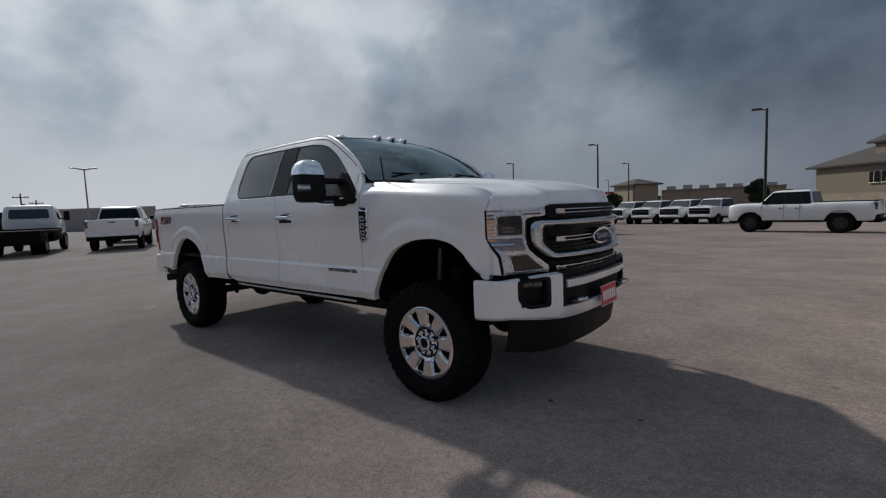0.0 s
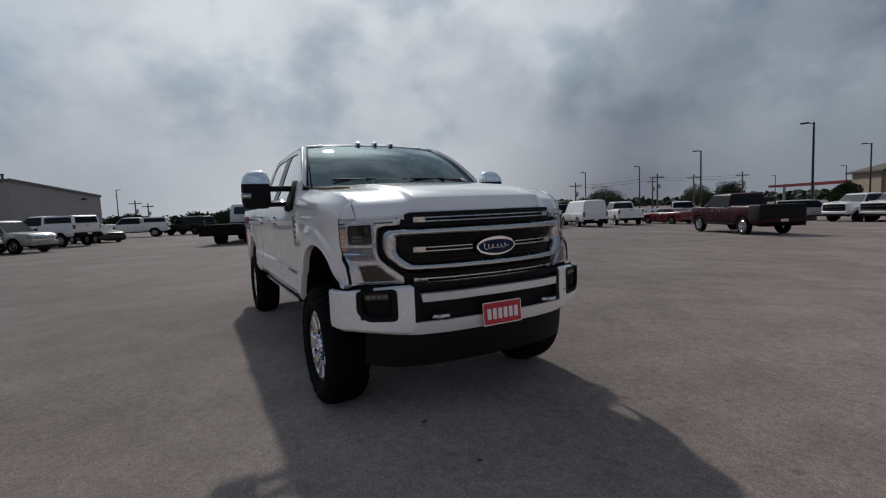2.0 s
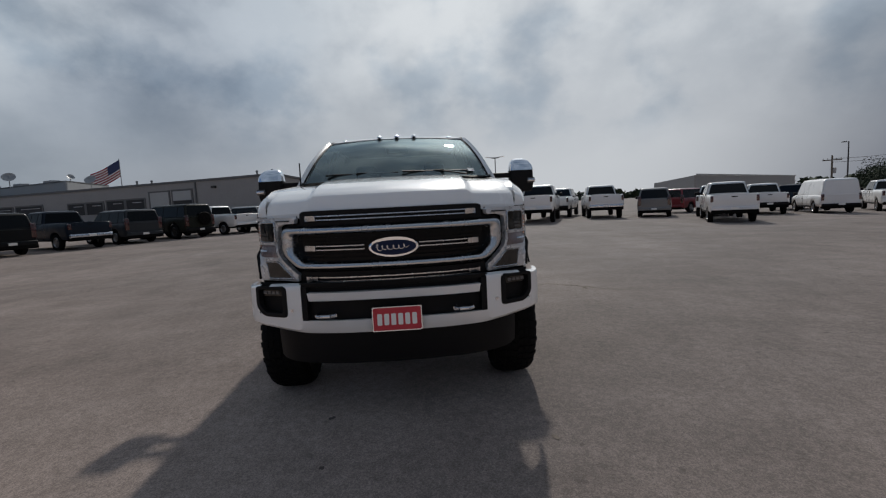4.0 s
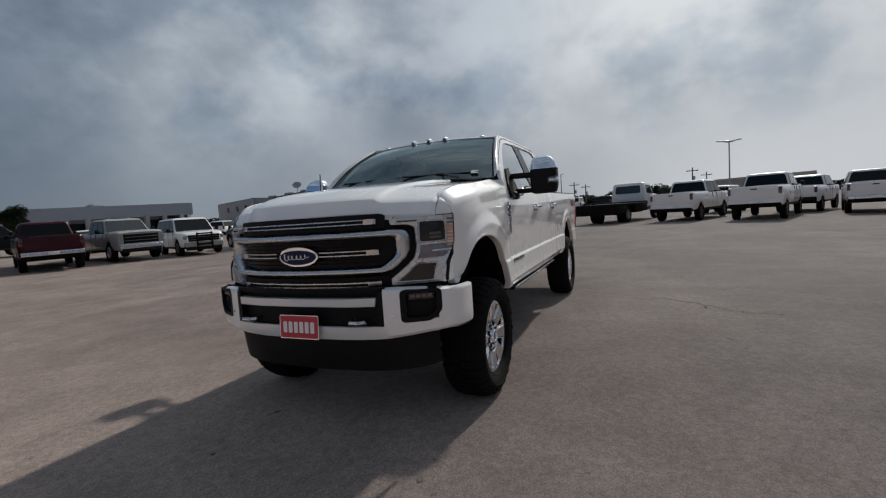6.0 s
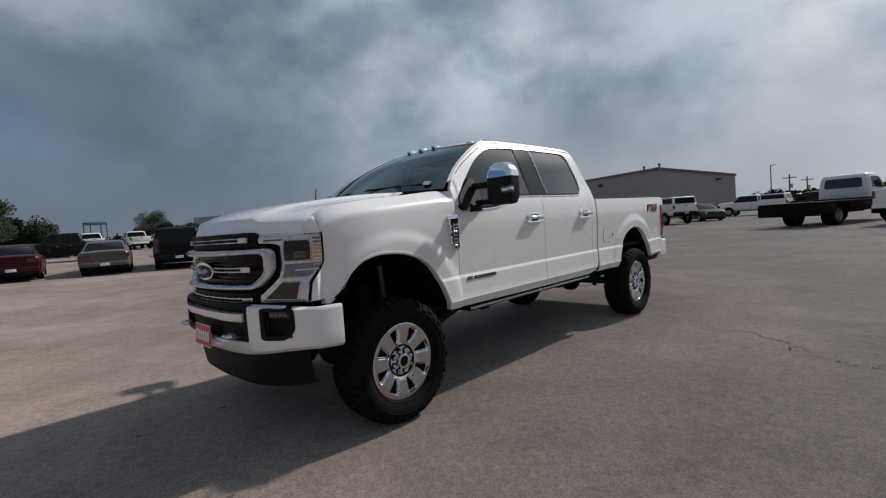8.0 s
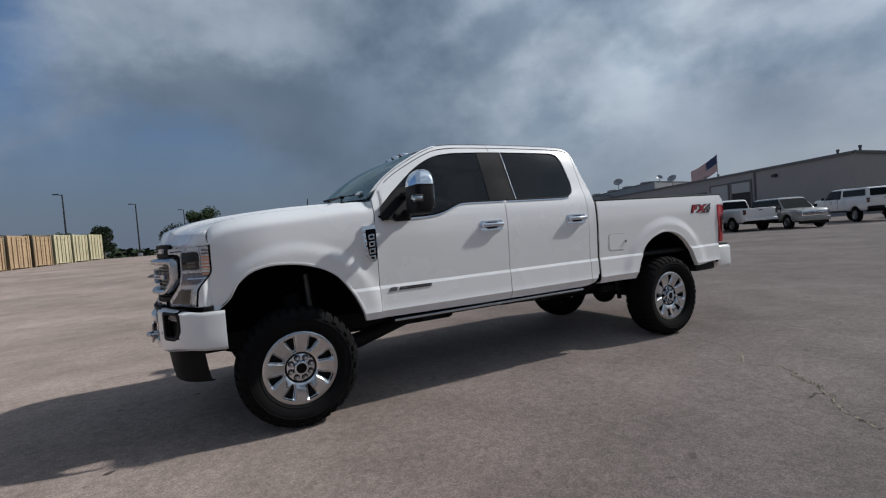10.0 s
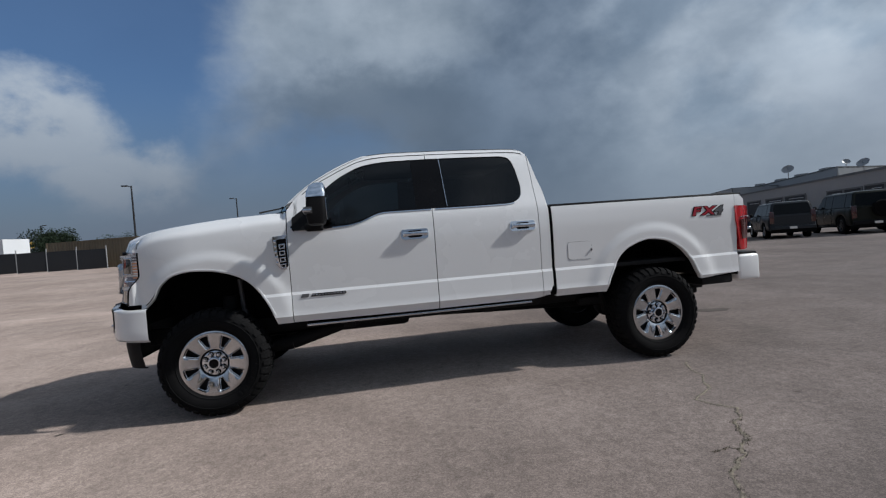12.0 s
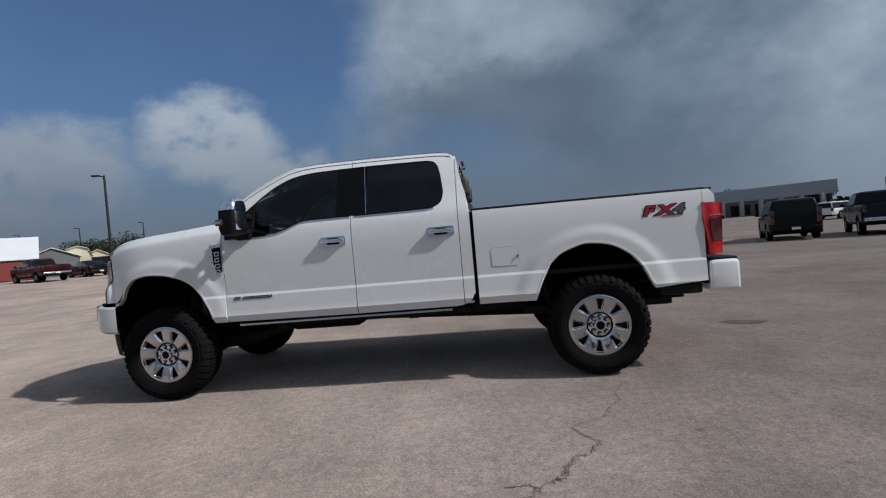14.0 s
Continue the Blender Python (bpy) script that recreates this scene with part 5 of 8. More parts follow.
def spoke_sector(s):
    """One broad spoke with its share of hub ring and outer lip; the openings on either side are cut out and walled."""
    bm = bmesh.new()
    rs = [0.106, 0.112, 0.120, 0.1279, 0.1281, 0.132, 0.137, 0.143, 0.155, 0.17, 0.19, 0.21, 0.228, 0.234, 0.239, 0.2429, 0.2431, 0.25, 0.262, 0.270, 0.276, 0.281, 0.283]
    cs = (-1.0, -0.93, -0.86, -0.5, 0.0, 0.5, 0.86, 0.93, 1.0)
    rows = []
    for r in rs:
        opened = 0.128 < r < 0.243
        half = math.pi / 8 - (window_half(min(max(r, 0.1281), 0.2429)))
        angles = [-math.pi / 8] + [half * c for c in cs] + [math.pi / 8]
        row = []
        for k, a in enumerate(angles):
            c = cs[k - 1] if 0 < k < 10 else 1.0
            y = FACE_Y(r) - (0.005 * smooth(0.84, 1.0, abs(c)) if opened else 0.0) - 0.002 * (1 - abs(c)) * opened
            row.append((r * math.cos(a), s * y, r * math.sin(a)))
        rows.append(row)
    vs = [[bm.verts.new(p) for p in r] for r in rows]
    for i in range(len(rs) - 1):
        for j in range(10):
            if rs[i] > 0.128 and rs[i + 1] < 0.243 and j in (0, 9):
                continue
            bm.faces.new((vs[i][j], vs[i][j + 1], vs[i + 1][j + 1], vs[i + 1][j]))
    bmesh.ops.delete(bm, geom=[v for v in bm.verts if not v.link_faces], context="VERTS")
    # walls of the openings: a step, then a plunge
    edges = [e for e in bm.edges if e.is_boundary and all(0.127 < math.hypot(v.co.x, v.co.z) < 0.244 for v in e.verts) and all(abs(math.atan2(v.co.z, v.co.x)) < math.pi / 8 - 0.01 for v in e.verts) or
             (e.is_boundary and all(abs(math.hypot(v.co.x, v.co.z) - q) < 0.0003 for v in e.verts for q in [0.128 if math.hypot(v.co.x, v.co.z) < 0.2 else 0.243]))]
    for depth, inset in ((0.012, 0.0045), (0.002, 0.004), (0.040, 0.002)):
        res = bmesh.ops.extrude_edge_only(bm, edges=edges)
        moved = [g for g in res["geom"] if isinstance(g, bmesh.types.BMVert)]
        edges = [g for g in res["geom"] if isinstance(g, bmesh.types.BMEdge) and g.is_boundary and all(v in moved for v in g.verts)]
        for v in moved:
            r, a = math.hypot(v.co.x, v.co.z), math.atan2(v.co.z, v.co.x)
            mid = math.copysign(math.pi / 8, a)
            t = min(1.0, inset / max(abs(mid - a) * r, 0.004)) if abs(mid - a) > 0.02 else 0.0
            a += (mid - a) * t
            r += inset if r < 0.15 else (-inset if r > 0.23 else 0.0)
            v.co = (r * math.cos(a), v.co.y - s * depth, r * math.sin(a))
    return bm


def rim_parts(wheel, s):
    """Chrome rim with eight broad spokes; the outer face looks towards s."""
    bm = bmesh.new()
    prof = [(0.262, -0.112), (0.250, -0.10), (0.236, -0.05), (0.238, 0.05), (0.246, 0.085), (0.262, 0.100), (0.276, 0.104), (0.284, 0.108), (0.286, 0.114), (0.283, 0.118), (0.280, 0.114), (0.276, 0.105)]
    lathe(bm, [(r, s * y) for r, y in prof], 64)
    rim = part("rim", bm, CHROME, wheel, "polished chrome rim with eight broad spokes")
    bm = bmesh.new()
    lathe(bm, [(0.235, s * 0.0), (0.17, s * 0.0), (0.165, s * 0.02), (0.10, s * 0.02), (0.03, s * 0.02)], 48)
    part("brake_disc", bm, UNDER, rim)
    for k in range(8):
        a = 2 * math.pi * (k + 0.5) / 8
        bm = spoke_sector(s)
        bmesh.ops.rotate(bm, verts=bm.verts, cent=(0, 0, 0), matrix=Matrix.Rotation(a, 3, "Y"))
        part("spoke", bm, POLISHED, rim, sharp=40)
        aa = a + math.pi / 8
        c, d = 0.077 * math.cos(aa), 0.077 * math.sin(aa)
        # black disc gives the shade of the recess round each nut as colour
        b2 = bmesh.new()
        cyl(b2, (c, s * 0.080, d), (c, s * 0.0945, d), 0.0225, 0.0225, 14)
        part("lug_hole", b2, WELL, rim)
        b2 = bmesh.new()
        cyl(b2, (c, s * 0.080, d), (c, s * 0.112, d), 0.0150, 0.0150, 6)
        cyl(b2, (c, s * 0.112, d), (c, s * 0.124, d), 0.0125, 0.0075, 10)
        part("lug_nut", b2, CHROME, rim)
    bm = bmesh.new()
    lathe(bm, [(0.106, s * 0.07), (0.106, s * 0.092), (0.101, s * 0.094), (0.056, s * 0.094), (0.053, s * 0.120), (0.050, s * 0.126), (0.045, s * 0.128), (0.038, s * 0.128), (0.035, s * 0.122), (0.034, s * 0.114)], 40)
    part("hub_cap", bm, CHROME, rim)
    bm = bmesh.new()
    lathe(bm, [(0.113, s * 0.085), (0.112, s * 0.1035), (0.1015, s * 0.0985), (0.1005, s * 0.085)], 40)
    part("hub_ring", bm, GLOSS_BLACK, rim)
    bm = bmesh.new()
    lathe(bm, [(0.036, s * 0.114), (0.034, s * 0.1165), (0.0, s * 0.1165)], 24)
    part("hub_badge", bm, GLOSS_BLACK, rim)
    # added dark disc: the shade behind the spokes is given as colour
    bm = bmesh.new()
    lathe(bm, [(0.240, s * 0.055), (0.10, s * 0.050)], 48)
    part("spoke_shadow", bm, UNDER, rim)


TYRE = tyre_mesh()
for x in (0.015, -4.07):
    for s in (1, -1):
        wheel = new("wheel")
        wheel.parent = truck
        wheel.location = (x, s * (0.887 if x > -1 else 0.874), TYRE_R - 0.004)
        wheel.rotation_euler = (0, radians(17 if x > -1 else 40), radians(0.0))
        t = part("tyre", TYRE, RUBBER, wheel, "chunky black off-road tyre")
        rim_parts(wheel, s)


def underbody():
    bm = bmesh.new()
    for s in (1, -1):
        box(bm, 0.70, -5.0, s * 0.40, s * 0.48, 0.56, 0.70, 0.01)
    for x in (0.55, -0.75, -1.9, -2.9, -4.7):
        box(bm, x - 0.05, x + 0.05, -0.44, 0.44, 0.56, 0.68, 0.01)
    part("frame", bm, UNDER, truck)
    for x in (0.015, -4.07):
        bm = bmesh.new()
        cyl(bm, (x, -0.76, 0.44), (x, 0.76, 0.44), 0.05)
        bmesh.ops.create_uvsphere(bm, u_segments=16, v_segments=10, radius=0.15, matrix=Matrix.Translation((x, 0.12 if x > -1 else 0, 0.42)))
        part("axle", bm, UNDER, truck)
    for s in (1, -1):
        bm = bmesh.new()
        cyl(bm, (-0.03, s * 0.5, 0.55), (-0.03, s * 0.5, 0.95), 0.075, n=14)
        part("coil_spring", bm, UNDER, truck)
        bm = bmesh.new()
        cyl(bm, (-0.20, s * 0.60, 0.42), (-0.16, s * 0.60, 0.82), 0.030, n=12)
        cyl(bm, (-0.16, s * 0.60, 0.80), (-0.14, s * 0.60, 1.10), 0.022, n=12)
        part("shock_absorber", bm, BADGE_GREY, truck)
        bm = bmesh.new()
        cyl(bm, (0.0, s * 0.52, 0.42), (-0.55, s * 0.50, 0.46), 0.06, 0.07)
        cyl(bm, (-0.55, s * 0.50, 0.46), (-1.25, s * 0.46, 0.62), 0.07, 0.04)
        part("radius_arm", bm, UNDER, truck)
        bm = bmesh.new()
        box(bm, -3.45, -4.85, s * 0.50, s * 0.58, 0.52, 0.60, 0.02)
        part("leaf_spring", bm, UNDER, truck)
        bm = bmesh.new()
        cyl(bm, (-3.75, s * 0.55, 0.42), (-3.62, s * 0.62, 0.95), 0.026)
        part("shock_absorber", bm, UNDER, truck)
    bm = bmesh.new()
    box(bm, 0.5, -0.9, -0.36, 0.36, 0.50, 0.90, 0.06)
    box(bm, -0.9, -1.7, -0.22, 0.22, 0.46, 0.70, 0.05)
    part("engine_sump", bm, UNDER, truck)
    bm = bmesh.new()
    cyl(bm, (-1.7, 0, 0.54), (-3.95, 0, 0.45), 0.045)
    part("drive_shaft", bm, UNDER, truck)
    bm = bmesh.new()
    box(bm, -1.9, -2.95, 0.46, 0.80, 0.61, 0.70, 0.03)
    part("fuel_tank", bm, UNDER, truck)
    bm = bmesh.new()
    cyl(bm, (-1.0, -0.42, 0.52), (-3.3, -0.55, 0.55), 0.05)
    cyl(bm, (-3.3, -0.55, 0.55), (-4.75, -0.62, 0.62), 0.045)
    cyl(bm, (-4.75, -0.62, 0.62), (-4.95, -0.95, 0.60), 0.05)
    part("exhaust", bm, UNDER, truck)
    bm = bmesh.new()
    box(bm, -0.60, -2.95, -0.92, 0.92, 0.70, 0.76, 0.01)
    part("floor_pan", bm, UNDER, truck)
    for s in (1, -1):
        bm = bmesh.new()
        box(bm, -4.62, -4.98, s * 0.52, s * 0.94, 0.655, 0.745, 0.02)
        part("hitch_frame", bm, UNDER, truck)
    # bed floor, tonneau, tailgate and rear bumper
    bm = bmesh.new()
    box(bm, -3.03, -5.06, -0.90, 0.90, 0.92, 0.96, 0.005)
    box(bm, -3.03, -3.07, -0.95, 0.95, 0.80, 1.54, 0.005)
    part("bed_floor", bm, UNDER, truck)
    bm = bmesh.new()
    box(bm, -3.04, -5.07, -0.90, 0.90, 1.556, 1.578, 0.009)
    part("tonneau_cover", bm, BLACK_PLASTIC, truck, "flat black tonneau cover")
    bm = bmesh.new()
    box(bm, -5.075, -5.13, -0.86, 0.86, 0.985, 1.55, 0.015, 3)
    part("tailgate", bm, WHITE, truck)
    bm = bmesh.new()
    box(bm, -5.03, -5.292, -0.965, 0.965, 0.665, 0.935, 0.035, 4)
    rb = part("rear_bumper", bm, WHITE, truck, "white rear bumper with a black step pad")
    bm = bmesh.new()
    box(bm, -5.01, -5.285, -0.93, 0.93, 0.930, 0.955, 0.008)
    part("step_pad", bm, BLACK_PLASTIC, rb)
    bm = bmesh.new()
    box(bm, -5.005, -5.03, -0.96, 0.96, 0.735, 0.96, 0.006)
    box(bm, -5.0, -5.26, -0.5, 0.5, 0.70, 0.80, 0.01)
    part("bumper_bracket", bm, BLACK_PLASTIC, rb)


underbody()


def interior():
    bm = bmesh.new()
    rows = []
    for f in (-1, -0.5, 0, 0.5, 1):
        rows.append([(-0.55, 0.86 * f, 1.62), (-0.80, 0.86 * f, 1.60), (-1.0, 0.86 * f, 1.52), (-1.05, 0.86 * f, 1.25), (-0.95, 0.86 * f, 1.0)])
    grid(bm, rows)
    part("dashboard", bm, DASH, truck)
    bm = bmesh.new()
    n, m = 24, 8
    tilt = Matrix.Translation((-1.22, 0.40, 1.42)) @ Matrix.Rotation(radians(-62), 4, "Y")
    ring = [[tilt @ Vector(((0.18 + 0.017 * math.cos(2 * math.pi * j / m)) * math.cos(2 * math.pi * i / n), (0.18 + 0.017 * math.cos(2 * math.pi * j / m)) * math.sin(2 * math.pi * i / n), 0.017 * math.sin(2 * math.pi * j / m))) for j in range(m)] for i in range(n + 1)]
    grid(bm, ring, closed=True)
    box(bm, -0.03, 0.03, -0.17, 0.17, -0.015, 0.015, 0.008, m=tilt)
    cyl(bm, (-1.21, 0.40, 1.41), (-0.98, 0.40, 1.33), 0.04)
    part("steering_wheel", bm, DASH, truck)
    for x, y in ((-1.62, 0.42), (-1.62, -0.42), (-2.55, 0.42), (-2.55, -0.42)):
        bm = bmesh.new()
        w = 0.27 if x > -2 else 0.36
        box(bm, x + 0.28, x - 0.25, y - w, y + w, 1.02, 1.17, 0.05, 3)
        box(bm, x - 0.18, x - 0.32, y - w, y + w, 1.10, 1.72, 0.05, 3, m=Matrix.Translation((x - 0.25, 0, 1.1)) @ Matrix.Rotation(radians(-12), 4, "Y") @ Matrix.Translation((-(x - 0.25), 0, -1.1)))
        seat = part("seat", bm, SEAT, truck)
        bm = bmesh.new()
        box(bm, x - 0.36, x - 0.46, y - 0.13, y + 0.13, 1.74, 1.93, 0.04, 3)
        part("headrest", bm, SEAT, seat)
    bm = bmesh.new()
    box(bm, -0.96, -1.0, -0.12, 0.12, 1.36, 1.56, 0.02)
    part("screen", bm, GLOSS_BLACK, truck)
    bm = bmesh.new()
    box(bm, -1.17, -1.20, -0.12, 0.12, 1.98, 2.05, 0.015)
    part("rear_view_mirror", bm, BLACK_PLASTIC, truck)
    bm = bmesh.new()
    grid(bm, [[(x, y, 2.12) for y in (-0.72, 0, 0.72)] for x in (-1.35, -2.1, -2.88)])
    part("headliner", bm, SEAT, truck)


interior()

# ---- the parked vehicles ----


def paint(name, col, coat=0.6, spec=0.4):
    return mat(name, col, 0.3, var=0.03, scale=1.5, coat=coat, rvar=0.15, spec=spec)


P_WHITE = paint("fleet_white_paint", (0.64, 0.65, 0.66))
P_SILVER = paint("silver_paint", (0.25, 0.255, 0.25))
P_GREY = paint("grey_paint", (0.035, 0.039, 0.044), 0.04, 0.12)
P_STEEL = paint("steel_grey_paint", (0.13, 0.135, 0.14))
P_TAN = paint("grey_sedan_paint", (0.085, 0.085, 0.084), 0.25, 0.3)
P_BLACK = paint("black_paint", (0.008, 0.009, 0.010), 0.04, 0.12)
P_NAVY = paint("dark_blue_paint", (0.010, 0.016, 0.026), 0.04, 0.12)
P_MAROON = paint("maroon_paint", (0.030, 0.006, 0.010), 0.04, 0.12)
P_RED = paint("red_paint", (0.036, 0.004, 0.008), 0.12, 0.2)
P_BRIGHT = paint("bright_red_paint", (0.15, 0.009, 0.016))
P_OLIVE = paint("dark_olive_paint", (0.016, 0.018, 0.015), 0.04, 0.12)
DARK_PANE = mat("dark_pane", (0.005, 0.006, 0.007), 0.08, var=0.1, spec=0.2)
SKY_PANE = mat("windshield_pane", (0.02, 0.024, 0.026), 0.06, var=0.2, spec=0.7)
GREEN_PANE = mat("light_pane", (0.03, 0.042, 0.042), 0.08, var=0.25, scale=2, spec=0.35)
HEAD_LENS = mat("headlamp_lens", (0.20, 0.205, 0.21), 0.12, 0.3, var=0.2, coat=1.0)
TAIL_LENS = mat("taillamp_lens", (0.045, 0.004, 0.005), 0.2, var=0.2, coat=1.0)
DULL = mat("dull_alloy", (0.30, 0.30, 0.31), 0.35, 0.9, var=0.1)
BLACK_RIM = mat("black_rim", (0.02, 0.02, 0.021), 0.35, var=0.1)
TYRE_CACHE = {}


def small_wheel(parent, x, y, s, r, rim_mat):
    key = (r, rim_mat.name, s)
    if key not in TYRE_CACHE:
        bm = bmesh.new()
        lathe(bm, [(r * 0.62, -0.10), (r * 0.8, -0.125), (r * 0.95, -0.12), (r, -0.09), (r, 0.09), (r * 0.95, 0.12), (r * 0.8, 0.125), (r * 0.62, 0.10)], 28)
        tyre = finish(bm, "tyre", RUBBER)
        bm = bmesh.new()
        lathe(bm, [(r * 0.62, s * 0.10), (r * 0.58, s * 0.115), (r * 0.54, s * 0.09), (r * 0.50, s * 0.03), (r * 0.1, s * 0.03)], 24)
        for k in range(6):
            m = Matrix.Rotation(2 * math.pi * k / 6, 4, "Y")
            box(bm, r * 0.10, r * 0.56, s * 0.06, s * 0.095, -r * 0.08, r * 0.08, 0.0, m=m)
        lathe(bm, [(r * 0.2, s * 0.06), (r * 0.18, s * 0.105), (0, s * 0.11)], 16)
        TYRE_CACHE[key] = (tyre, finish(bm, "rim", rim_mat))
    w = new("wheel")
    w.parent = parent
    w.location = (x, y, r)
    part("tyre", TYRE_CACHE[key][0], None, w)
    part("rim", TYRE_CACHE[key][1], None, w)


def vehicle(name, label, category, group, at, heading, body, spec, rim_mat=None, tail_mat=None, bumper=None, pane=None, grille=None, cover=None, topper=None, size=1.0, guard=None, push=False, spare=False):
    """A parked vehicle; local x is forwards, the rear axle is at 0."""
    wb, fo, ro, hw, zl, r = spec["wb"], spec["fo"], spec["ro"], spec["hw"], spec["zl"], spec["r"]
    top, bed = hermite(spec["top"]), spec.get("bed")
    xr, xf = -ro, wb + fo
    root = thing(name, label, category, group, pose(at[0], at[1], rise(*at), 0, 0, heading) @ Matrix.Scale(size, 4))
    rim_mat, bumper, pane = rim_mat or DULL, bumper or body, pane or DARK_PANE
    # lower body: a loft of rounded sections, drawn in at both ends
    stations = sorted({round(v, 3) for v in span(xr, xf, 0.14) + span(-r * 1.25, r * 1.25, 0.06) + span(wb - r * 1.25, wb + r * 1.25, 0.06) + [xr + 0.02, xr + 0.05, xr + 0.1, xr + 0.17, xf - 0.015, xf - 0.04, xf - 0.08, xf - 0.13, xf - 0.2, xf - 0.3] + ([bed[0], bed[0] + 0.01, bed[1], bed[1] - 0.01] if bed else [])})
    blunt = spec.get("blunt", 1.0)
    bm = bmesh.new()
    rows = []
    for x in stations:
        low = zl
        for xa in (0, wb):
            q = 1 - ((x - xa) / (r * 1.22)) ** 2
            if q > 0:
                low = max(low, r * 1.02 + r * 1.16 * math.sqrt(q))
        low = min(low, top(x) - 0.12)
        er, ef = max(0, 1 - (x - xr) / 0.22), max(0, 1 - (xf - x) / 0.55)
        w = hw - 0.10 * er ** 2.2 - 0.24 * blunt * ef ** 2.4
        t = top(x) - 0.05 * er ** 3 - (0.10 if blunt > 0.7 else 0.05) * max(0, 1 - (xf - x) / 0.22) ** 2.5
        h = t - low
        # the flank swells out over the wheels
        swell = 0.018 * max(math.exp(-((x - 0) / (r * 1.25)) ** 4), math.exp(-((x - wb) / (r * 1.25)) ** 4))
        prof = [(w - 0.07, low), (w - 0.022 + swell, low + 0.10 * h), (w - 0.004 + swell, low + 0.32 * h), (w, low + 0.56 * h), (w - 0.006, low + 0.76 * h), (w - 0.026, low + 0.90 * h), (w - 0.05, low + 0.965 * h), (w - 0.075, t)]
        if bed and bed[0] <= x <= bed[1]:
            prof += [(w - 0.11, t), (w - 0.12, t - 0.48), (w * 0.5, t - 0.48), (0, t - 0.48)]
        else:
            prof += [(w - 0.12, t + 0.014), (w - 0.24, t + 0.030), (w * 0.45, t + 0.044), (0, t + 0.050)]
        rows.append([(x, y, z) for y, z in prof] + [(x, -y, z) for y, z in reversed(prof[:-1])])
    vs = grid(bm, rows)
    cap(bm, vs[0])
    cap(bm, vs[-1][::-1])
    part("body", bm, body, root)
    bm = bmesh.new()
    box(bm, xr + 0.15, xf - 0.2, -hw + 0.12, hw - 0.12, zl - 0.06, zl + 0.35, 0.04)
    part("chassis", bm, WELL, root)
    # cabin with a crowned, rounded roof
    xb0, xt0, xt1, xb1, zb, zr, hr = spec["cab"]
    hb = hw - 0.06

    def lerp(a, b, t):
        return a + (b - a) * t

    bm = bmesh.new()
    rows = []
    for t, ins in ((0, 0), (0.3, 0), (0.6, 0), (0.84, 0.0), (0.90, 0.008), (0.95, 0.03), (0.98, 0.065), (1.0, 0.13), (1.022, 0.30), (1.034, 0.52)):
        u = min(t, 1.0)
        x0, x1, h = lerp(xb0, xt0, u) + ins, lerp(xb1, xt1, u) - ins * 1.3, lerp(hb, hr, u) - ins
        rows.append([(px, py, lerp(zb, zr, t)) for px, py in rounded([(x0, -h), (x1, -h), (x1, h), (x0, h)], 0.13, 4)])
    vs = grid(bm, rows, closed=True)
    cap(bm, vs[-1])
    cabin = part("cabin", bm, body, root, sharp=40)

    def on_flank(s):
        return lambda u, v, o: Vector((u, s * (lerp(hb, hr, (v - zb) / (zr - zb)) + o), v))

    zlo, zhi = zb + 0.04, lerp(zb, zr, 0.85)
    tl, th = (zlo - zb) / (zr - zb), (zhi - zb) / (zr - zb)
    for s in (1, -1):
        edges = [lerp(xb1, xt1, tl) - 0.10] + spec["posts"] + [lerp(xb0, xt0, tl) + 0.10]
        tops = [lerp(xb1, xt1, th) - 0.09] + spec["posts"] + [lerp(xb0, xt0, th) + 0.09]
        # black surround, in which the posts show between the panes
        pts = rounded([(edges[-1] - 0.03, zlo - 0.022), (edges[0] + 0.04, zlo - 0.022), (tops[0] + 0.02, zhi + 0.018), (tops[-1] - 0.03, zhi + 0.018)], 0.07, 3)
        part("window_surround", plate(bmesh.new(), pts, on_flank(s), 0.005), body if pane is body else BLACK_PLASTIC, cabin)
        for k in range(len(edges) - 1):
            a, b = edges[k] - (0.03 if k else 0), edges[k + 1] + (0.03 if k < len(edges) - 2 else 0)
            a2, b2 = tops[k] - (0.03 if k else 0), tops[k + 1] + (0.03 if k < len(edges) - 2 else 0)
            pts = rounded([(b, zlo), (a, zlo), (a2, zhi), (b2, zhi)], 0.05, 3)
            part("side_window", plate(bmesh.new(), pts, on_flank(s), 0.010), pane, cabin)
        # door shut lines and handles
        for x in spec.get("shuts", [edges[0] - 0.02] + spec["posts"][:2]):
            bm = bmesh.new()
            zz = span(zl + 0.12, zb - 0.02, 0.08)
            grid(bm, [[(x + d, s * (hw + 0.003 - 0.022 * abs((z - lerp(zl, zb, 0.56)) / (0.5 * (zb - zl))) ** 3), z) for z in zz] for d in (-0.005, 0.005)])
            thicken(bm, (0, -s * 0.03, 0))
            part("door_gap", bm, WELL, root)
        for x in spec["posts"][:2]:
            bm = bmesh.new()
            box(bm, x + 0.05, x + 0.20, s * (hw - 0.012), s * (hw + 0.022), zb - 0.19, zb - 0.155, 0.008)
            part("door_handle", bm, BLACK_PLASTIC if bumper is BLACK_PLASTIC else (DULL if body != P_WHITE else body), root)
        # sill under the doors
        bm = bmesh.new()
        box(bm, r * 1.3, wb - r * 1.3, s * (hw - 0.13), s * (hw - 0.035), zl - 0.07, zl + 0.03, 0.02)
        part("sill", bm, BLACK_PLASTIC, root)
        bm = bmesh.new()
        mx = lerp(xb1, xt1, 0.2) - 0.18
        box(bm, mx - 0.06, mx + 0.06, s * (hw + 0.04), s * (hw + 0.22), zb + 0.03, zb + 0.21, 0.035, 3)
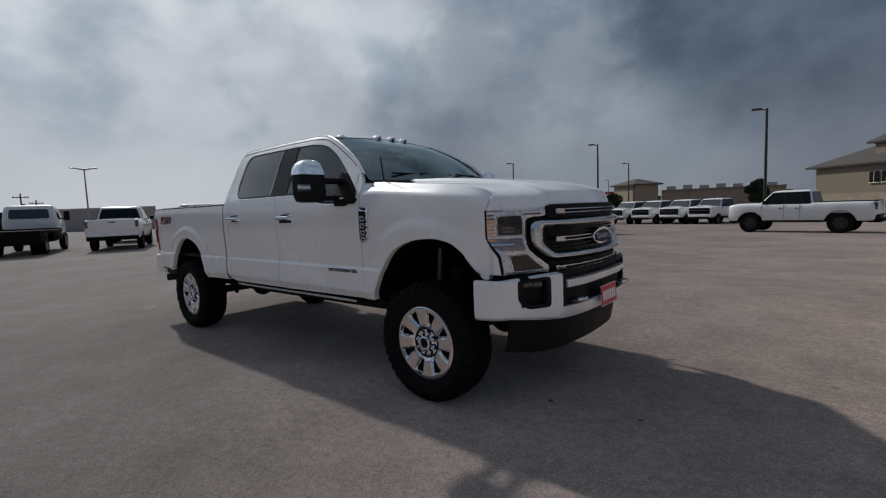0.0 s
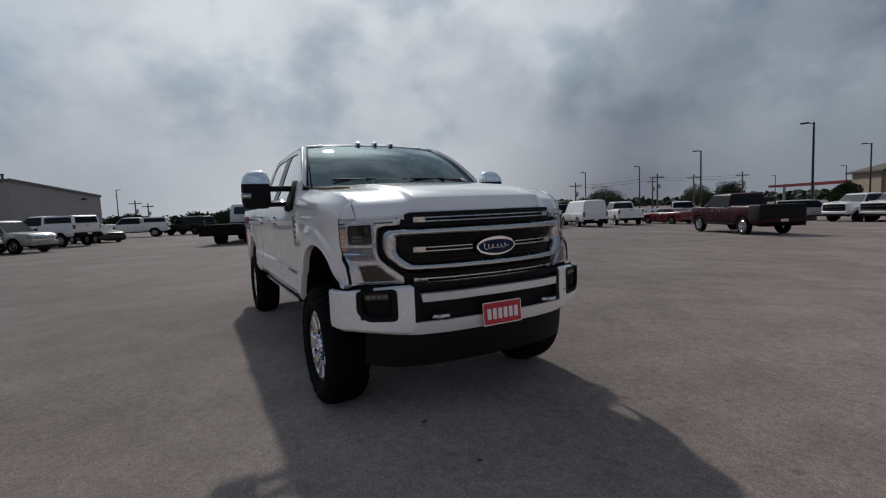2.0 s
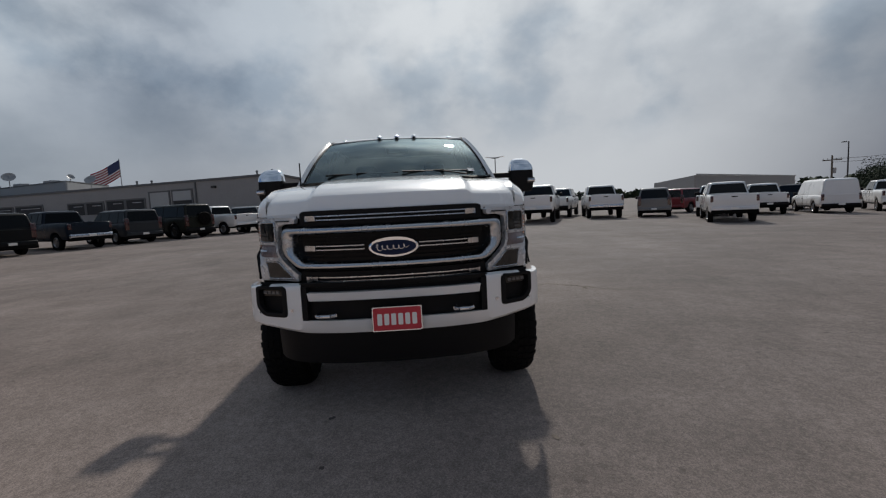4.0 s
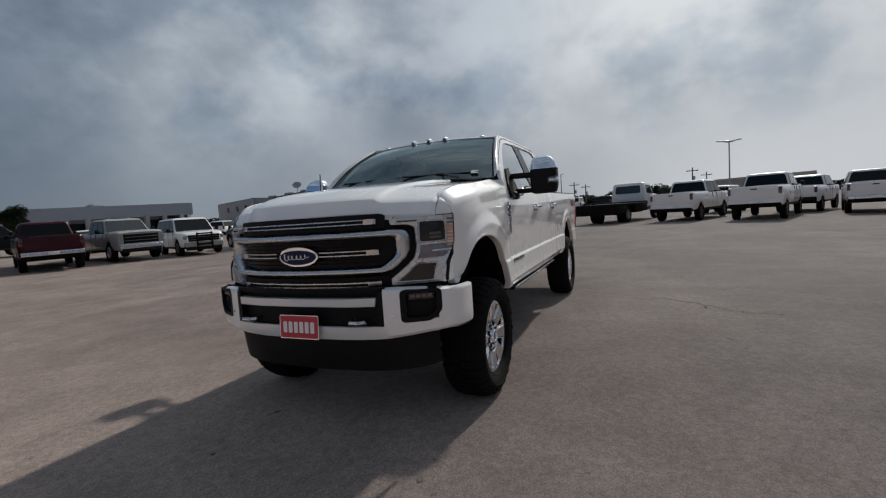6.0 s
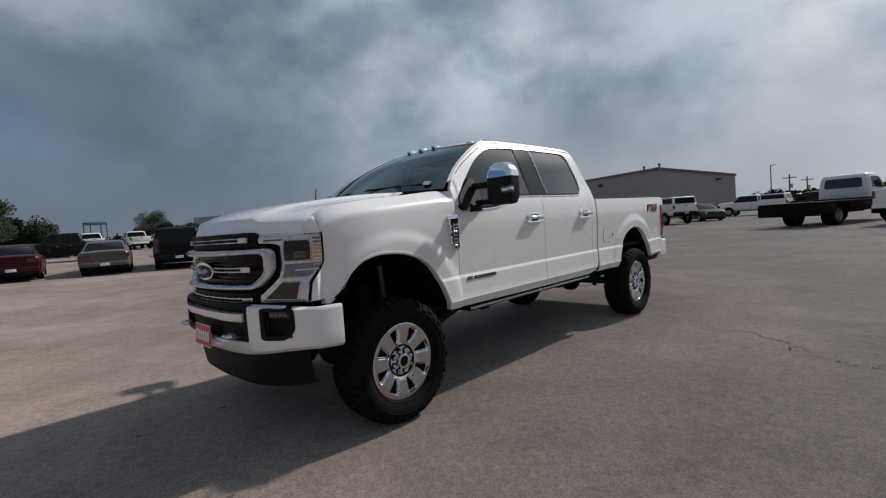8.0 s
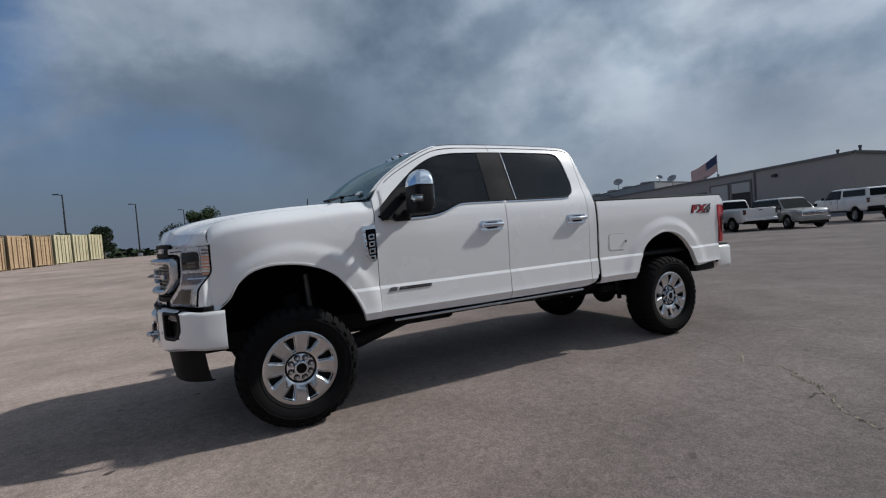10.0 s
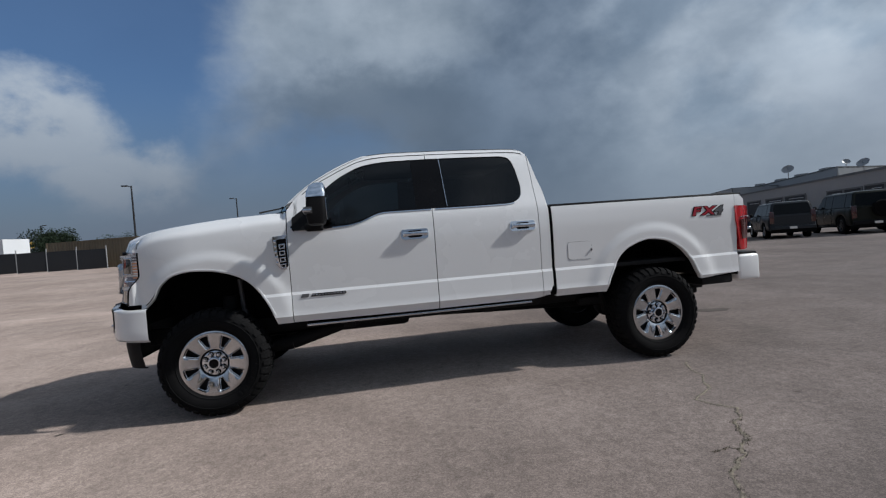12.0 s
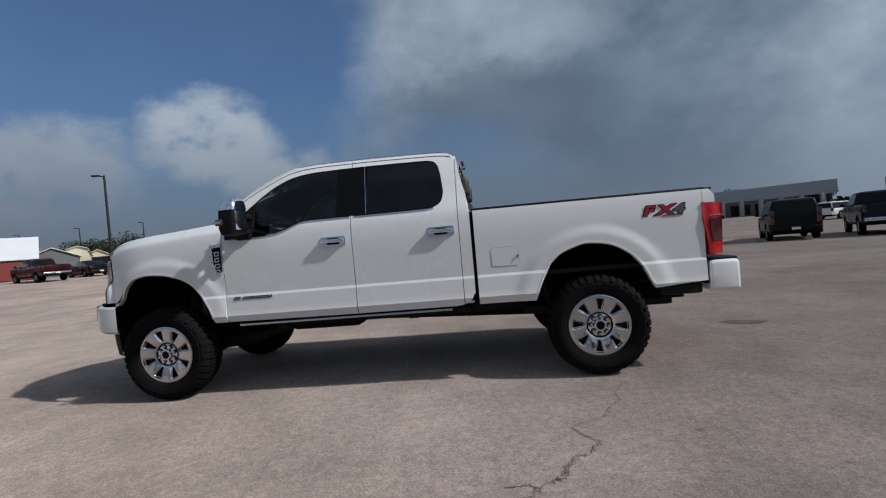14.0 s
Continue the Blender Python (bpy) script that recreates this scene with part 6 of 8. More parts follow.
        box(bm, mx - 0.03, mx + 0.03, s * (hw - 0.10), s * (hw + 0.06), zb + 0.04, zb + 0.08, 0.01)
        part("door_mirror", bm, BLACK_PLASTIC, root)
        for xa in (0, wb):
            small_wheel(root, xa, s * (hw - 0.13), s, r, rim_mat)
        # lamps
        tz0, tz1, tw = spec["tail"]
        bm = bmesh.new()
        box(bm, xr - 0.006, xr + 0.16, s * (hw - 0.09 - tw), s * (hw - 0.045), tz0, tz1, 0.03, 3)
        part("taillight", bm, tail_mat or TAIL_LENS, root)
        hz0, hz1, hwid = spec["head"]
        bm = bmesh.new()
        box(bm, xf - 0.34, xf - 0.02, s * (hw - 0.20 - hwid), s * (hw - 0.115), hz0, hz1, 0.03, 3)
        part("headlight", bm, spec.get("lens", HEAD_LENS), root)

    def on_end(x0, x1, sign):
        return lambda u, v, o: Vector((lerp(x0, x1, (v - zb) / (zr - zb)) + sign * o, u, v))

    wlo, whi = lerp(hb, hr, tl) - 0.08, lerp(hb, hr, th) - 0.07
    pts = rounded([(-wlo, zlo), (wlo, zlo), (whi, zhi + 0.02), (-whi, zhi + 0.02)], 0.06, 3)
    part("windshield", plate(bmesh.new(), pts, on_end(xb1, xt1, 1), 0.008), spec.get("front_pane", pane), cabin)
    rz0 = spec.get("rear_glass", zlo)
    wlo2 = lerp(hb, hr, (rz0 - zb) / (zr - zb)) - 0.10
    pts = rounded([(-wlo2, rz0), (wlo2, rz0), (whi - 0.03, zhi), (-whi + 0.03, zhi)], 0.08, 3)
    part("rear_window", plate(bmesh.new(), pts, on_end(xb0, xt0, -1), 0.008), spec.get("rear_pane", pane), cabin)
    # bumpers, grille, plate
    bz = spec["bump"]
    tall = spec.get("face", 0.12)
    for x0, x1, nm in ((xr - 0.09, xr + 0.10, "rear_bumper"), (xf - 0.26, xf + 0.05, "front_bumper")):
        bm = bmesh.new()
        wv = hw - 0.06 if nm == "rear_bumper" else hw - 0.13
        box(bm, x0, x1, -wv, wv, bz[0], bz[1], 0.055, 4)
        part(nm, bm, bumper, root)
    gz0, gz1 = spec["head"][0] - tall, spec["head"][1] + spec.get("grille_up", 0.02)
    gw = hw - spec.get("grille_in", 0.30)
    bm = bmesh.new()
    box(bm, xf - 0.08, xf + 0.012, -gw, gw, gz0, gz1, 0.03, 3)
    front_grille = part("grille", bm, grille or GLOSS_BLACK, root)
    for zz in (0.30, 0.68):
        bm = bmesh.new()
        z = lerp(gz0, gz1, zz)
        box(bm, xf - 0.02, xf + 0.022, -gw + 0.04, gw - 0.04, z - 0.014, z + 0.014, 0.006)
        part("grille_bar", bm, spec.get("bar", BADGE_GREY), front_grille)
    bm = bmesh.new()
    box(bm, xf - 0.24, xf + 0.02, -hw + 0.22, hw - 0.22, bz[0] - 0.16, bz[0] + 0.03, 0.04, 3)
    part("front_valance", bm, BLACK_PLASTIC, root)
    bm = bmesh.new()
    box(bm, xr - 0.112, xr - 0.095, -0.16, 0.16, bz[0] + 0.075, bz[0] + 0.19, 0.004)
    part("rear_plate", bm, PAPER, root)
    bm = bmesh.new()
    box(bm, xr - 0.107, xr + 0.3, -hw + 0.07, hw - 0.07, bz[0] - 0.12, bz[0] + 0.07, 0.03)
    part("valance", bm, WELL, root)
    if spec.get("scoop"):
        bm = bmesh.new()
        m = Matrix.Translation((wb + 0.42, 0, top(wb + 0.4) + 0.055)) @ Matrix.Rotation(radians(3), 4, "Y")
        box(bm, -0.48, 0.40, -0.40, 0.40, -0.05, 0.035, 0.035, 3, m)
        bulge = part("hood_scoop", bm, body, root)
        bm = bmesh.new()
        box(bm, 0.385, 0.408, -0.30, 0.30, -0.015, 0.020, 0.006, 2, m)
        part("scoop_slot", bm, WELL, bulge)
    if spare:
        bm = bmesh.new()
        m = Matrix.Translation((xr - 0.02, -0.18, zb - 0.12)) @ Matrix.Rotation(radians(90), 4, "Z")
        lathe(bm, [(0.02, 0.24), (0.20, 0.25), (0.24, 0.22), (0.37, 0.23), (0.41, 0.19), (0.41, 0.06), (0.37, 0.0), (0.02, 0.0)], 28)
        bmesh.ops.transform(bm, matrix=m, verts=bm.verts)
        part("spare_wheel", bm, WELL, root, "black spare wheel on the tailgate")
    if push:
        bm = bmesh.new()
        for y in (-0.34, 0.34):
            box(bm, xf + 0.07, xf + 0.13, y - 0.04, y + 0.04, 0.42, 1.12, 0.015)
        for z in (0.55, 0.80, 1.06):
            box(bm, xf + 0.08, xf + 0.12, -0.36, 0.36, z - 0.035, z + 0.035, 0.012)
        box(bm, xf - 0.05, xf + 0.09, -0.30, 0.30, 0.48, 0.54, 0.01)
        part("push_bar", bm, BLACK_PLASTIC, root, "black steel push bar")
    if guard:
        bm = bmesh.new()
        box(bm, xr - 0.03, xr + 0.75, -hw - 0.01, hw + 0.01, bz[0] + 0.06, top(xr + 0.3) + 0.05, 0.06, 3)
        part("tail_cover", bm, guard, root, "black cover over the bed's rear")
    if bed:
        bm = bmesh.new()
        box(bm, xr - 0.008, xr + 0.02, -hw + 0.20, hw - 0.20, bz[1] + 0.08, top(xr + 0.1) - 0.05, 0.02)
        part("tailgate", bm, body, root)
        bm = bmesh.new()
        box(bm, xr - 0.014, xr, -0.12, 0.12, top(xr + 0.1) - 0.14, top(xr + 0.1) - 0.09, 0.008)
        part("tailgate_handle", bm, BLACK_PLASTIC, root)
        if cover:
            bm = bmesh.new()
            box(bm, bed[0] + 0.02, bed[1] - 0.02, -hw + 0.1, hw - 0.1, top(bed[0] + 0.3) - 0.02, top(bed[0] + 0.3) + 0.035, 0.015)
            part("bed_cover", bm, cover, root)
        if topper:
            tz = top(bed[0] + 0.3)
            bm = bmesh.new()
            rws = []
            for t, ins in ((0, 0), (0.5, 0.03), (0.9, 0.07), (1, 0.13)):
                rws.append([(px, py, lerp(tz, zr - 0.03, t)) for px, py in rounded([(bed[0] + 0.0 + ins * 1.4, -hw + 0.06 + ins), (bed[1] - 0.01, -hw + 0.06 + ins), (bed[1] - 0.01, hw - 0.06 - ins), (bed[0] + ins * 1.4, hw - 0.06 - ins)], 0.08, 3)])
            vv = grid(bm, rws, closed=True)
            cap(bm, vv[-1])
            tp = part("camper_shell", bm, topper, root)
            for s in (1, -1):
                pts = rounded([(bed[0] + 0.15, tz + 0.08), (bed[1] - 0.12, tz + 0.08), (bed[1] - 0.12, zr - 0.14), (bed[0] + 0.22, zr - 0.14)], 0.05, 3)
                part("shell_window", plate(bmesh.new(), pts, lambda u, v, o, s=s: Vector((u, s * (hw - 0.06 - 0.06 * (v - tz) / (zr - tz) + o), v)), 0.010), pane, tp)
            pts = rounded([(-hw + 0.22, tz + 0.06), (hw - 0.22, tz + 0.06), (hw - 0.26, zr - 0.13), (-hw + 0.26, zr - 0.13)], 0.05, 3)
            part("shell_window", plate(bmesh.new(), pts, lambda u, v, o: Vector((bed[0] + 0.11 * (v - tz) / (zr - tz) - o - 0.01, u, v)), 0.010), pane, tp)
    return root


def pickup_spec(wb=3.75, lift=0.0, hw=1.02, cab=1.0, r=0.41):
    """A full-size crew-cab pickup."""
    z = lift
    back = wb - 2.62 * cab
    return dict(wb=wb, fo=0.98, ro=1.22, hw=hw, zl=0.48 + z, r=r,
                top=[(-1.3, 1.31 + z), (back, 1.31 + z), (back + 0.2, 1.26 + z), (wb - 0.45, 1.29 + z), (wb + 0.2, 1.305 + z), (wb + 0.75, 1.285 + z), (wb + 0.98, 1.25 + z)],
                cab=(back + 0.02, back + 0.16, wb - 0.95, wb - 0.36, 1.25 + z, 1.92 + z, hw - 0.24), posts=[wb - 1.42, wb - 2.05], bed=(-1.17, back - 0.06),
                tail=(0.95 + z, 1.25 + z, 0.09), head=(1.00 + z, 1.15 + z, 0.20), bump=(0.52 + z, 0.74 + z), face=0.24, blunt=0.42, front_pane=SKY_PANE)


def suv_spec(wb=3.0, L=1.0, hw=1.02, zr=1.90, zb=1.17, r=0.40):
    return dict(wb=wb, fo=0.95, ro=1.18, hw=hw, zl=0.42, r=r,
                top=[(-1.25, zb), (wb - 0.6, zb + 0.01), (wb - 0.3, zb + 0.0), (wb + 0.3, zb - 0.03), (wb + 0.75, zb - 0.08), (wb + 0.98, zb - 0.18)],
                cab=(-1.16, -0.98, wb - 1.15, wb - 0.38, zb, zr, hw - 0.22), posts=[wb - 1.45, wb - 2.35, -0.35],
                tail=(0.78, 1.42 if zr > 1.8 else 1.15, 0.16), head=(0.80, 0.98, 0.28), bump=(0.42, 0.66), rear_glass=zb + 0.08)


def sedan_spec(wb=2.85, hw=0.92, zr=1.46, fast=0.0):
    return dict(wb=wb, fo=0.98, ro=1.08, hw=hw, zl=0.28, r=0.33,
                top=[(-1.1, 0.98), (-0.6, 1.01), (0.2, 0.97), (wb - 0.6, 0.95), (wb, 0.90), (wb + 0.6, 0.80), (wb + 0.98, 0.66)],
                cab=(-0.62, 0.28, wb - 1.35, wb - 0.42, 0.94, zr, hw - 0.26), posts=[wb - 1.62, 0.45],
                tail=(0.72, 0.88, 0.36), head=(0.60, 0.74, 0.34), bump=(0.32, 0.56))


FLEET = "vehicles parked about the lot"
# across the lot, by the road
ROW_NOSES = ((-5.5, 37.6), (-7.85, 38.2), (-10.3, 38.7), (-12.65, 39.1))
vehicle("white_pickup", "white lifted mid-size crew pickup with a black bed cover", "pickup truck", FLEET, (2.9, 24.4), 168, P_WHITE, pickup_spec(3.5, 0.09, 0.96, 0.98, 0.46), BLACK_RIM, cover=BLACK_PLASTIC, bumper=BLACK_PLASTIC)
for x, y in ROW_NOSES:
    vehicle("white_pickup", "new white heavy-duty pickup with a black grille in a row", "pickup truck", "row of new white pickups", (x + 4.88 * math.cos(radians(72)), y + 4.88 * math.sin(radians(72))), 252, P_WHITE, dict(pickup_spec(3.9, 0.16), face=0.40, head=(1.16, 1.32, 0.22), lens=GLOSS_BLACK, grille_in=0.20, grille_up=0.05, bump=(0.66, 0.86), scoop=True), BLACK_RIM)
vehicle("maroon_pickup", "dark maroon pickup with chrome wheels and a black bed cover", "pickup truck", FLEET, (-8.3, 21.4), 152, P_MAROON, pickup_spec(3.6, 0.02), SATIN, cover=BLACK_PLASTIC, guard=BLACK_PLASTIC)
vehicle("grey_suv", "steel grey sport utility vehicle seen from behind", "suv", FLEET, (-26.3, 16.1), 152, P_STEEL, suv_spec())
vehicle("white_pickup", "white crew-cab work pickup, tailgate towards the lot", "pickup truck", FLEET, (-17.9, 15.5), 152, P_WHITE, pickup_spec(3.75, 0.05), DULL)
vehicle("white_pickup", "white pickup with a black rear bumper", "pickup truck", FLEET, (-24.6, 22.6), 150, P_WHITE, pickup_spec(3.75, 0.05), DULL, bumper=BLACK_PLASTIC)
vehicle("white_pickup", "white pickup parked nose out behind the others", "pickup truck", FLEET, (-24.2, 18.9), 146, P_WHITE, pickup_spec(3.75, 0.05), DULL)
van_spec = dict(wb=3.45, fo=0.85, ro=1.35, hw=1.0, zl=0.45, r=0.38, top=[(-1.4, 1.15), (2.6, 1.15), (3.3, 1.12), (3.8, 1.02), (4.3, 0.9)], cab=(-1.33, -1.22, 2.35, 3.15, 1.1, 2.08, 0.80), posts=[1.75, -1.0], tail=(0.8, 1.2, 0.1), head=(0.7, 0.9, 0.25), bump=(0.45, 0.62), rear_glass=1.98, rear_pane=P_WHITE)
van_spec["posts"] = [1.75]
vehicle("cargo_van", "plain white cargo van with closed rear doors", "van", FLEET, (-23.3, 25.8), 155, P_WHITE, van_spec, DULL, bumper=BLACK_PLASTIC, pane=P_WHITE)
vehicle("white_pickup", "white extended-cab pickup with grey wheels", "pickup truck", FLEET, (-23.1, 29.9), 145, P_WHITE, pickup_spec(3.75, 0.03), DULL)
vehicle("sports_car", "low bright red sports coupe", "car", FLEET, (-20.7, 33.4), 167, P_BRIGHT, sedan_spec(2.8, 0.95, 1.3), DULL)
vehicle("red_suv", "red vehicle half hidden behind white pickups", "suv", FLEET, (-32.1, 21.2), 120, P_BRIGHT, suv_spec())
vehicle("dark_pickup", "dark pickup behind the white van", "pickup truck", FLEET, (-30.3, 28.8), 130, P_NAVY, pickup_spec())
vehicle("silver_sedan", "pale silver hatchback in the row behind the red coupe", "car", FLEET, (-22.5, 40.0), 30, P_SILVER, sedan_spec())
vehicle("silver_suv", "pale silver crossover in the row behind the maroon pickup", "suv", FLEET, (-17.0, 42.5), 30, P_SILVER, suv_spec(2.8, 1, 0.95, 1.7, 1.05, 0.36))
vehicle("white_pickup", "white pickup behind the red coupe", "pickup truck", FLEET, (-27.0, 39.0), 40, P_WHITE, pickup_spec())
vehicle("white_pickup", "white crew-cab pickup parked near the maroon one", "pickup truck", FLEET, (-5.2, 43.0), 185, P_WHITE, pickup_spec())

# behind the truck's tail
vehicle("white_pickup", "white pickup with black mirrors and tinted glass", "pickup truck", FLEET, (-25.5, 4.05), 157, P_WHITE, pickup_spec(3.75, 0.08), BLACK_RIM, size=1.1)
vehicle("white_pickup", "white heavy-duty pickup with tall off-road tyres", "pickup truck", FLEET, (-23.9, 7.45), 159, P_WHITE, pickup_spec(4.0, 0.16, 1.03, 1.0, 0.43), BLACK_RIM, size=1.1)
vehicle("white_pickup", "white double-cab pickup with black bumper", "pickup truck", FLEET, (-31.0, 10.9), 154, P_WHITE, pickup_spec(3.75, 0.08), BLACK_RIM, bumper=BLACK_PLASTIC, size=1.1)
vehicle("white_pickup", "white pickup with chrome rear bumper", "pickup truck", FLEET, (-26.9, 12.9), 164, P_WHITE, pickup_spec(3.9, 0.12), BLACK_RIM, bumper=SATIN, size=1.1)
vehicle("white_suv", "white sport utility vehicle behind the pickups", "suv", FLEET, (-34.5, 7.2), 160, P_WHITE, suv_spec())
vehicle("white_pickup", "white crew-cab pickup by the workshop", "pickup truck", FLEET, (-29.07, -12.4), 242, P_WHITE, pickup_spec(3.75, 0.05), DULL)
vehicle("silver_suv", "silver older sport utility vehicle facing the lot", "suv", FLEET, (-32.0, -12.4), 56, P_SILVER, suv_spec(2.87, 1, 0.95, 1.86, 1.14, 0.39), DULL, grille=CHROME)
vehicle("white_pickup", "tall white pickup with a white camper shell", "pickup truck", FLEET, (-36.5, -9.1), 230, P_WHITE, pickup_spec(3.75, 0.22, 1.02, 0.9, 0.45), DULL, topper=P_WHITE, bumper=BLACK_PLASTIC)
vehicle("dark_sedan", "small dark grey sedan", "car", FLEET, (-42.6, -9.6), 40, P_GREY, sedan_spec())
vehicle("white_pickup", "white extended-cab pickup with a camper shell", "pickup truck", FLEET, (-51.5, -5.2), 264, P_WHITE, pickup_spec(3.65, 0.05), DULL, topper=P_WHITE)
vehicle("dark_suv", "boxy dark sport utility vehicle", "suv", FLEET, (-50.5, -1.2), 230, P_OLIVE, suv_spec(2.9, 1, 0.95, 1.85, 1.15, 0.42), BLACK_RIM)
vehicle("dark_pickup", "dark blue pickup with a chrome rear bumper", "pickup truck", FLEET, (-20.8, -17.1), 241, P_NAVY, pickup_spec(3.75, 0.05), DULL, bumper=SATIN)
vehicle("grey_suv", "dark grey sport utility vehicle with tall taillights", "suv", FLEET, (-23.7, -16.05), 237, P_GREY, suv_spec(), DULL)
vehicle("dark_suv", "large dark olive off-road wagon on tall tyres", "suv", FLEET, (-26.6, -14.33), 240, P_OLIVE, suv_spec(3.4, 1, 1.03, 2.12, 1.32, 0.46), BLACK_RIM, bumper=BLACK_PLASTIC, spare=True)
vehicle("black_suv", "black sport utility vehicle parked nose in", "suv", FLEET, (-17.6, -18.4), 246, P_BLACK, suv_spec(), DULL)

# the row along the upper side of the lot
ROW = "row along the upper side of the lot"
vehicle("white_suv", "white and silver sport utility vehicle with a black push bar", "suv", ROW, (-14.6, -21.5), 67, P_WHITE, suv_spec(), BLACK_RIM, grille=GLOSS_BLACK, bumper=P_SILVER, push=True)
vehicle("silver_pickup", "silver crew-cab pickup facing the lot with a black grille", "pickup truck", ROW, (-11.6, -23.3), 77, P_SILVER, pickup_spec(3.65, 0.02), DULL, bumper=SATIN)
vehicle("red_pickup", "dark red pickup with a chrome rear bumper", "pickup truck", ROW, (-7.5, -19.8), 248, P_RED, pickup_spec(3.65, 0.06), DULL, bumper=SATIN, cover=BLACK_PLASTIC)
vehicle("black_suv", "black sport utility vehicle, tail to the lot", "suv", ROW, (-4.6, -21.0), 255, P_BLACK, suv_spec(), DULL)
vehicle("grey_sedan", "grey four-door sedan, tail to the lot", "car", ROW, (-1.8, -21.4), 258, P_TAN, sedan_spec(), DULL)
vehicle("red_sedan", "dark red four-door sedan, tail to the lot", "car", ROW, (1.2, -22.0), 264, P_RED, sedan_spec(), DULL)
vehicle("white_car", "white sedan behind the red pickup", "car", FLEET, (-14.3, -30.0), 200, P_WHITE, sedan_spec())
vehicle("black_pickup", "black pickup parked across behind the row", "pickup truck", FLEET, (-9.0, -34.0), 175, P_BLACK, pickup_spec())
vehicle("black_pickup", "black pickup parked across behind the row", "pickup truck", FLEET, (-4.0, -36.0), 355, P_BLACK, pickup_spec())
vehicle("black_suv", "black sport utility vehicle in the far row", "suv", FLEET, (-2.5, -44.5), 268, P_BLACK, suv_spec())
vehicle("white_pickup", "white pickup in the far row", "pickup truck", FLEET, (-6.1, -55.0), 268, P_WHITE, pickup_spec())
vehicle("white_pickup", "white pickup at the end of the far row", "pickup truck", FLEET, (-9.5, -52.2), 268, P_WHITE, pickup_spec())
vehicle("grey_sedan", "grey sedan in the far row", "car", FLEET, (-12.8, -58.0), 268, P_TAN, sedan_spec())
vehicle("white_car", "white crossover between the showroom and the workshop", "car", FLEET, (-37.0, -44.0), 205, P_WHITE, suv_spec(2.85, 1, 0.95, 1.72, 1.05, 0.38))
vehicle("red_pickup", "dark red crew-cab pickup with a chrome bumper", "pickup truck", FLEET, (32.8, -29.6), 338, P_RED, pickup_spec(3.7, 0.04), DULL, bumper=SATIN)
vehicle("white_suv", "white crossover with tinted glass", "suv", FLEET, (27.2, -34.0), 330, P_WHITE, suv_spec(2.85, 1, 0.95, 1.70, 1.02, 0.38), DULL, bumper=BLACK_PLASTIC)
vehicle("dark_sedan", "black sedan near the sheds", "car", FLEET, (32.6, -33.8), 335, P_BLACK, sedan_spec())


DECK_BLACK = mat("worn_black_deck", (0.007, 0.007, 0.008), 0.9, var=0.4, scale=3, fine=40, bump=0.3, spec=0.08)


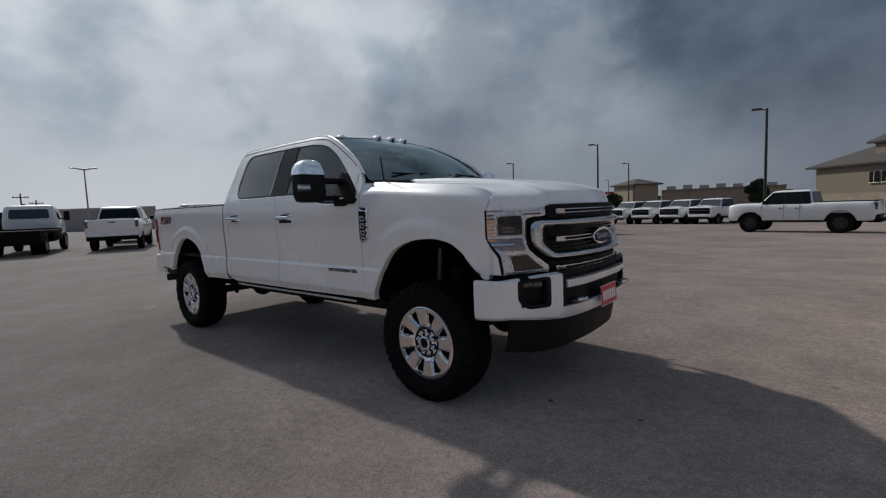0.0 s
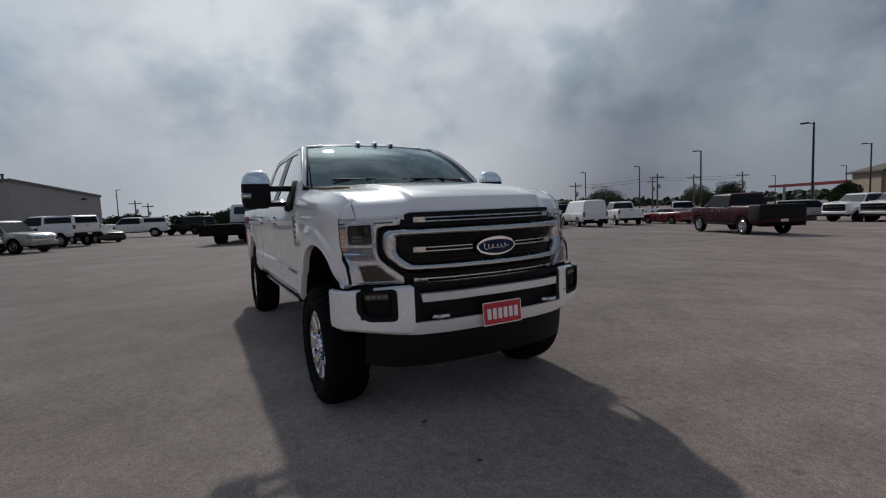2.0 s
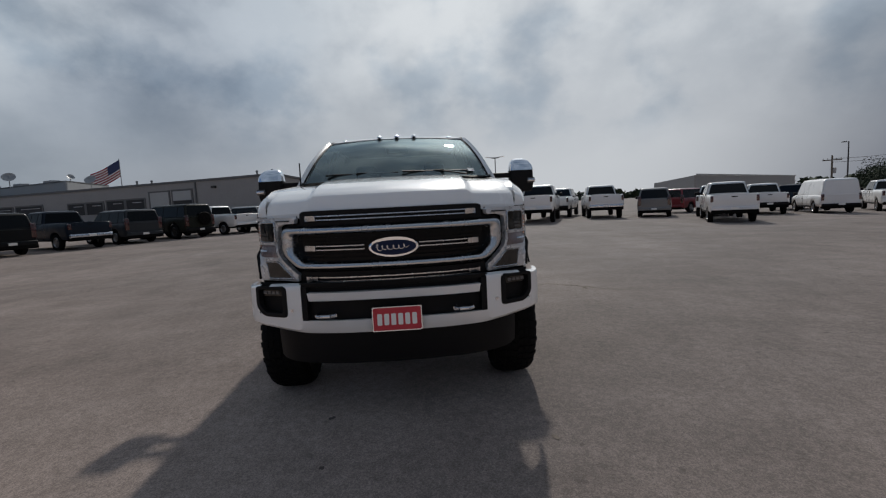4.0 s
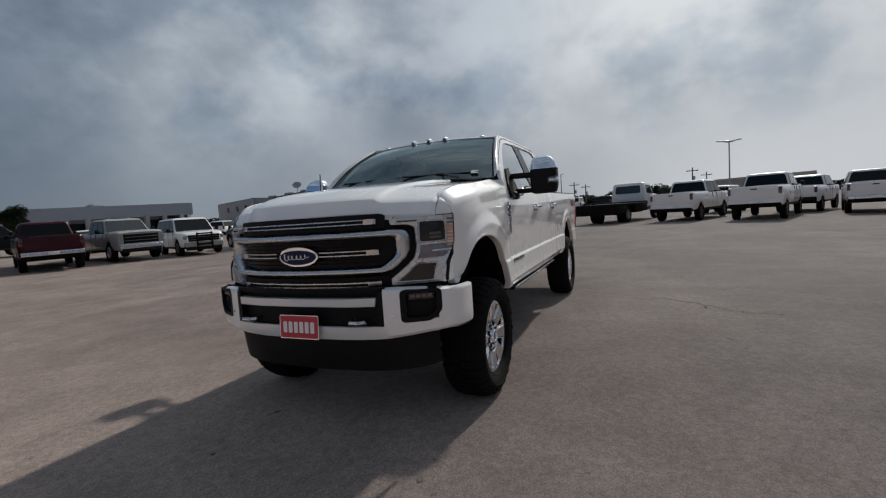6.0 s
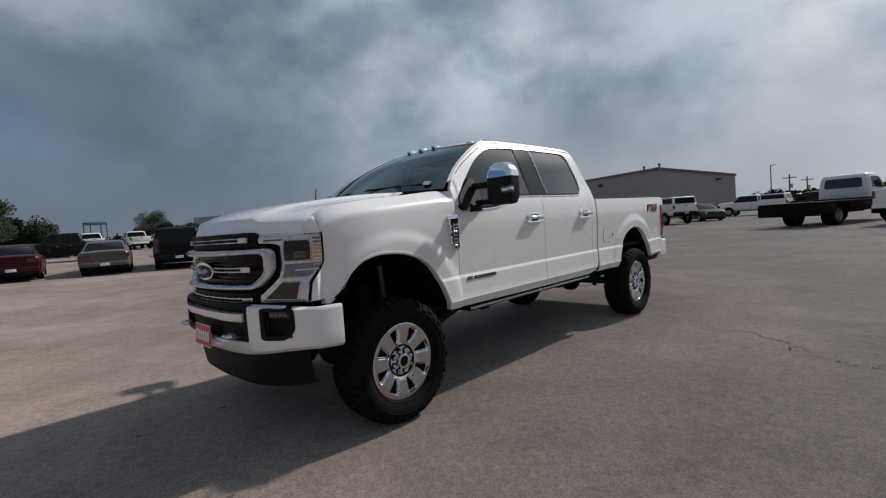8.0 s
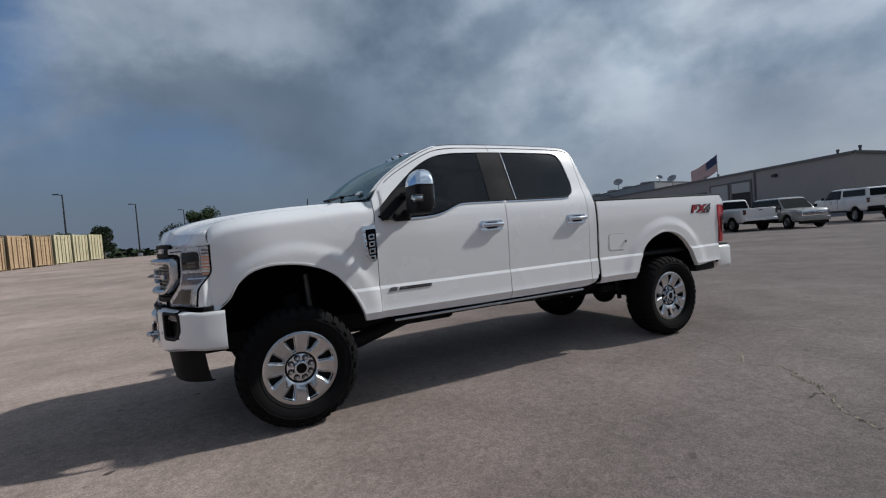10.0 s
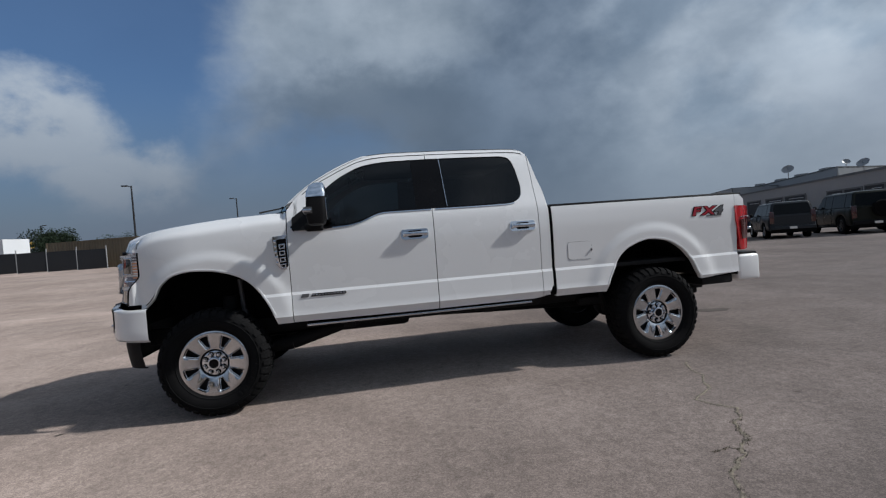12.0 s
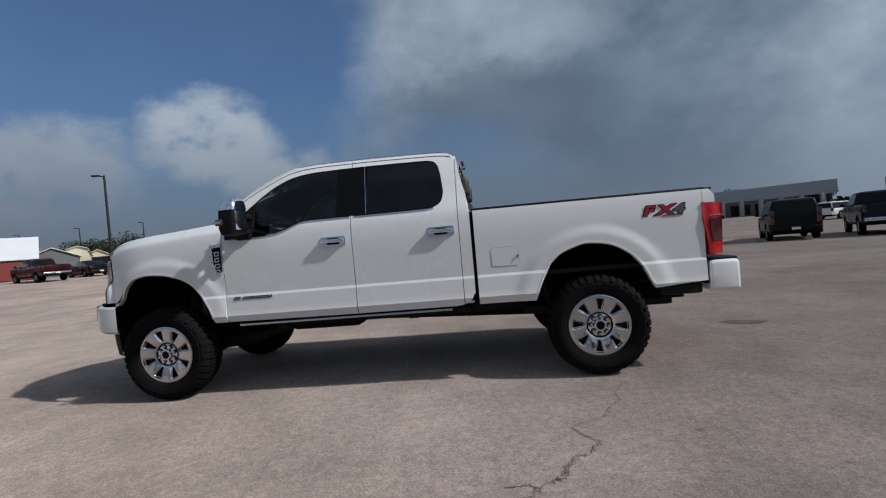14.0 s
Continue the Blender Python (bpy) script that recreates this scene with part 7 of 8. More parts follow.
def flatbed(at, heading):
    root = thing("flatbed_truck", "white regular-cab truck with an empty black flat bed", "truck", FLEET, pose(*at, rise(*at), 0, 0, heading) @ Matrix.Scale(1.10, 4))
    wb = 4.3
    bm = bmesh.new()
    box(bm, -1.9, 2.45, -1.18, 1.18, 0.93, 1.03, 0.02)
    deck = part("flat_bed", bm, DECK_BLACK, root)
    for k in range(8):
        bm = bmesh.new()
        box(bm, -1.88, 2.40, -1.14 + k * 0.285, -1.14 + k * 0.285 + 0.272, 1.028, 1.042, 0.004)
        part("deck_board", bm, DECK_BLACK, deck)
    bm = bmesh.new()
    box(bm, -1.93, -1.80, -1.18, 1.18, 0.48, 0.98, 0.02)
    tail = part("tail_panel", bm, DECK_BLACK, deck)
    bm = bmesh.new()
    box(bm, -2.15, -1.9, -0.06, 0.06, 0.42, 0.54, 0.01)
    part("hitch", bm, DECK_BLACK, tail)
    bm = bmesh.new()
    box(bm, -1.8, 2.4, -1.0, 1.0, 0.80, 0.94, 0.02)
    part("bed_skirt", bm, WELL, deck)
    bm = bmesh.new()
    box(bm, 2.38, 2.45, -1.15, 1.15, 1.0, 1.10, 0.02)
    part("bulkhead", bm, DECK_BLACK, deck)
    for s in (1, -1):
        for x0, x1 in ((-1.8, -0.55), (0.55, 2.35)):
            bm = bmesh.new()
            box(bm, x0, x1, s * 1.08, s * 1.16, 0.55, 0.94, 0.02)
            part("side_skirt", bm, DECK_BLACK, deck)
        bm = bmesh.new()
        box(bm, -1.5, 2.4, s * 0.38, s * 0.48, 0.72, 0.93, 0.01)
        part("frame_rail", bm, DECK_BLACK, root)
        bm = bmesh.new()
        box(bm, 0.75, 1.9, s * 0.70, s * 1.06, 0.50, 0.90, 0.03)
        part("tool_box", bm, DECK_BLACK, root)
    rows = []
    bm = bmesh.new()
    for z, x0, x1, h in ((0.75, 2.58, 3.95, 0.96), (0.95, 2.54, 3.97, 0.99), (1.2, 2.52, 3.98, 1.0), (1.52, 2.52, 3.98, 0.99), (1.85, 2.55, 3.72, 0.945), (2.06, 2.58, 3.54, 0.90), (2.13, 2.62, 3.46, 0.86), (2.175, 2.70, 3.34, 0.78), (2.20, 2.86, 3.14, 0.60)):
        rows.append([(px, py, z) for px, py in rounded([(x0, -h), (x1, -h), (x1, h), (x0, h)], 0.12, 4)])
    vs = grid(bm, rows, closed=True)
    cap(bm, vs[-1])
    cab = part("cab", bm, P_WHITE, root)
    bm = bmesh.new()
    rows = []
    for x, h, z0, z1 in ((3.9, 0.98, 0.62, 1.52), (4.4, 0.96, 0.62, 1.48), (4.9, 0.92, 0.64, 1.42), (5.05, 0.86, 0.66, 1.30)):
        rows.append([(x, -h, z0), (x, -h, z1 - 0.08), (x, -h + 0.1, z1), (x, 0, z1 + 0.02), (x, h - 0.1, z1), (x, h, z1 - 0.08), (x, h, z0)])
    vs = grid(bm, rows)
    cap(bm, vs[-1])
    part("hood", bm, P_WHITE, root)
    bm = bmesh.new()
    box(bm, 5.0, 5.2, -0.95, 0.95, 0.5, 0.72, 0.03)
    part("front_bumper", bm, SATIN, root)
    pts = rounded([(-0.74, 1.56), (0.74, 1.56), (0.70, 2.0), (-0.70, 2.0)], 0.10, 4)
    part("rear_window", plate(bmesh.new(), pts, lambda u, v, o: Vector((2.52 + 0.16 * max(0, v - 1.85) - o - 0.004 + 0.09 * max(0, v - 1.52), u, v)), 0.012), GREEN_PANE, cab)
    for s in (1, -1):
        pts = rounded([(2.78, 1.53), (3.84, 1.50), (3.52, 1.99), (2.82, 2.01)], 0.07, 4)
        part("side_window", plate(bmesh.new(), pts, lambda u, v, o, s=s: Vector((u, s * (0.99 - 0.137 * max(0, v - 1.52) - 0.08 * max(0, v - 1.85) + o), v)), 0.014), GREEN_PANE, cab)
        bm = bmesh.new()
        box(bm, 3.75, 3.85, s * 1.06, s * 1.30, 1.45, 1.92, 0.04, 3)
        part("door_mirror", bm, BLACK_PLASTIC, root)
        bm = bmesh.new()
        box(bm, 3.72, 3.80, s * 0.95, s * 1.12, 1.5, 1.56, 0.01)
        part("mirror_arm", bm, BLACK_PLASTIC, root)
        for x in (0.0, wb):
            small_wheel(root, x, s * 0.88, s, 0.42, DULL)
        small_wheel(root, 0.0, s * 0.62, s, 0.42, DULL)
        bm = bmesh.new()
        box(bm, -1.62, -1.57, s * 0.9, s * 1.1, 0.78, 0.88, 0.01)
        part("taillight", bm, TAIL_LENS, root)
    bm = bmesh.new()
    pts = rounded([(-0.85, 1.55), (0.85, 1.55), (0.72, 2.08), (-0.72, 2.08)], 0.08, 4)
    part("windshield", plate(bm, pts, lambda u, v, o: Vector((3.98 - 0.60 * (v - 1.52) / 0.63 + o + 0.01, u, v)), 0.012), DARK_PANE, cab)


flatbed((-26.6, 0.35), 160)

# ---- buildings and the lot's edge ----
METAL_WALL = mat("ribbed_metal_wall", (0.26, 0.26, 0.262), 0.5, 0.2, var=0.08, scale=0.4, fine=3)
METAL_PALE = mat("pale_metal_wall", (0.30, 0.31, 0.32), 0.5, 0.2, var=0.08, scale=0.4, fine=3)
METAL_ROOF = mat("grey_roof_edge", (0.11, 0.115, 0.12), 0.5, 0.3, var=0.1, scale=0.5)
# paints the shade inside the bays; also the dark fence screen
SHADE_AND_SCREEN = mat("bay_shade_and_screen", (0.02, 0.022, 0.026), 0.7, var=0.3, scale=1)
BAY_DOOR = mat("bay_door_panel", (0.34, 0.36, 0.37), 0.5, var=0.06, scale=0.8)
STONE = mat("cream_limestone", (0.24, 0.20, 0.15), 0.85, var=0.22, scale=1.2, fine=8, bump=0.4)
STUCCO = mat("beige_stucco", (0.17, 0.145, 0.11), 0.9, var=0.08, scale=0.6, fine=20, bump=0.2)
SHINGLE = mat("brown_grey_shingles", (0.045, 0.041, 0.037), 0.85, var=0.25, scale=2, fine=14, bump=0.4)
BLUE_METAL = mat("blue_grey_fascia", (0.31, 0.35, 0.41), 0.4, 0.3, var=0.05, scale=0.5)
CONT_TAN = mat("tan_container_steel", (0.42, 0.30, 0.18), 0.6, 0.1, var=0.18, scale=0.9, fine=9, bump=0.1)
CONT_BROWN = mat("brown_container_steel", (0.20, 0.155, 0.10), 0.6, 0.1, var=0.15, scale=0.7, fine=9, bump=0.1)
CONT_PALE = mat("pale_container_steel", (0.50, 0.46, 0.30), 0.6, 0.1, var=0.15, scale=0.8, fine=9, bump=0.1)
RUST = mat("rust_streak", (0.12, 0.05, 0.025), 0.9, var=0.3, scale=6)
POLE_BLACK = mat("black_pole_paint", (0.012, 0.013, 0.016), 0.45, var=0.15)
POLE_GREY = mat("galvanised_pole", (0.30, 0.31, 0.32), 0.45, 0.7, var=0.1)
TIMBER = mat("utility_timber", (0.10, 0.085, 0.07), 0.9, var=0.25, scale=4, bump=0.3)
LAMP_FACE = mat("lamp_lens", (0.45, 0.46, 0.48), 0.3, var=0.05)
BARN_RED = mat("barn_red_siding", (0.20, 0.035, 0.03), 0.7, var=0.12, scale=1)
CREAM = mat("cream_siding", (0.55, 0.50, 0.36), 0.7, var=0.08, scale=1)
SHED_GREY = mat("grey_siding", (0.14, 0.145, 0.15), 0.7, var=0.1, scale=1)
WHITE_SHEET = mat("white_sheeting", (0.66, 0.68, 0.70), 0.5, var=0.05, scale=0.6)
FLAG_RED = mat("flag_red", (0.30, 0.03, 0.05), 0.8, var=0.08)
FLAG_WHITE = mat("flag_white", (0.70, 0.70, 0.70), 0.8, var=0.04)
FLAG_BLUE = mat("flag_blue", (0.035, 0.05, 0.13), 0.8, var=0.08)
SIGN_YELLOW = mat("sign_yellow", (0.60, 0.38, 0.03), 0.5, var=0.1)
SIGN_RED = mat("sign_red", (0.20, 0.025, 0.03), 0.5, var=0.1)
GATE_BLUE = mat("gantry_blue", (0.10, 0.16, 0.20), 0.5, 0.2, var=0.1)


def quad_wall(root, name, a, b, z0a, z1a, z0b, z1b, material, out, thick=0.2, label=""):
    """A straight wall from a to b (plan points) with its own heights at each end."""
    a, b = Vector((*a, 0)), Vector((*b, 0))
    n = Vector((-(b - a).y, (b - a).x, 0)).normalized() * thick * out
    bm = bmesh.new()
    v = [bm.verts.new(p) for p in (a + Vector((0, 0, z0a)), b + Vector((0, 0, z0b)), b + Vector((0, 0, z1b)), a + Vector((0, 0, z1a)), a + n + Vector((0, 0, z0a)), b + n + Vector((0, 0, z0b)), b + n + Vector((0, 0, z1b)), a + n + Vector((0, 0, z1a)))]
    for f in ((0, 1, 2, 3), (7, 6, 5, 4), (0, 4, 5, 1), (1, 5, 6, 2), (2, 6, 7, 3), (3, 7, 4, 0)):
        bm.faces.new([v[k] for k in f])
    return part(name, bm, material, root, label, 20)


def along(a, b, s):
    return (a[0] + (b[0] - a[0]) * s, a[1] + (b[1] - a[1]) * s)


def offset(a, b, p, d):
    n = Vector((-(b[1] - a[1]), b[0] - a[0])).normalized() * d
    return (p[0] + n.x, p[1] + n.y)


def wall_panel(root, name, a, b, s0, s1, z0, z1, d, material, depth=0.12):
    """Something set on the wall from a to b: from s0 to s1 metres along it, proud by d."""
    L = math.hypot(b[0] - a[0], b[1] - a[1])
    p, q = along(a, b, s0 / L), along(a, b, s1 / L)
    p, q = offset(a, b, p, d), offset(a, b, q, d)
    return quad_wall(root, name, p, q, z0, z1, z0, z1, material, -1, depth)


def workshop():
    C, A, B = (-54.0, -16.8), (-84.0, -85.6), (-66.0, -11.6)
    D = (A[0] + B[0] - C[0], A[1] + B[1] - C[1])
    root = thing("workshop_building", "long grey metal service building with open bay doors", "building")
    quad_wall(root, "wall", A, C, -0.3, 5.9, -0.3, 6.0, METAL_WALL, 1)
    quad_wall(root, "wall", C, B, -0.3, 6.0, -0.3, 4.9, METAL_WALL, 1)
    quad_wall(root, "wall", B, D, -0.3, 4.9, -0.3, 4.8, METAL_WALL, 1)
    quad_wall(root, "wall", D, A, -0.3, 4.8, -0.3, 5.9, METAL_WALL, 1)
    bm = bmesh.new()
    cap(bm, [bm.verts.new((*p, z)) for p, z in ((C, 6.05), (B, 4.95), (D, 4.85), (A, 5.95))])
    thicken(bm, (0, 0, -0.15))
    part("roof", bm, METAL_ROOF, root)
    L = math.hypot(A[0] - C[0], A[1] - C[1])
    # the long wall runs from C towards A; panels sit on its outer face
    LB = math.hypot(B[0] - C[0], B[1] - C[1])
    wall_panel(root, "eave_trim", C, A, 0, L, 5.72, 6.02, 0.16, METAL_ROOF, 0.15)
    quad_wall(root, "verge_trim", offset(C, B, C, -0.02), offset(C, B, B, -0.02), 5.80, 6.07, 4.70, 4.97, METAL_ROOF, -1, 0.15)
    # bays: a pair by the corner, then wide openings
    for s0, s1, z0, z1, m_ in ((13.5, 16.8, 0.0, 4.75, SHADE_AND_SCREEN), (17.6, 21.1, 0.0, 4.7, BAY_DOOR), (22.3, 25.8, 2.3, 3.95, SHADE_AND_SCREEN), (26.3, 29.8, 2.3, 3.95, SHADE_AND_SCREEN), (30.7, 34.2, 2.2, 3.85, SHADE_AND_SCREEN), (34.7, 38.3, 2.2, 3.85, SHADE_AND_SCREEN), (44.5, 51.0, 0.0, 4.0, SHADE_AND_SCREEN), (52.0, 58.5, 0.0, 4.0, SHADE_AND_SCREEN), (61.0, 67.0, 0.0, 4.0, SHADE_AND_SCREEN)):
        # flat dark panels on the wall stand in for the openings' shaded insides
        wall_panel(root, "bay_opening" if m_ is SHADE_AND_SCREEN else "bay_door", C, A, s0, s1, z0, z1, 0.05, m_, 0.08)
        for e0, e1, zz0, zz1 in ((s0 - 0.25, s0, z0, z1 + 0.2), (s1, s1 + 0.25, z0, z1 + 0.2), (s0, s1, z1, z1 + 0.2)):
            wall_panel(root, "bay_frame", C, A, e0, e1, zz0, zz1, 0.09, METAL_ROOF, 0.12)
        if m_ is SHADE_AND_SCREEN:
            wall_panel(root, "bay_light", C, A, s0 + 0.5, s1 - 1.2, z1 - 0.42, z1 - 0.34, 0.07, LAMP_FACE, 0.04)
    wall_panel(root, "bay_door", C, A, 13.55, 16.75, 3.45, 4.7, 0.12, BAY_DOOR, 0.08)
    # taller block at the far end, with small high windows
    far0, far1 = along(C, A, 1.0), along(C, A, 102.0 / L)
    quad_wall(root, "wall", far1, far0, -0.3, 7.5, -0.3, 7.7, METAL_PALE, 1)
    back0, back1 = offset(C, A, far0, -9.0), offset(C, A, far1, -9.0)
    quad_wall(root, "wall", far0, back0, -0.3, 7.7, -0.3, 7.5, METAL_PALE, 1)
    quad_wall(root, "wall", back1, far1, -0.3, 7.3, -0.3, 7.5, METAL_PALE, 1)
    bm = bmesh.new()
    cap(bm, [bm.verts.new((*p, z)) for p, z in ((far0, 7.8), (back0, 7.6), (back1, 7.4), (far1, 7.6))])
    thicken(bm, (0, 0, -0.15))
    part("roof", bm, METAL_ROOF, root)
    for w0 in (80.0, 86.0, 93.0):
        wall_panel(root, "window", C, A, w0, w0 + 1.4, 4.9, 6.3, 0.05, DARK_PANE, 0.08)
    wall_panel(root, "wall_lamp", C, A, 9.2, 9.8, 4.75, 5.05, 0.3, POLE_BLACK, 0.3)
    wall_panel(root, "wall_lamp", C, B, LB - 3.4, LB - 2.9, 4.3, 4.5, -0.12, POLE_BLACK, 0.2)
    wall_panel(root, "downpipe", C, A, 12.6, 12.8, 0, 5.9, 0.12, METAL_ROOF, 0.1)
    for s, h in ((5.2, 1.1), (7.8, 1.1), (28.2, 1.0), (31.4, 1.1)):
        p = along(C, A, s / L)
        p = offset(C, A, p, -6.0)
        bm = bmesh.new()
        cyl(bm, (*p, 5.3), (*p, 6.0 + h), 0.13, 0.12)
        cyl(bm, (*p, 6.0 + h - 0.15), (*p, 6.0 + h + 0.05), 0.17, 0.16)
        part("roof_vent", bm, METAL_ROOF, root)
    return root


workshop()


def satellite(root_label, at, z, r, yaw):
    root = thing("satellite_dish", root_label, "satellite dish", "dishes on the roof", pose(*at, z, 0, 0, yaw))
    bm = bmesh.new()
    m = Matrix.Translation((0, 0, 1.3)) @ Matrix.Rotation(radians(50), 4, "Y")
    rows = [[m @ Vector((r * t * math.cos(2 * math.pi * k / 28), r * t * math.sin(2 * math.pi * k / 28), 0.35 * r * t * t)) for k in range(28)] for t in (0.02, 0.3, 0.6, 0.85, 1.0)]
    grid(bm, rows, closed=True)
    part("dish", bm, METAL_PALE, root)
    bm = bmesh.new()
    cyl(bm, (0, 0, -0.4), (0, 0, 1.2), 0.07)
    part("mast", bm, POLE_GREY, root)
    bm = bmesh.new()
    cyl(bm, m @ Vector((0, 0, 0.02)), m @ Vector((0, 0, r * 0.9)), 0.03)
    part("feed_arm", bm, POLE_GREY, root)


def showroom_back():
    root = thing("grey_building", "grey metal building with a low gable behind the workshop", "building")
    a, b = (-83.5, -62.0), (-112.0, -122.0)
    c = (-96.0, -62.5)
    quad_wall(root, "wall", b, a, 0, 8.2, 0, 8.6, METAL_PALE, 1)
    quad_wall(root, "wall", a, c, 0, 8.6, 0, 8.3, METAL_PALE, 1)
    bm = bmesh.new()
    cap(bm, [bm.verts.new(p) for p in ((*a, 8.7), (*c, 8.4), (-128, -118, 8.1), (*b, 8.3))])
    thicken(bm, (0, 0, -0.3))
    part("roof", bm, METAL_ROOF, root)
    for s in (8, 18, 28, 40):
        wall_panel(root, "roof_unit", a, b, s, s + 2.5, 8.4, 9.3, -2.0, METAL_PALE, 1.5)
    satellite("pale round satellite dish standing on a roof", (-86.5, -74.0), 8.5, 1.04, 30)
    satellite("small pale satellite dish on a flat roof", (-90.5, -66.0), 8.5, 0.65, 60)
    satellite("pale satellite dish behind the bay doors' roofline", (-84.0, -58.0), 7.2, 0.91, 10)


showroom_back()


def dealership():
    root = thing("showroom_building", "low blue-grey dealership with a deep fascia and white columns", "building")
    a, b = (-46.0, -101.0), (-71.0, -91.0)
    g = 1.3
    quad_wall(root, "fascia", a, b, g + 3.2, 6.9, g + 3.2, 7.1, BLUE_METAL, 1, 1.0)
    a2 = (-33.0, -112.0)
    quad_wall(root, "fascia", a2, a, g + 3.2, 6.7, g + 3.2, 6.9, BLUE_METAL, 1, 1.0)
    quad_wall(root, "wall", offset(a, b, a, 4), offset(a, b, b, 4), 0, g + 3.6, 0, g + 3.6, SHED_GREY, 1)
    for k in range(8):
        p = along(a, b, (k + 0.3) / 8)
        bm = bmesh.new()
        box(bm, p[0] - 0.35, p[0] + 0.35, p[1] - 0.35, p[1] + 0.35, 0.8, g + 3.4, 0.02)
        part("column", bm, METAL_PALE, root)
    for k in range(6):
        p0, p1 = offset(a, b, along(a, b, (k + 0.1) / 6), 3.8), offset(a, b, along(a, b, (k + 0.9) / 6), 3.8)
        quad_wall(root, "window", p0, p1, g + 0.3, g + 2.5, g + 0.3, g + 2.5, DARK_PANE, -1, 0.1)


dealership()


def long_shed():
    root = thing("storage_building", "long low dark metal building with a flat roof", "building")
    a, b, c = (-107.0, 15.5), (-103.0, 32.0), (-122.0, 38.0)
    quad_wall(root, "wall", a, b, -1, 3.7, -1, 3.9, METAL_WALL, 1)
    quad_wall(root, "wall", b, c, -1, 3.9, -1, 3.6, METAL_WALL, 1)
    quad_wall(root, "roof_edge", offset(a, b, a, -0.3), offset(a, b, b, -0.3), 3.7, 4.0, 3.85, 4.2, METAL_PALE, 1)
    root2 = thing("warehouse", "low metal warehouse with a shallow gable", "building")
    a, b, c = (-98.0, 54.0), (-77.0, 50.5), (-127.0, 112.0)
    quad_wall(root2, "wall", a, b, -1, 3.4, -1, 4.1, METAL_WALL, 1)
    quad_wall(root2, "wall", b, c, -1, 4.1, -1, 4.1, METAL_WALL, 1)
    quad_wall(root2, "roof_edge", offset(b, c, b, -0.3), offset(b, c, c, -0.3), 4.1, 4.35, 4.1, 4.35, METAL_PALE, 1)


long_shed()


def house_roof(root, corners, z_eave, z_ridge, over, material):
    """A hip roof over four plan corners."""
    c = [Vector((*p, 0)) for p in corners]
    mid = sum(c, Vector()) / 4
    e = [mid + (p - mid) * over + Vector((0, 0, z_eave)) for p in c]
    m1, m2 = (e[0] + e[3]) / 2, (e[1] + e[2]) / 2
    d = (m2 - m1)
    k = min(0.45, (e[0] - e[3]).length / 2 / d.length)
    r1, r2 = m1 + d * k, m2 - d * k
    r1.z = r2.z = z_ridge
    bm = bmesh.new()
    ev = [bm.verts.new(p) for p in e]
    a, b = bm.verts.new(r1), bm.verts.new(r2)
    for f in ((ev[0], ev[1], b, a), (ev[2], ev[3], a, b), (ev[3], ev[0], a), (ev[1], ev[2], b)):
        bm.faces.new(f)
    thicken(bm, (0, 0, -0.25))
    part("roof", bm, material, root, sharp=10)


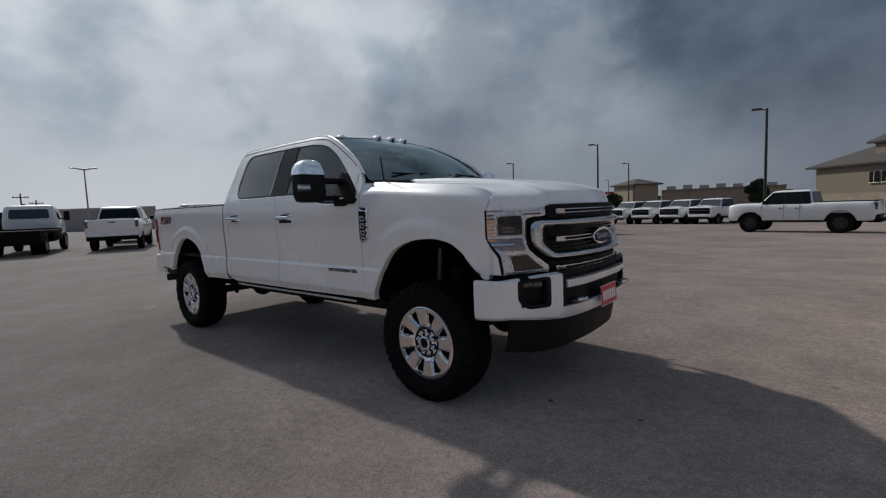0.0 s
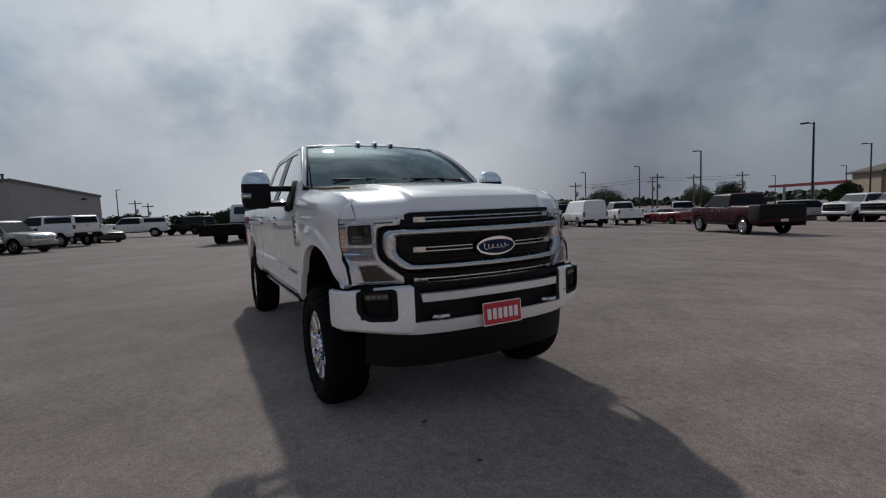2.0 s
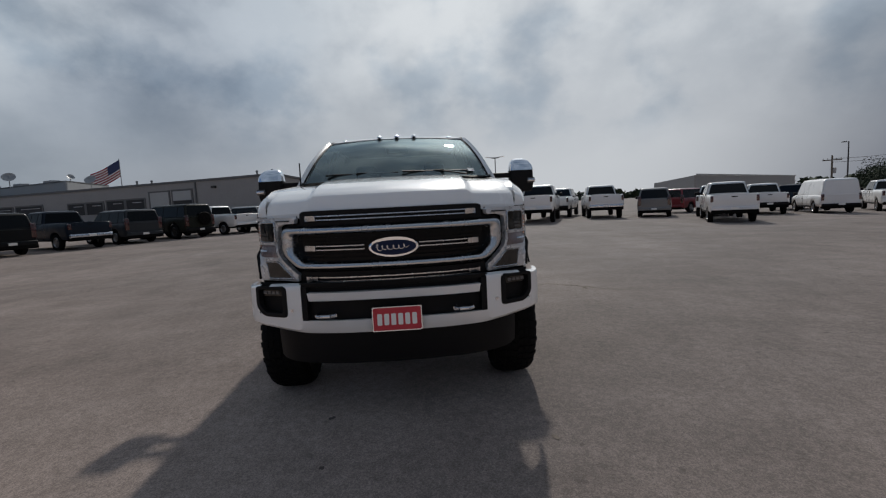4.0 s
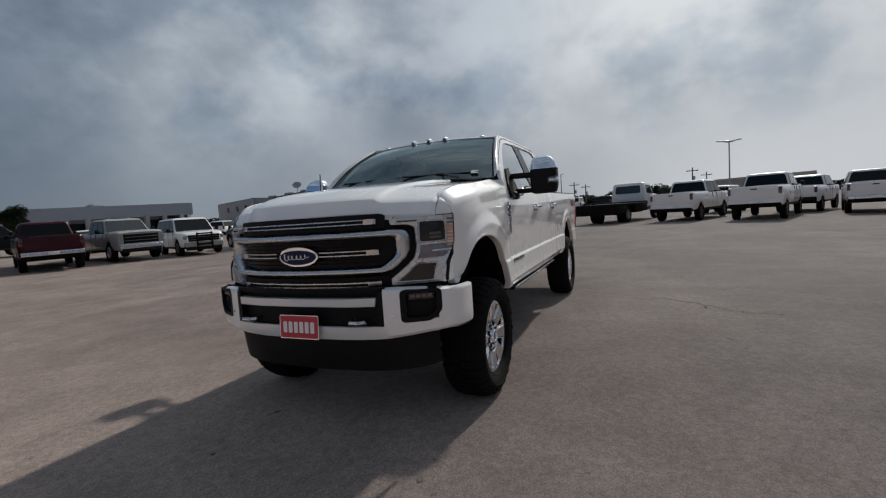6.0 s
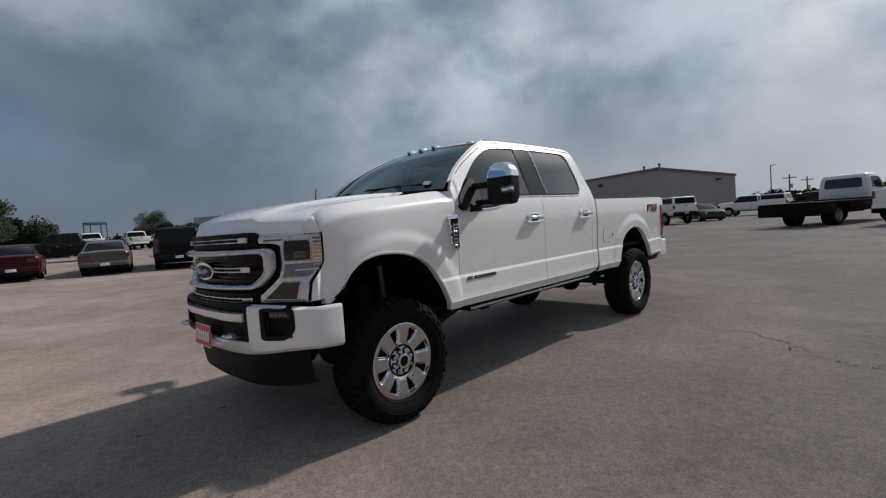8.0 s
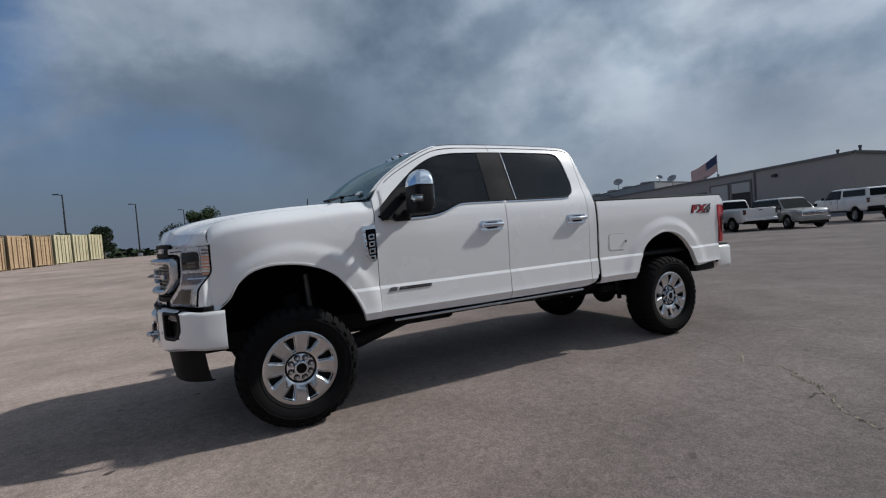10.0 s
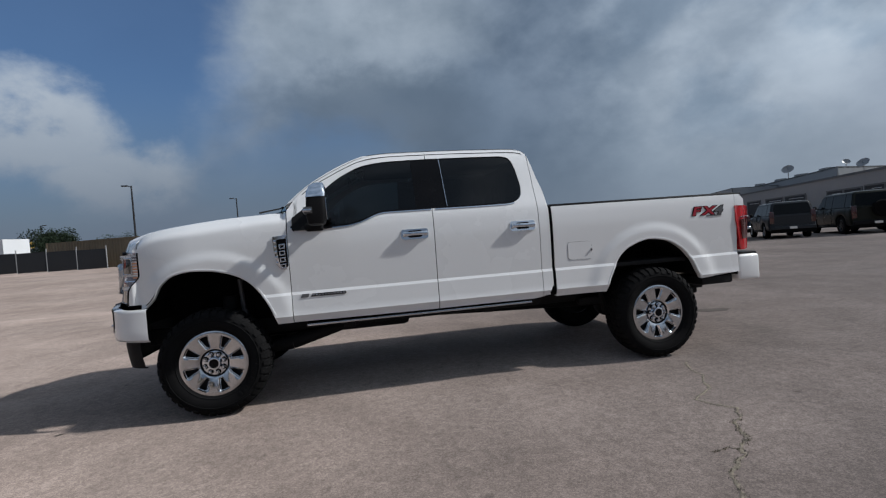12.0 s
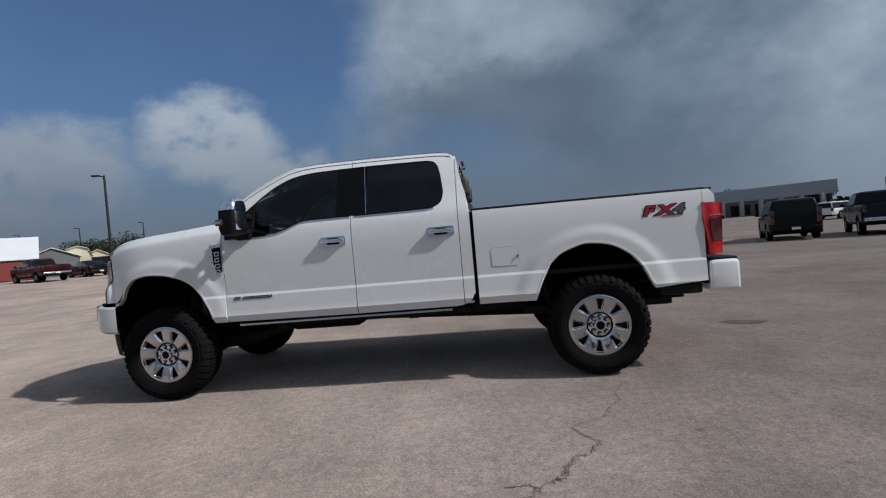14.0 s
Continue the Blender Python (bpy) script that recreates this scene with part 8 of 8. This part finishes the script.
def stone_house():
    g = rise(5, 80)
    root = thing("stone_house", "two-storey cream stone building with brown hip roofs", "building")
    u, v = Vector((0.74, -0.67)), Vector((0.67, 0.74))
    o = Vector((1.0, 90.0))
    cs = [o, o + u * 22, o + u * 22 + v * 14, o + v * 14]
    for k in range(4):
        quad_wall(root, "wall", cs[k], cs[(k + 1) % 4], g, g + 2.2, g, g + 2.2, STONE, -1, 0.3)
        quad_wall(root, "wall", cs[k], cs[(k + 1) % 4], g + 2.2, g + 6.3, g + 2.2, g + 6.3, STUCCO, -1, 0.25)
    house_roof(root, cs, g + 6.4, g + 10.0, 1.12, SHINGLE)
    o2 = o + u * 7 + v * 2
    c2 = [o2, o2 + u * 13, o2 + u * 13 + v * 9, o2 + v * 9]
    for k in range(4):
        quad_wall(root, "wall", c2[k], c2[(k + 1) % 4], g + 6.0, g + 9.4, g + 6.0, g + 9.4, STUCCO, -1, 0.25)
    house_roof(root, c2, g + 9.4, g + 12.8, 1.15, SHINGLE)
    for s0, z0 in ((8.0, 3.6), (9.6, 3.6), (14.0, 3.6), (17.5, 3.6)):
        wall_panel(root, "window", cs[0], cs[1], s0, s0 + 1.2, g + z0, g + z0 + 1.5, -0.30, DARK_PANE, 0.08)
        wall_panel(root, "window_frame", cs[0], cs[1], s0 - 0.1, s0 + 1.3, g + z0 - 0.1, g + z0, -0.34, CREAM, 0.1)
        wall_panel(root, "window_frame", cs[0], cs[1], s0 + 0.57, s0 + 0.63, g + z0, g + z0 + 1.5, -0.36, CREAM, 0.06)
    store = thing("corner_store", "tan stone shop with a low brown hip roof", "building")
    o = Vector((-31.0, 92.0))
    u, v = Vector((0.8, -0.6)), Vector((0.6, 0.8))
    cs = [o, o + u * 6, o + u * 6 + v * 5, o + v * 5]
    for k in range(4):
        quad_wall(store, "wall", cs[k], cs[(k + 1) % 4], g, g + 5.4, g, g + 5.4, STONE, -1, 0.3)
    house_roof(store, cs, g + 5.5, g + 6.6, 1.3, SHINGLE)
    shops = thing("shop_row", "long low tan shop building with rooftop units", "building")
    a, b = (-24.0, 99.0), (-4.0, 110.0)
    quad_wall(shops, "wall", a, b, g, 3.3, g, 3.4, STONE, 1, 0.4)
    quad_wall(shops, "parapet", offset(a, b, a, -0.1), offset(a, b, b, -0.1), 2.9, 3.5, 3.0, 3.6, STUCCO, 1, 0.6)
    for k in range(7):
        wall_panel(shops, "roof_unit", a, b, 1.0 + k * 3.1, 2.8 + k * 3.1, 3.4, 4.2 + 0.15 * (k % 2), 1.5, METAL_PALE, 1.2)
    canopy = thing("fuel_canopy", "red and white fuel station canopy", "canopy")
    a, b = (-46.0, 96.8), (-32.0, 91.5)
    quad_wall(canopy, "fascia", a, b, 3.1, 3.55, 3.1, 3.55, SIGN_RED, 1, 4.0)
    for s in (0.1, 0.5, 0.9):
        p = offset(a, b, along(a, b, s), 2.0)
        bm = bmesh.new()
        cyl(bm, (*p, -0.9), (*p, 3.2), 0.2)
        part("post", bm, METAL_PALE, canopy)


stone_house()


def container(k, at, length, material, end_material):
    """A corrugated steel shipping container; its doors look along -x of its own frame."""
    L, W, H = length, 2.44, 2.75
    ux = Vector((0.97, -0.25))
    root = thing("shipping_container", ("tan", "tan", "brown", "pale yellow", "pale yellow", "pale yellow")[k] + " corrugated steel shipping container on the ground", "shipping container", "row of shipping containers", pose(*at, rise(*at), 0, 0, math.degrees(math.atan2(ux.y, ux.x))))

    def corrugated(axis, fixed, out):
        bm = bmesh.new()
        rows = []
        n = int((L if axis == "x" else W) / 0.14)
        for i in range(n * 2 + 1):
            s = i / (n * 2) * (L if axis == "x" else W)
            d = 0.035 * out * (1 if (i // 1) % 4 in (1, 2) else 0)
            p = (s, fixed + d) if axis == "x" else (fixed + d, -s)
            rows.append([(p[0], p[1], 0.15), (p[0], p[1], H - 0.12)])
        grid(bm, rows)
        return bm

    part("side_wall", corrugated("x", 0.0, 1), material, root)
    part("side_wall", corrugated("x", -W, -1), material, root)
    part("end_wall", corrugated("y", L, 1), material, root)
    bm = bmesh.new()
    box(bm, 0, L, -W, 0, H - 0.10, H - 0.02)
    part("roof", bm, material, root)
    for x in (0, L):
        for y in (0, -W):
            bm = bmesh.new()
            box(bm, x - 0.07, x + 0.07, y - 0.07, y + 0.07, 0.0, H, 0.01)
            part("corner_post", bm, material, root)
    for y in (0, -W):
        for z0, z1 in ((0, 0.16), (H - 0.13, H)):
            bm = bmesh.new()
            box(bm, 0, L, y - 0.05, y + 0.05, z0, z1)
            part("rail", bm, material, root)
    for j in range(2):
        y0 = -0.08 - j * 1.16
        bm = bmesh.new()
        box(bm, -0.03, 0.03, y0 - 1.12, y0, 0.12, H - 0.12)
        for zz in (0.55, 1.0, 1.45, 1.9, 2.35):
            box(bm, -0.055, -0.025, y0 - 1.10, y0 - 0.02, zz - 0.02, zz + 0.02)
        door = part("door", bm, end_material, root)
        for yy in (0.28, 0.84):
            bm = bmesh.new()
            cyl(bm, (-0.07, y0 - yy, 0.15), (-0.07, y0 - yy, H - 0.15), 0.022, n=8)
            part("lock_rod", bm, RUST, door)
    return root


for k in range(6):
    container(k, (15.3 - 0.74 * k, -40.2 - 2.95 * k), 12.2 if k == 0 else 6.1, (CONT_BROWN, CONT_TAN, CONT_BROWN, CONT_PALE, CONT_PALE, CONT_PALE)[k], (CONT_TAN, CONT_TAN, CONT_TAN, CONT_PALE, CONT_PALE, CONT_PALE)[k])


def street_lamp(at, h, yaw, double=False, material=None, arm=0.9):
    g = rise(*at)
    m_ = material or POLE_BLACK
    root = thing("street_lamp", "tall pole lamp with flat heads" if double else "tall dark pole lamp with one flat head", "street lamp", "lot lamps", pose(*at, g, 0, 0, yaw))
    bm = bmesh.new()
    cyl(bm, (0, 0, 0), (0, 0, h), 0.11, 0.075, 12)
    part("pole", bm, m_, root)
    bm = bmesh.new()
    box(bm, -0.3, 0.3, -0.3, 0.3, 0, 0.5, 0.03)
    part("base", bm, METAL_PALE, root)
    for s in ((1, -1) if double else (1,)):
        bm = bmesh.new()
        cyl(bm, (0, 0, h - 0.1), (s * arm * 0.5, 0, h + (0.05 if double else -0.02)), 0.04, n=8)
        part("arm", bm, m_, root)
        bm = bmesh.new()
        x0, x1 = sorted((s * arm * 0.35, s * arm * (2.6 if double else 1.0)))
        box(bm, x0, x1, -0.16, 0.16, h - 0.06, h + 0.06, 0.03, m=Matrix.Rotation(radians(-6 * s if double else 0), 4, "Y"))
        part("lamp_head", bm, m_, root)


for at, h, yaw in (((-1.1, 36.0), 8.0, 190), ((-15.8, 43.3), 8.0, 190), ((-30.8, 51.8), 8.0, 190), ((-21.0, 69.0), 8.0, 190), ((-41.9, 118.0), 8.0, 190), ((-48.0, 62.5), 8.0, 190), ((-58.6, 61.3), 8.0, 190), ((-66.0, 140.0), 8.0, 190),
                   ((15.5, -64.5), 8.0, 0), ((10.0, -79.4), 8.0, 0), ((4.2, -93.4), 8.0, 0), ((26.0, -28.2), 8.0, 10), ((21.4, -47.3), 8.0, 0), ((55.3, -69.0), 8.0, 0), ((55.3, -90.0), 8.0, 180), ((66.5, -68.2), 8.0, 0), ((70.3, -83.0), 8.0, 180), ((79.6, -69.6), 8.0, 0), ((-107.3, -14.8), 8.0, 60)):
    street_lamp(at, h, yaw)
street_lamp((-70.0, 13.2), 8.2, 75, True, POLE_GREY, 0.9)


def utility_pole(at, h, yaw):
    root = thing("utility_pole", "weathered timber utility pole with a crossarm", "utility pole", "utility poles", pose(*at, rise(*at), 0, 0, yaw))
    bm = bmesh.new()
    cyl(bm, (0, 0, 0), (0, 0, h), 0.16, 0.11, 10)
    part("pole", bm, TIMBER, root)
    bm = bmesh.new()
    box(bm, -1.1, 1.1, -0.06, 0.06, h - 0.75, h - 0.6)
    part("crossarm", bm, TIMBER, root)
    for x in (-1.0, -0.5, 0.5, 1.0):
        bm = bmesh.new()
        cyl(bm, (x, 0, h - 0.6), (x, 0, h - 0.4), 0.05, 0.035, 8)
        part("insulator", bm, METAL_PALE, root)
    bm = bmesh.new()
    cyl(bm, (0.3, 0, h - 2.6), (0.3, 0, h - 1.8), 0.22, n=10)
    part("transformer", bm, METAL_PALE, root)


for at, h, yaw in (((-106.3, 12.1), 7.0, 80), ((-118.0, 16.0), 6.4, 80), ((-106.5, -11.8), 5.9, 80), ((-118.0, -10.5), 5.6, 80), ((-60.9, 61.1), 6.3, 50), ((-50.5, 70.2), 7.0, 50), ((-51.4, 81.8), 7.0, 50), ((-62.0, 84.0), 7.0, 50), ((-46.0, 88.0), 7.0, 50)):
    utility_pole(at, h, yaw)


def power_lines():
    pts = [Vector((-60.9, 61.1, 5.0)), Vector((-50.5, 70.2, 5.8)), Vector((-51.4, 81.8, 5.8)), Vector((-46.0, 88.0, 5.9))]
    bm = bmesh.new()
    for dz in (0, -0.5):
        for a, b in zip(pts, pts[1:]):
            for k in range(8):
                s0, s1 = k / 8, (k + 1) / 8
                p, q = a.lerp(b, s0), a.lerp(b, s1)
                p.z += dz - 0.6 * 4 * s0 * (1 - s0) * 0.6
                q.z += dz - 0.6 * 4 * s1 * (1 - s1) * 0.6
                cyl(bm, p, q, 0.025, n=5)
    tagged(new("power_line", finish(bm, "power_line", POLE_BLACK)), "thin dark power lines slung between timber poles", "power line", kind="stuff")


power_lines()


def flag():
    at = (-230.0, -140.5)
    root = thing("flagpole", "tall flagpole flying a striped flag in the wind", "flag", "", pose(*at, 0) @ Matrix.Scale(1.5, 4))
    bm = bmesh.new()
    cyl(bm, (0, 0, 0), (0, 0, 20.0), 0.16, 0.09, 10)
    part("pole", bm, POLE_GREY, root)
    d = Vector((0.53, -0.85, 0))
    n = Vector((0.85, 0.53, 0))

    def cloth(s, t):
        z = 19.7 - 5.3 * t - 5.0 * s - 0.4 * math.sin(4.2 * s + 1.0 * t) * s
        return d * (7.8 * s) + n * (0.7 * math.sin(7 * s + 2 * t) * s) + Vector((0, 0, z))

    for k in range(13):
        bm = bmesh.new()
        s0 = 0.42 if k < 7 else 0.0
        grid(bm, [[cloth(s0 + (1 - s0) * i / 14, (k + j) / 13) for j in (0, 1)] for i in range(15)])
        part("flag_stripe", bm, FLAG_RED if k % 2 == 0 else FLAG_WHITE, root)
    bm = bmesh.new()
    grid(bm, [[cloth(0.42 * i / 8, 7 / 13 * j / 4) for j in range(5)] for i in range(9)])
    part("flag_canton", bm, FLAG_BLUE, root)


flag()


def sheds():
    def gable(label, at, yaw, w, d, h, hr, wall, roof, front=None, barn=False):
        root = thing("storage_shed", label, "shed", "sheds for sale", pose(*at, rise(*at), 0, 0, yaw))
        bm = bmesh.new()
        if barn:
            prof = [(-w / 2, 0), (-w / 2, h), (-w * 0.36, h + (hr - h) * 0.72), (0, hr), (w * 0.36, h + (hr - h) * 0.72), (w / 2, h), (w / 2, 0)]
        else:
            prof = [(-w / 2, 0), (-w / 2, h), (0, hr), (w / 2, h), (w / 2, 0)]
        rows = [[(x, y, z) for y, z in prof] for x in (-d / 2, d / 2)]
        vs = grid(bm, rows)
        cap(bm, vs[0])
        cap(bm, vs[1][::-1])
        part("wall", bm, wall, root, sharp=10)
        bm = bmesh.new()
        rp = [(y * 1.05, z + 0.07) for y, z in prof[1:-1]]
        grid(bm, [[(x, y, z) for y, z in rp] for x in (-d / 2 - 0.2, d / 2 + 0.2)])
        thicken(bm, (0, 0, -0.08))
        part("roof", bm, roof, root, sharp=10)
        bm = bmesh.new()
        box(bm, -d / 2 - 0.05, -d / 2 + 0.02, -w * 0.22, w * 0.22, 0.1, min(h, 2.1))
        part("door", bm, front or wall, root)
        bm = bmesh.new()
        box(bm, -d / 2 - 0.06, -d / 2 + 0.02, -0.35, 0.35, h * 0.75, h * 0.75 + 0.5)
        part("window", bm, DARK_PANE, root)

    gable("small grey shed with a white-trimmed gable", (42.7, -39.6), 135, 4.4, 5, 1.9, 2.9, SHED_GREY, WHITE_SHEET, SHED_GREY)
    gable("cream barn-shaped garden shed", (43.0, -43.0), 133, 2.5, 4, 2.0, 3.1, CREAM, CREAM, CREAM, True)
    gable("cream garden shed with a flat gable", (43.6, -46.3), 132, 3.0, 4, 1.9, 2.7, CREAM, CREAM)
    gable("red barn with a white metal roof", (46.5, -34.0), 45, 7, 11, 1.9, 4.2, BARN_RED, WHITE_SHEET)


sheds()


def fence_line():
    a, b = (20.5, -39.6), (40.0, -41.5)
    root = thing("wire_fence", "dark screened fence on pale posts", "fence")
    for k in range(9):
        p = along(a, b, k / 8)
        g = rise(*p)
        bm = bmesh.new()
        cyl(bm, (*p, g - 0.1), (*p, g + 2.0), 0.05, n=8)
        part("post", bm, METAL_PALE, root)
        if k < 8:
            q = along(a, b, (k + 1) / 8)
            quad_wall(root, "screen", along(p, q, 0.02), along(p, q, 0.98), g + 0.05, g + 1.75, g + 0.05, g + 1.75, SHADE_AND_SCREEN, 1, 0.03)
    shed = thing("white_trailer", "long plain white trailer behind the fence", "trailer")
    a, b = (33.6, -51.5), (38.6, -53.6)
    g = 1.35
    quad_wall(shed, "side_panel", a, b, g + 1.0, g + 3.4, g + 1.0, g + 3.4, WHITE_SHEET, 1, 2.5)
    for s in (0.35, 0.6):
        p = along(a, b, s)
        bm = bmesh.new()
        cyl(bm, (p[0], p[1], g + 0.5), (p[0] + 0.1, p[1] + 0.25, g + 0.5), 0.5)
        part("wheel", bm, RUBBER, shed)
    sign = thing("road_sign", "yellow roadside board on a post", "sign", "", pose(33.1, -43.3, 1.33))
    bm = bmesh.new()
    cyl(bm, (0, 0, 0), (0, 0, 1.6), 0.05)
    part("post", bm, METAL_PALE, sign)
    bm = bmesh.new()
    box(bm, -0.3, 0.3, -0.05, 0.05, 1.2, 1.8, 0.02, m=Matrix.Rotation(radians(40), 4, "Z"))
    part("board", bm, SIGN_YELLOW, sign)
    for at, z, m_, nm in (((86.9, -115.5), 7.5, SIGN_RED, "tall roadside sign with a red panel"), ((70.0, -110.0), 6.2, SIGN_YELLOW, "tall roadside sign with a yellow panel")):
        s2 = thing("pole_sign", nm, "sign", "", pose(*at, 1.35, 0, 0, 40))
        bm = bmesh.new()
        cyl(bm, (0, 0, 0), (0, 0, z - 1), 0.25)
        part("post", bm, METAL_PALE, s2)
        bm = bmesh.new()
        box(bm, -1.1, 1.1, -0.2, 0.2, z - 1.3, z, 0.05)
        part("panel", bm, m_, s2)
    gan = thing("sign_gantry", "blue steel frame over an entry lane", "gantry", "", pose(-19.4, -145.2, 1.3, 0, 0, 170))
    for x in (-2.4, -1.0, 1.2, 2.4):
        bm = bmesh.new()
        cyl(bm, (x, 0, 0), (x, 0, 6.6), 0.15)
        part("post", bm, GATE_BLUE, gan)
    bm = bmesh.new()
    box(bm, -2.6, 2.6, -0.2, 0.2, 6.0, 6.8, 0.05)
    part("panel", bm, GATE_BLUE, gan)


fence_line()

# ---- trees ----


def leaf_material(name, col):
    m = bpy.data.materials.new(name)
    m.use_nodes = True
    nt = m.node_tree
    b = nt.nodes["Principled BSDF"]
    N, L = nt.nodes.new, nt.links.new
    geo = N("ShaderNodeNewGeometry")
    mr = N("ShaderNodeMapRange")
    L(geo.outputs["Random Per Island"], mr.inputs[0])
    mr.inputs[3].default_value, mr.inputs[4].default_value = 0.55, 1.5
    vm = N("ShaderNodeVectorMath")
    vm.operation = "SCALE"
    vm.inputs[0].default_value = col
    L(mr.outputs[0], vm.inputs["Scale"])
    L(vm.outputs[0], b.inputs["Base Color"])
    b.inputs["Roughness"].default_value = 0.9
    b.inputs["Specular IOR Level"].default_value = 0.15
    return m


LEAF = leaf_material("oak_leaves", (0.026, 0.040, 0.019))
LEAF_DARK = leaf_material("dark_leaves", (0.020, 0.031, 0.018))
BARK = mat("bark", (0.09, 0.075, 0.06), 0.95, var=0.3, scale=5, bump=0.5)


def tree(at, h, r, seed, low=0.28, leaf=0.34, count=900, dark=False):
    rnd = random.Random(seed)
    g = rise(*at)
    root = thing("tree", "dark green broad-crowned tree" if dark else "green leafy tree with an uneven crown", "tree", "trees round the lot", pose(*at, g, 0, 0, rnd.uniform(0, 360)))
    bm = bmesh.new()
    cyl(bm, (0, 0, -0.2), (0, 0, h * 0.45), 0.05 * h * 0.6, 0.02 * h, 8)
    for k in range(6):
        a = rnd.uniform(0, 6.28)
        cyl(bm, (0, 0, h * rnd.uniform(0.22, 0.4)), (math.cos(a) * r * 0.6, math.sin(a) * r * 0.6, h * rnd.uniform(0.5, 0.8)), 0.014 * h, 0.005 * h, 6)
    part("trunk", bm, BARK, root)
    clumps = []
    for _ in range(24):
        a, q = rnd.uniform(0, 6.28), rnd.random() ** 0.5
        z = rnd.uniform(low + 0.1, 0.9)
        lim = math.sin(math.pi * min(1, max(0.12, (z - low) / (1.05 - low)))) ** 0.6
        clumps.append((Vector((math.cos(a) * q * r * 0.75 * lim, math.sin(a) * q * r * 0.75 * lim, h * z)), r * rnd.uniform(0.28, 0.5)))
    verts, faces = [], []
    for _ in range(count):
        c, cr = rnd.choice(clumps)
        d = Vector((rnd.gauss(0, 1), rnd.gauss(0, 1), rnd.gauss(0, 0.8))).normalized() * cr * rnd.random() ** 0.33
        p = c + d
        u = Vector((rnd.gauss(0, 1), rnd.gauss(0, 1), rnd.gauss(0, 1))).normalized()
        w = u.orthogonal().normalized()
        s = leaf * rnd.uniform(0.6, 1.3)
        k = len(verts)
        verts += [p - u * s, p + w * s * 0.5, p + u * s, p - w * s * 0.5]
        faces.append((k, k + 1, k + 2, k + 3))
    me = bpy.data.meshes.new("crown")
    me.from_pydata(verts, [], faces)
    me.materials.append(LEAF_DARK if dark else LEAF)
    part("crown", me, None, root)


TREES = (((1.0, -70.3), 6.2, 2.6), ((16, -89), 5.2, 2.4), ((20.8, -88), 4.4, 2.0), ((23.7, -82), 4.2, 1.8), ((24.5, -72), 4.0, 1.8), ((0.2, -76), 4.2, 3.2), ((-3.6, -74), 3.6, 3.0), ((4.0, -80), 4.2, 3.4), ((-25.5, -113.8), 7.0, 4.0),
         ((-37.2, -88.8), 5.2, 2.2), ((-22, -104), 3.6, 2.6), ((-23.3, -93.4), 3.3, 2.4), ((-28, -96), 3.2, 2.4), ((-32.7, -90.4), 3.4, 2.4), ((-86, -11.4), 2.4, 2.8), ((-77, 1.7), 2.0, 2.4), ((-77.3, -1.5), 2.1, 2.4), ((-77, 5.5), 1.9, 2.2), ((-90, 5.0), 2.7, 3.4),
         ((-69.9, 80.2), 4.6, 4.5), ((-56.3, 90.6), 4.6, 3.6), ((-50.8, 93.9), 4.8, 4.0), ((-75, 84), 5.2, 4.6), ((-3.6, 58.5), 4.2, 1.2), ((-27.5, 80.0), 3.4, 1.9), ((45, -75), 5.5, 4.0), ((52, -60), 4.6, 4.4), ((60, -62), 4.6, 4.0), ((40, -84), 4.6, 4.0), ((-58, -104), 6.0, 3.0), ((-70, -96), 5.6, 3.2), ((-74, -100), 5.0, 3.0))
for k, (at, h, r) in enumerate(TREES):
    tree(at, h, r, 40 + k, low=0.12 if h < 5 else 0.25, leaf=0.15, count=8000, dark=k % 3 == 1)


def far_woods():
    """The low wooded skyline right round the place."""
    rnd = random.Random(9)
    verts, faces = [], []
    for i in range(24000):
        a = rnd.uniform(0, 2 * math.pi)
        R = rnd.uniform(230, 300)
        x, y = R * math.cos(a), R * math.sin(a)
        top = 4.0 + 2.2 * noise.noise(Vector((a * 7, 0, 0))) + 1.3 * noise.noise(Vector((a * 31, 5, 0)))
        z = rise(x, y) + rnd.random() ** 1.4 * max(1.2, top)
        p = Vector((x, y, z))
        u = Vector((rnd.gauss(0, 1), rnd.gauss(0, 1), rnd.gauss(0, 0.6))).normalized()
        w = u.orthogonal().normalized()
        s = rnd.uniform(0.9, 2.0)
        k = len(verts)
        verts += [p - u * s, p + w * s * 0.6, p + u * s, p - w * s * 0.6]
        faces.append((k, k + 1, k + 2, k + 3))
    me = bpy.data.meshes.new("far_woods")
    me.from_pydata(verts, [], faces)
    me.materials.append(LEAF_DARK)
    tagged(new("far_woods", me), "low hazy line of distant dark green trees", "woods", kind="stuff")


far_woods()
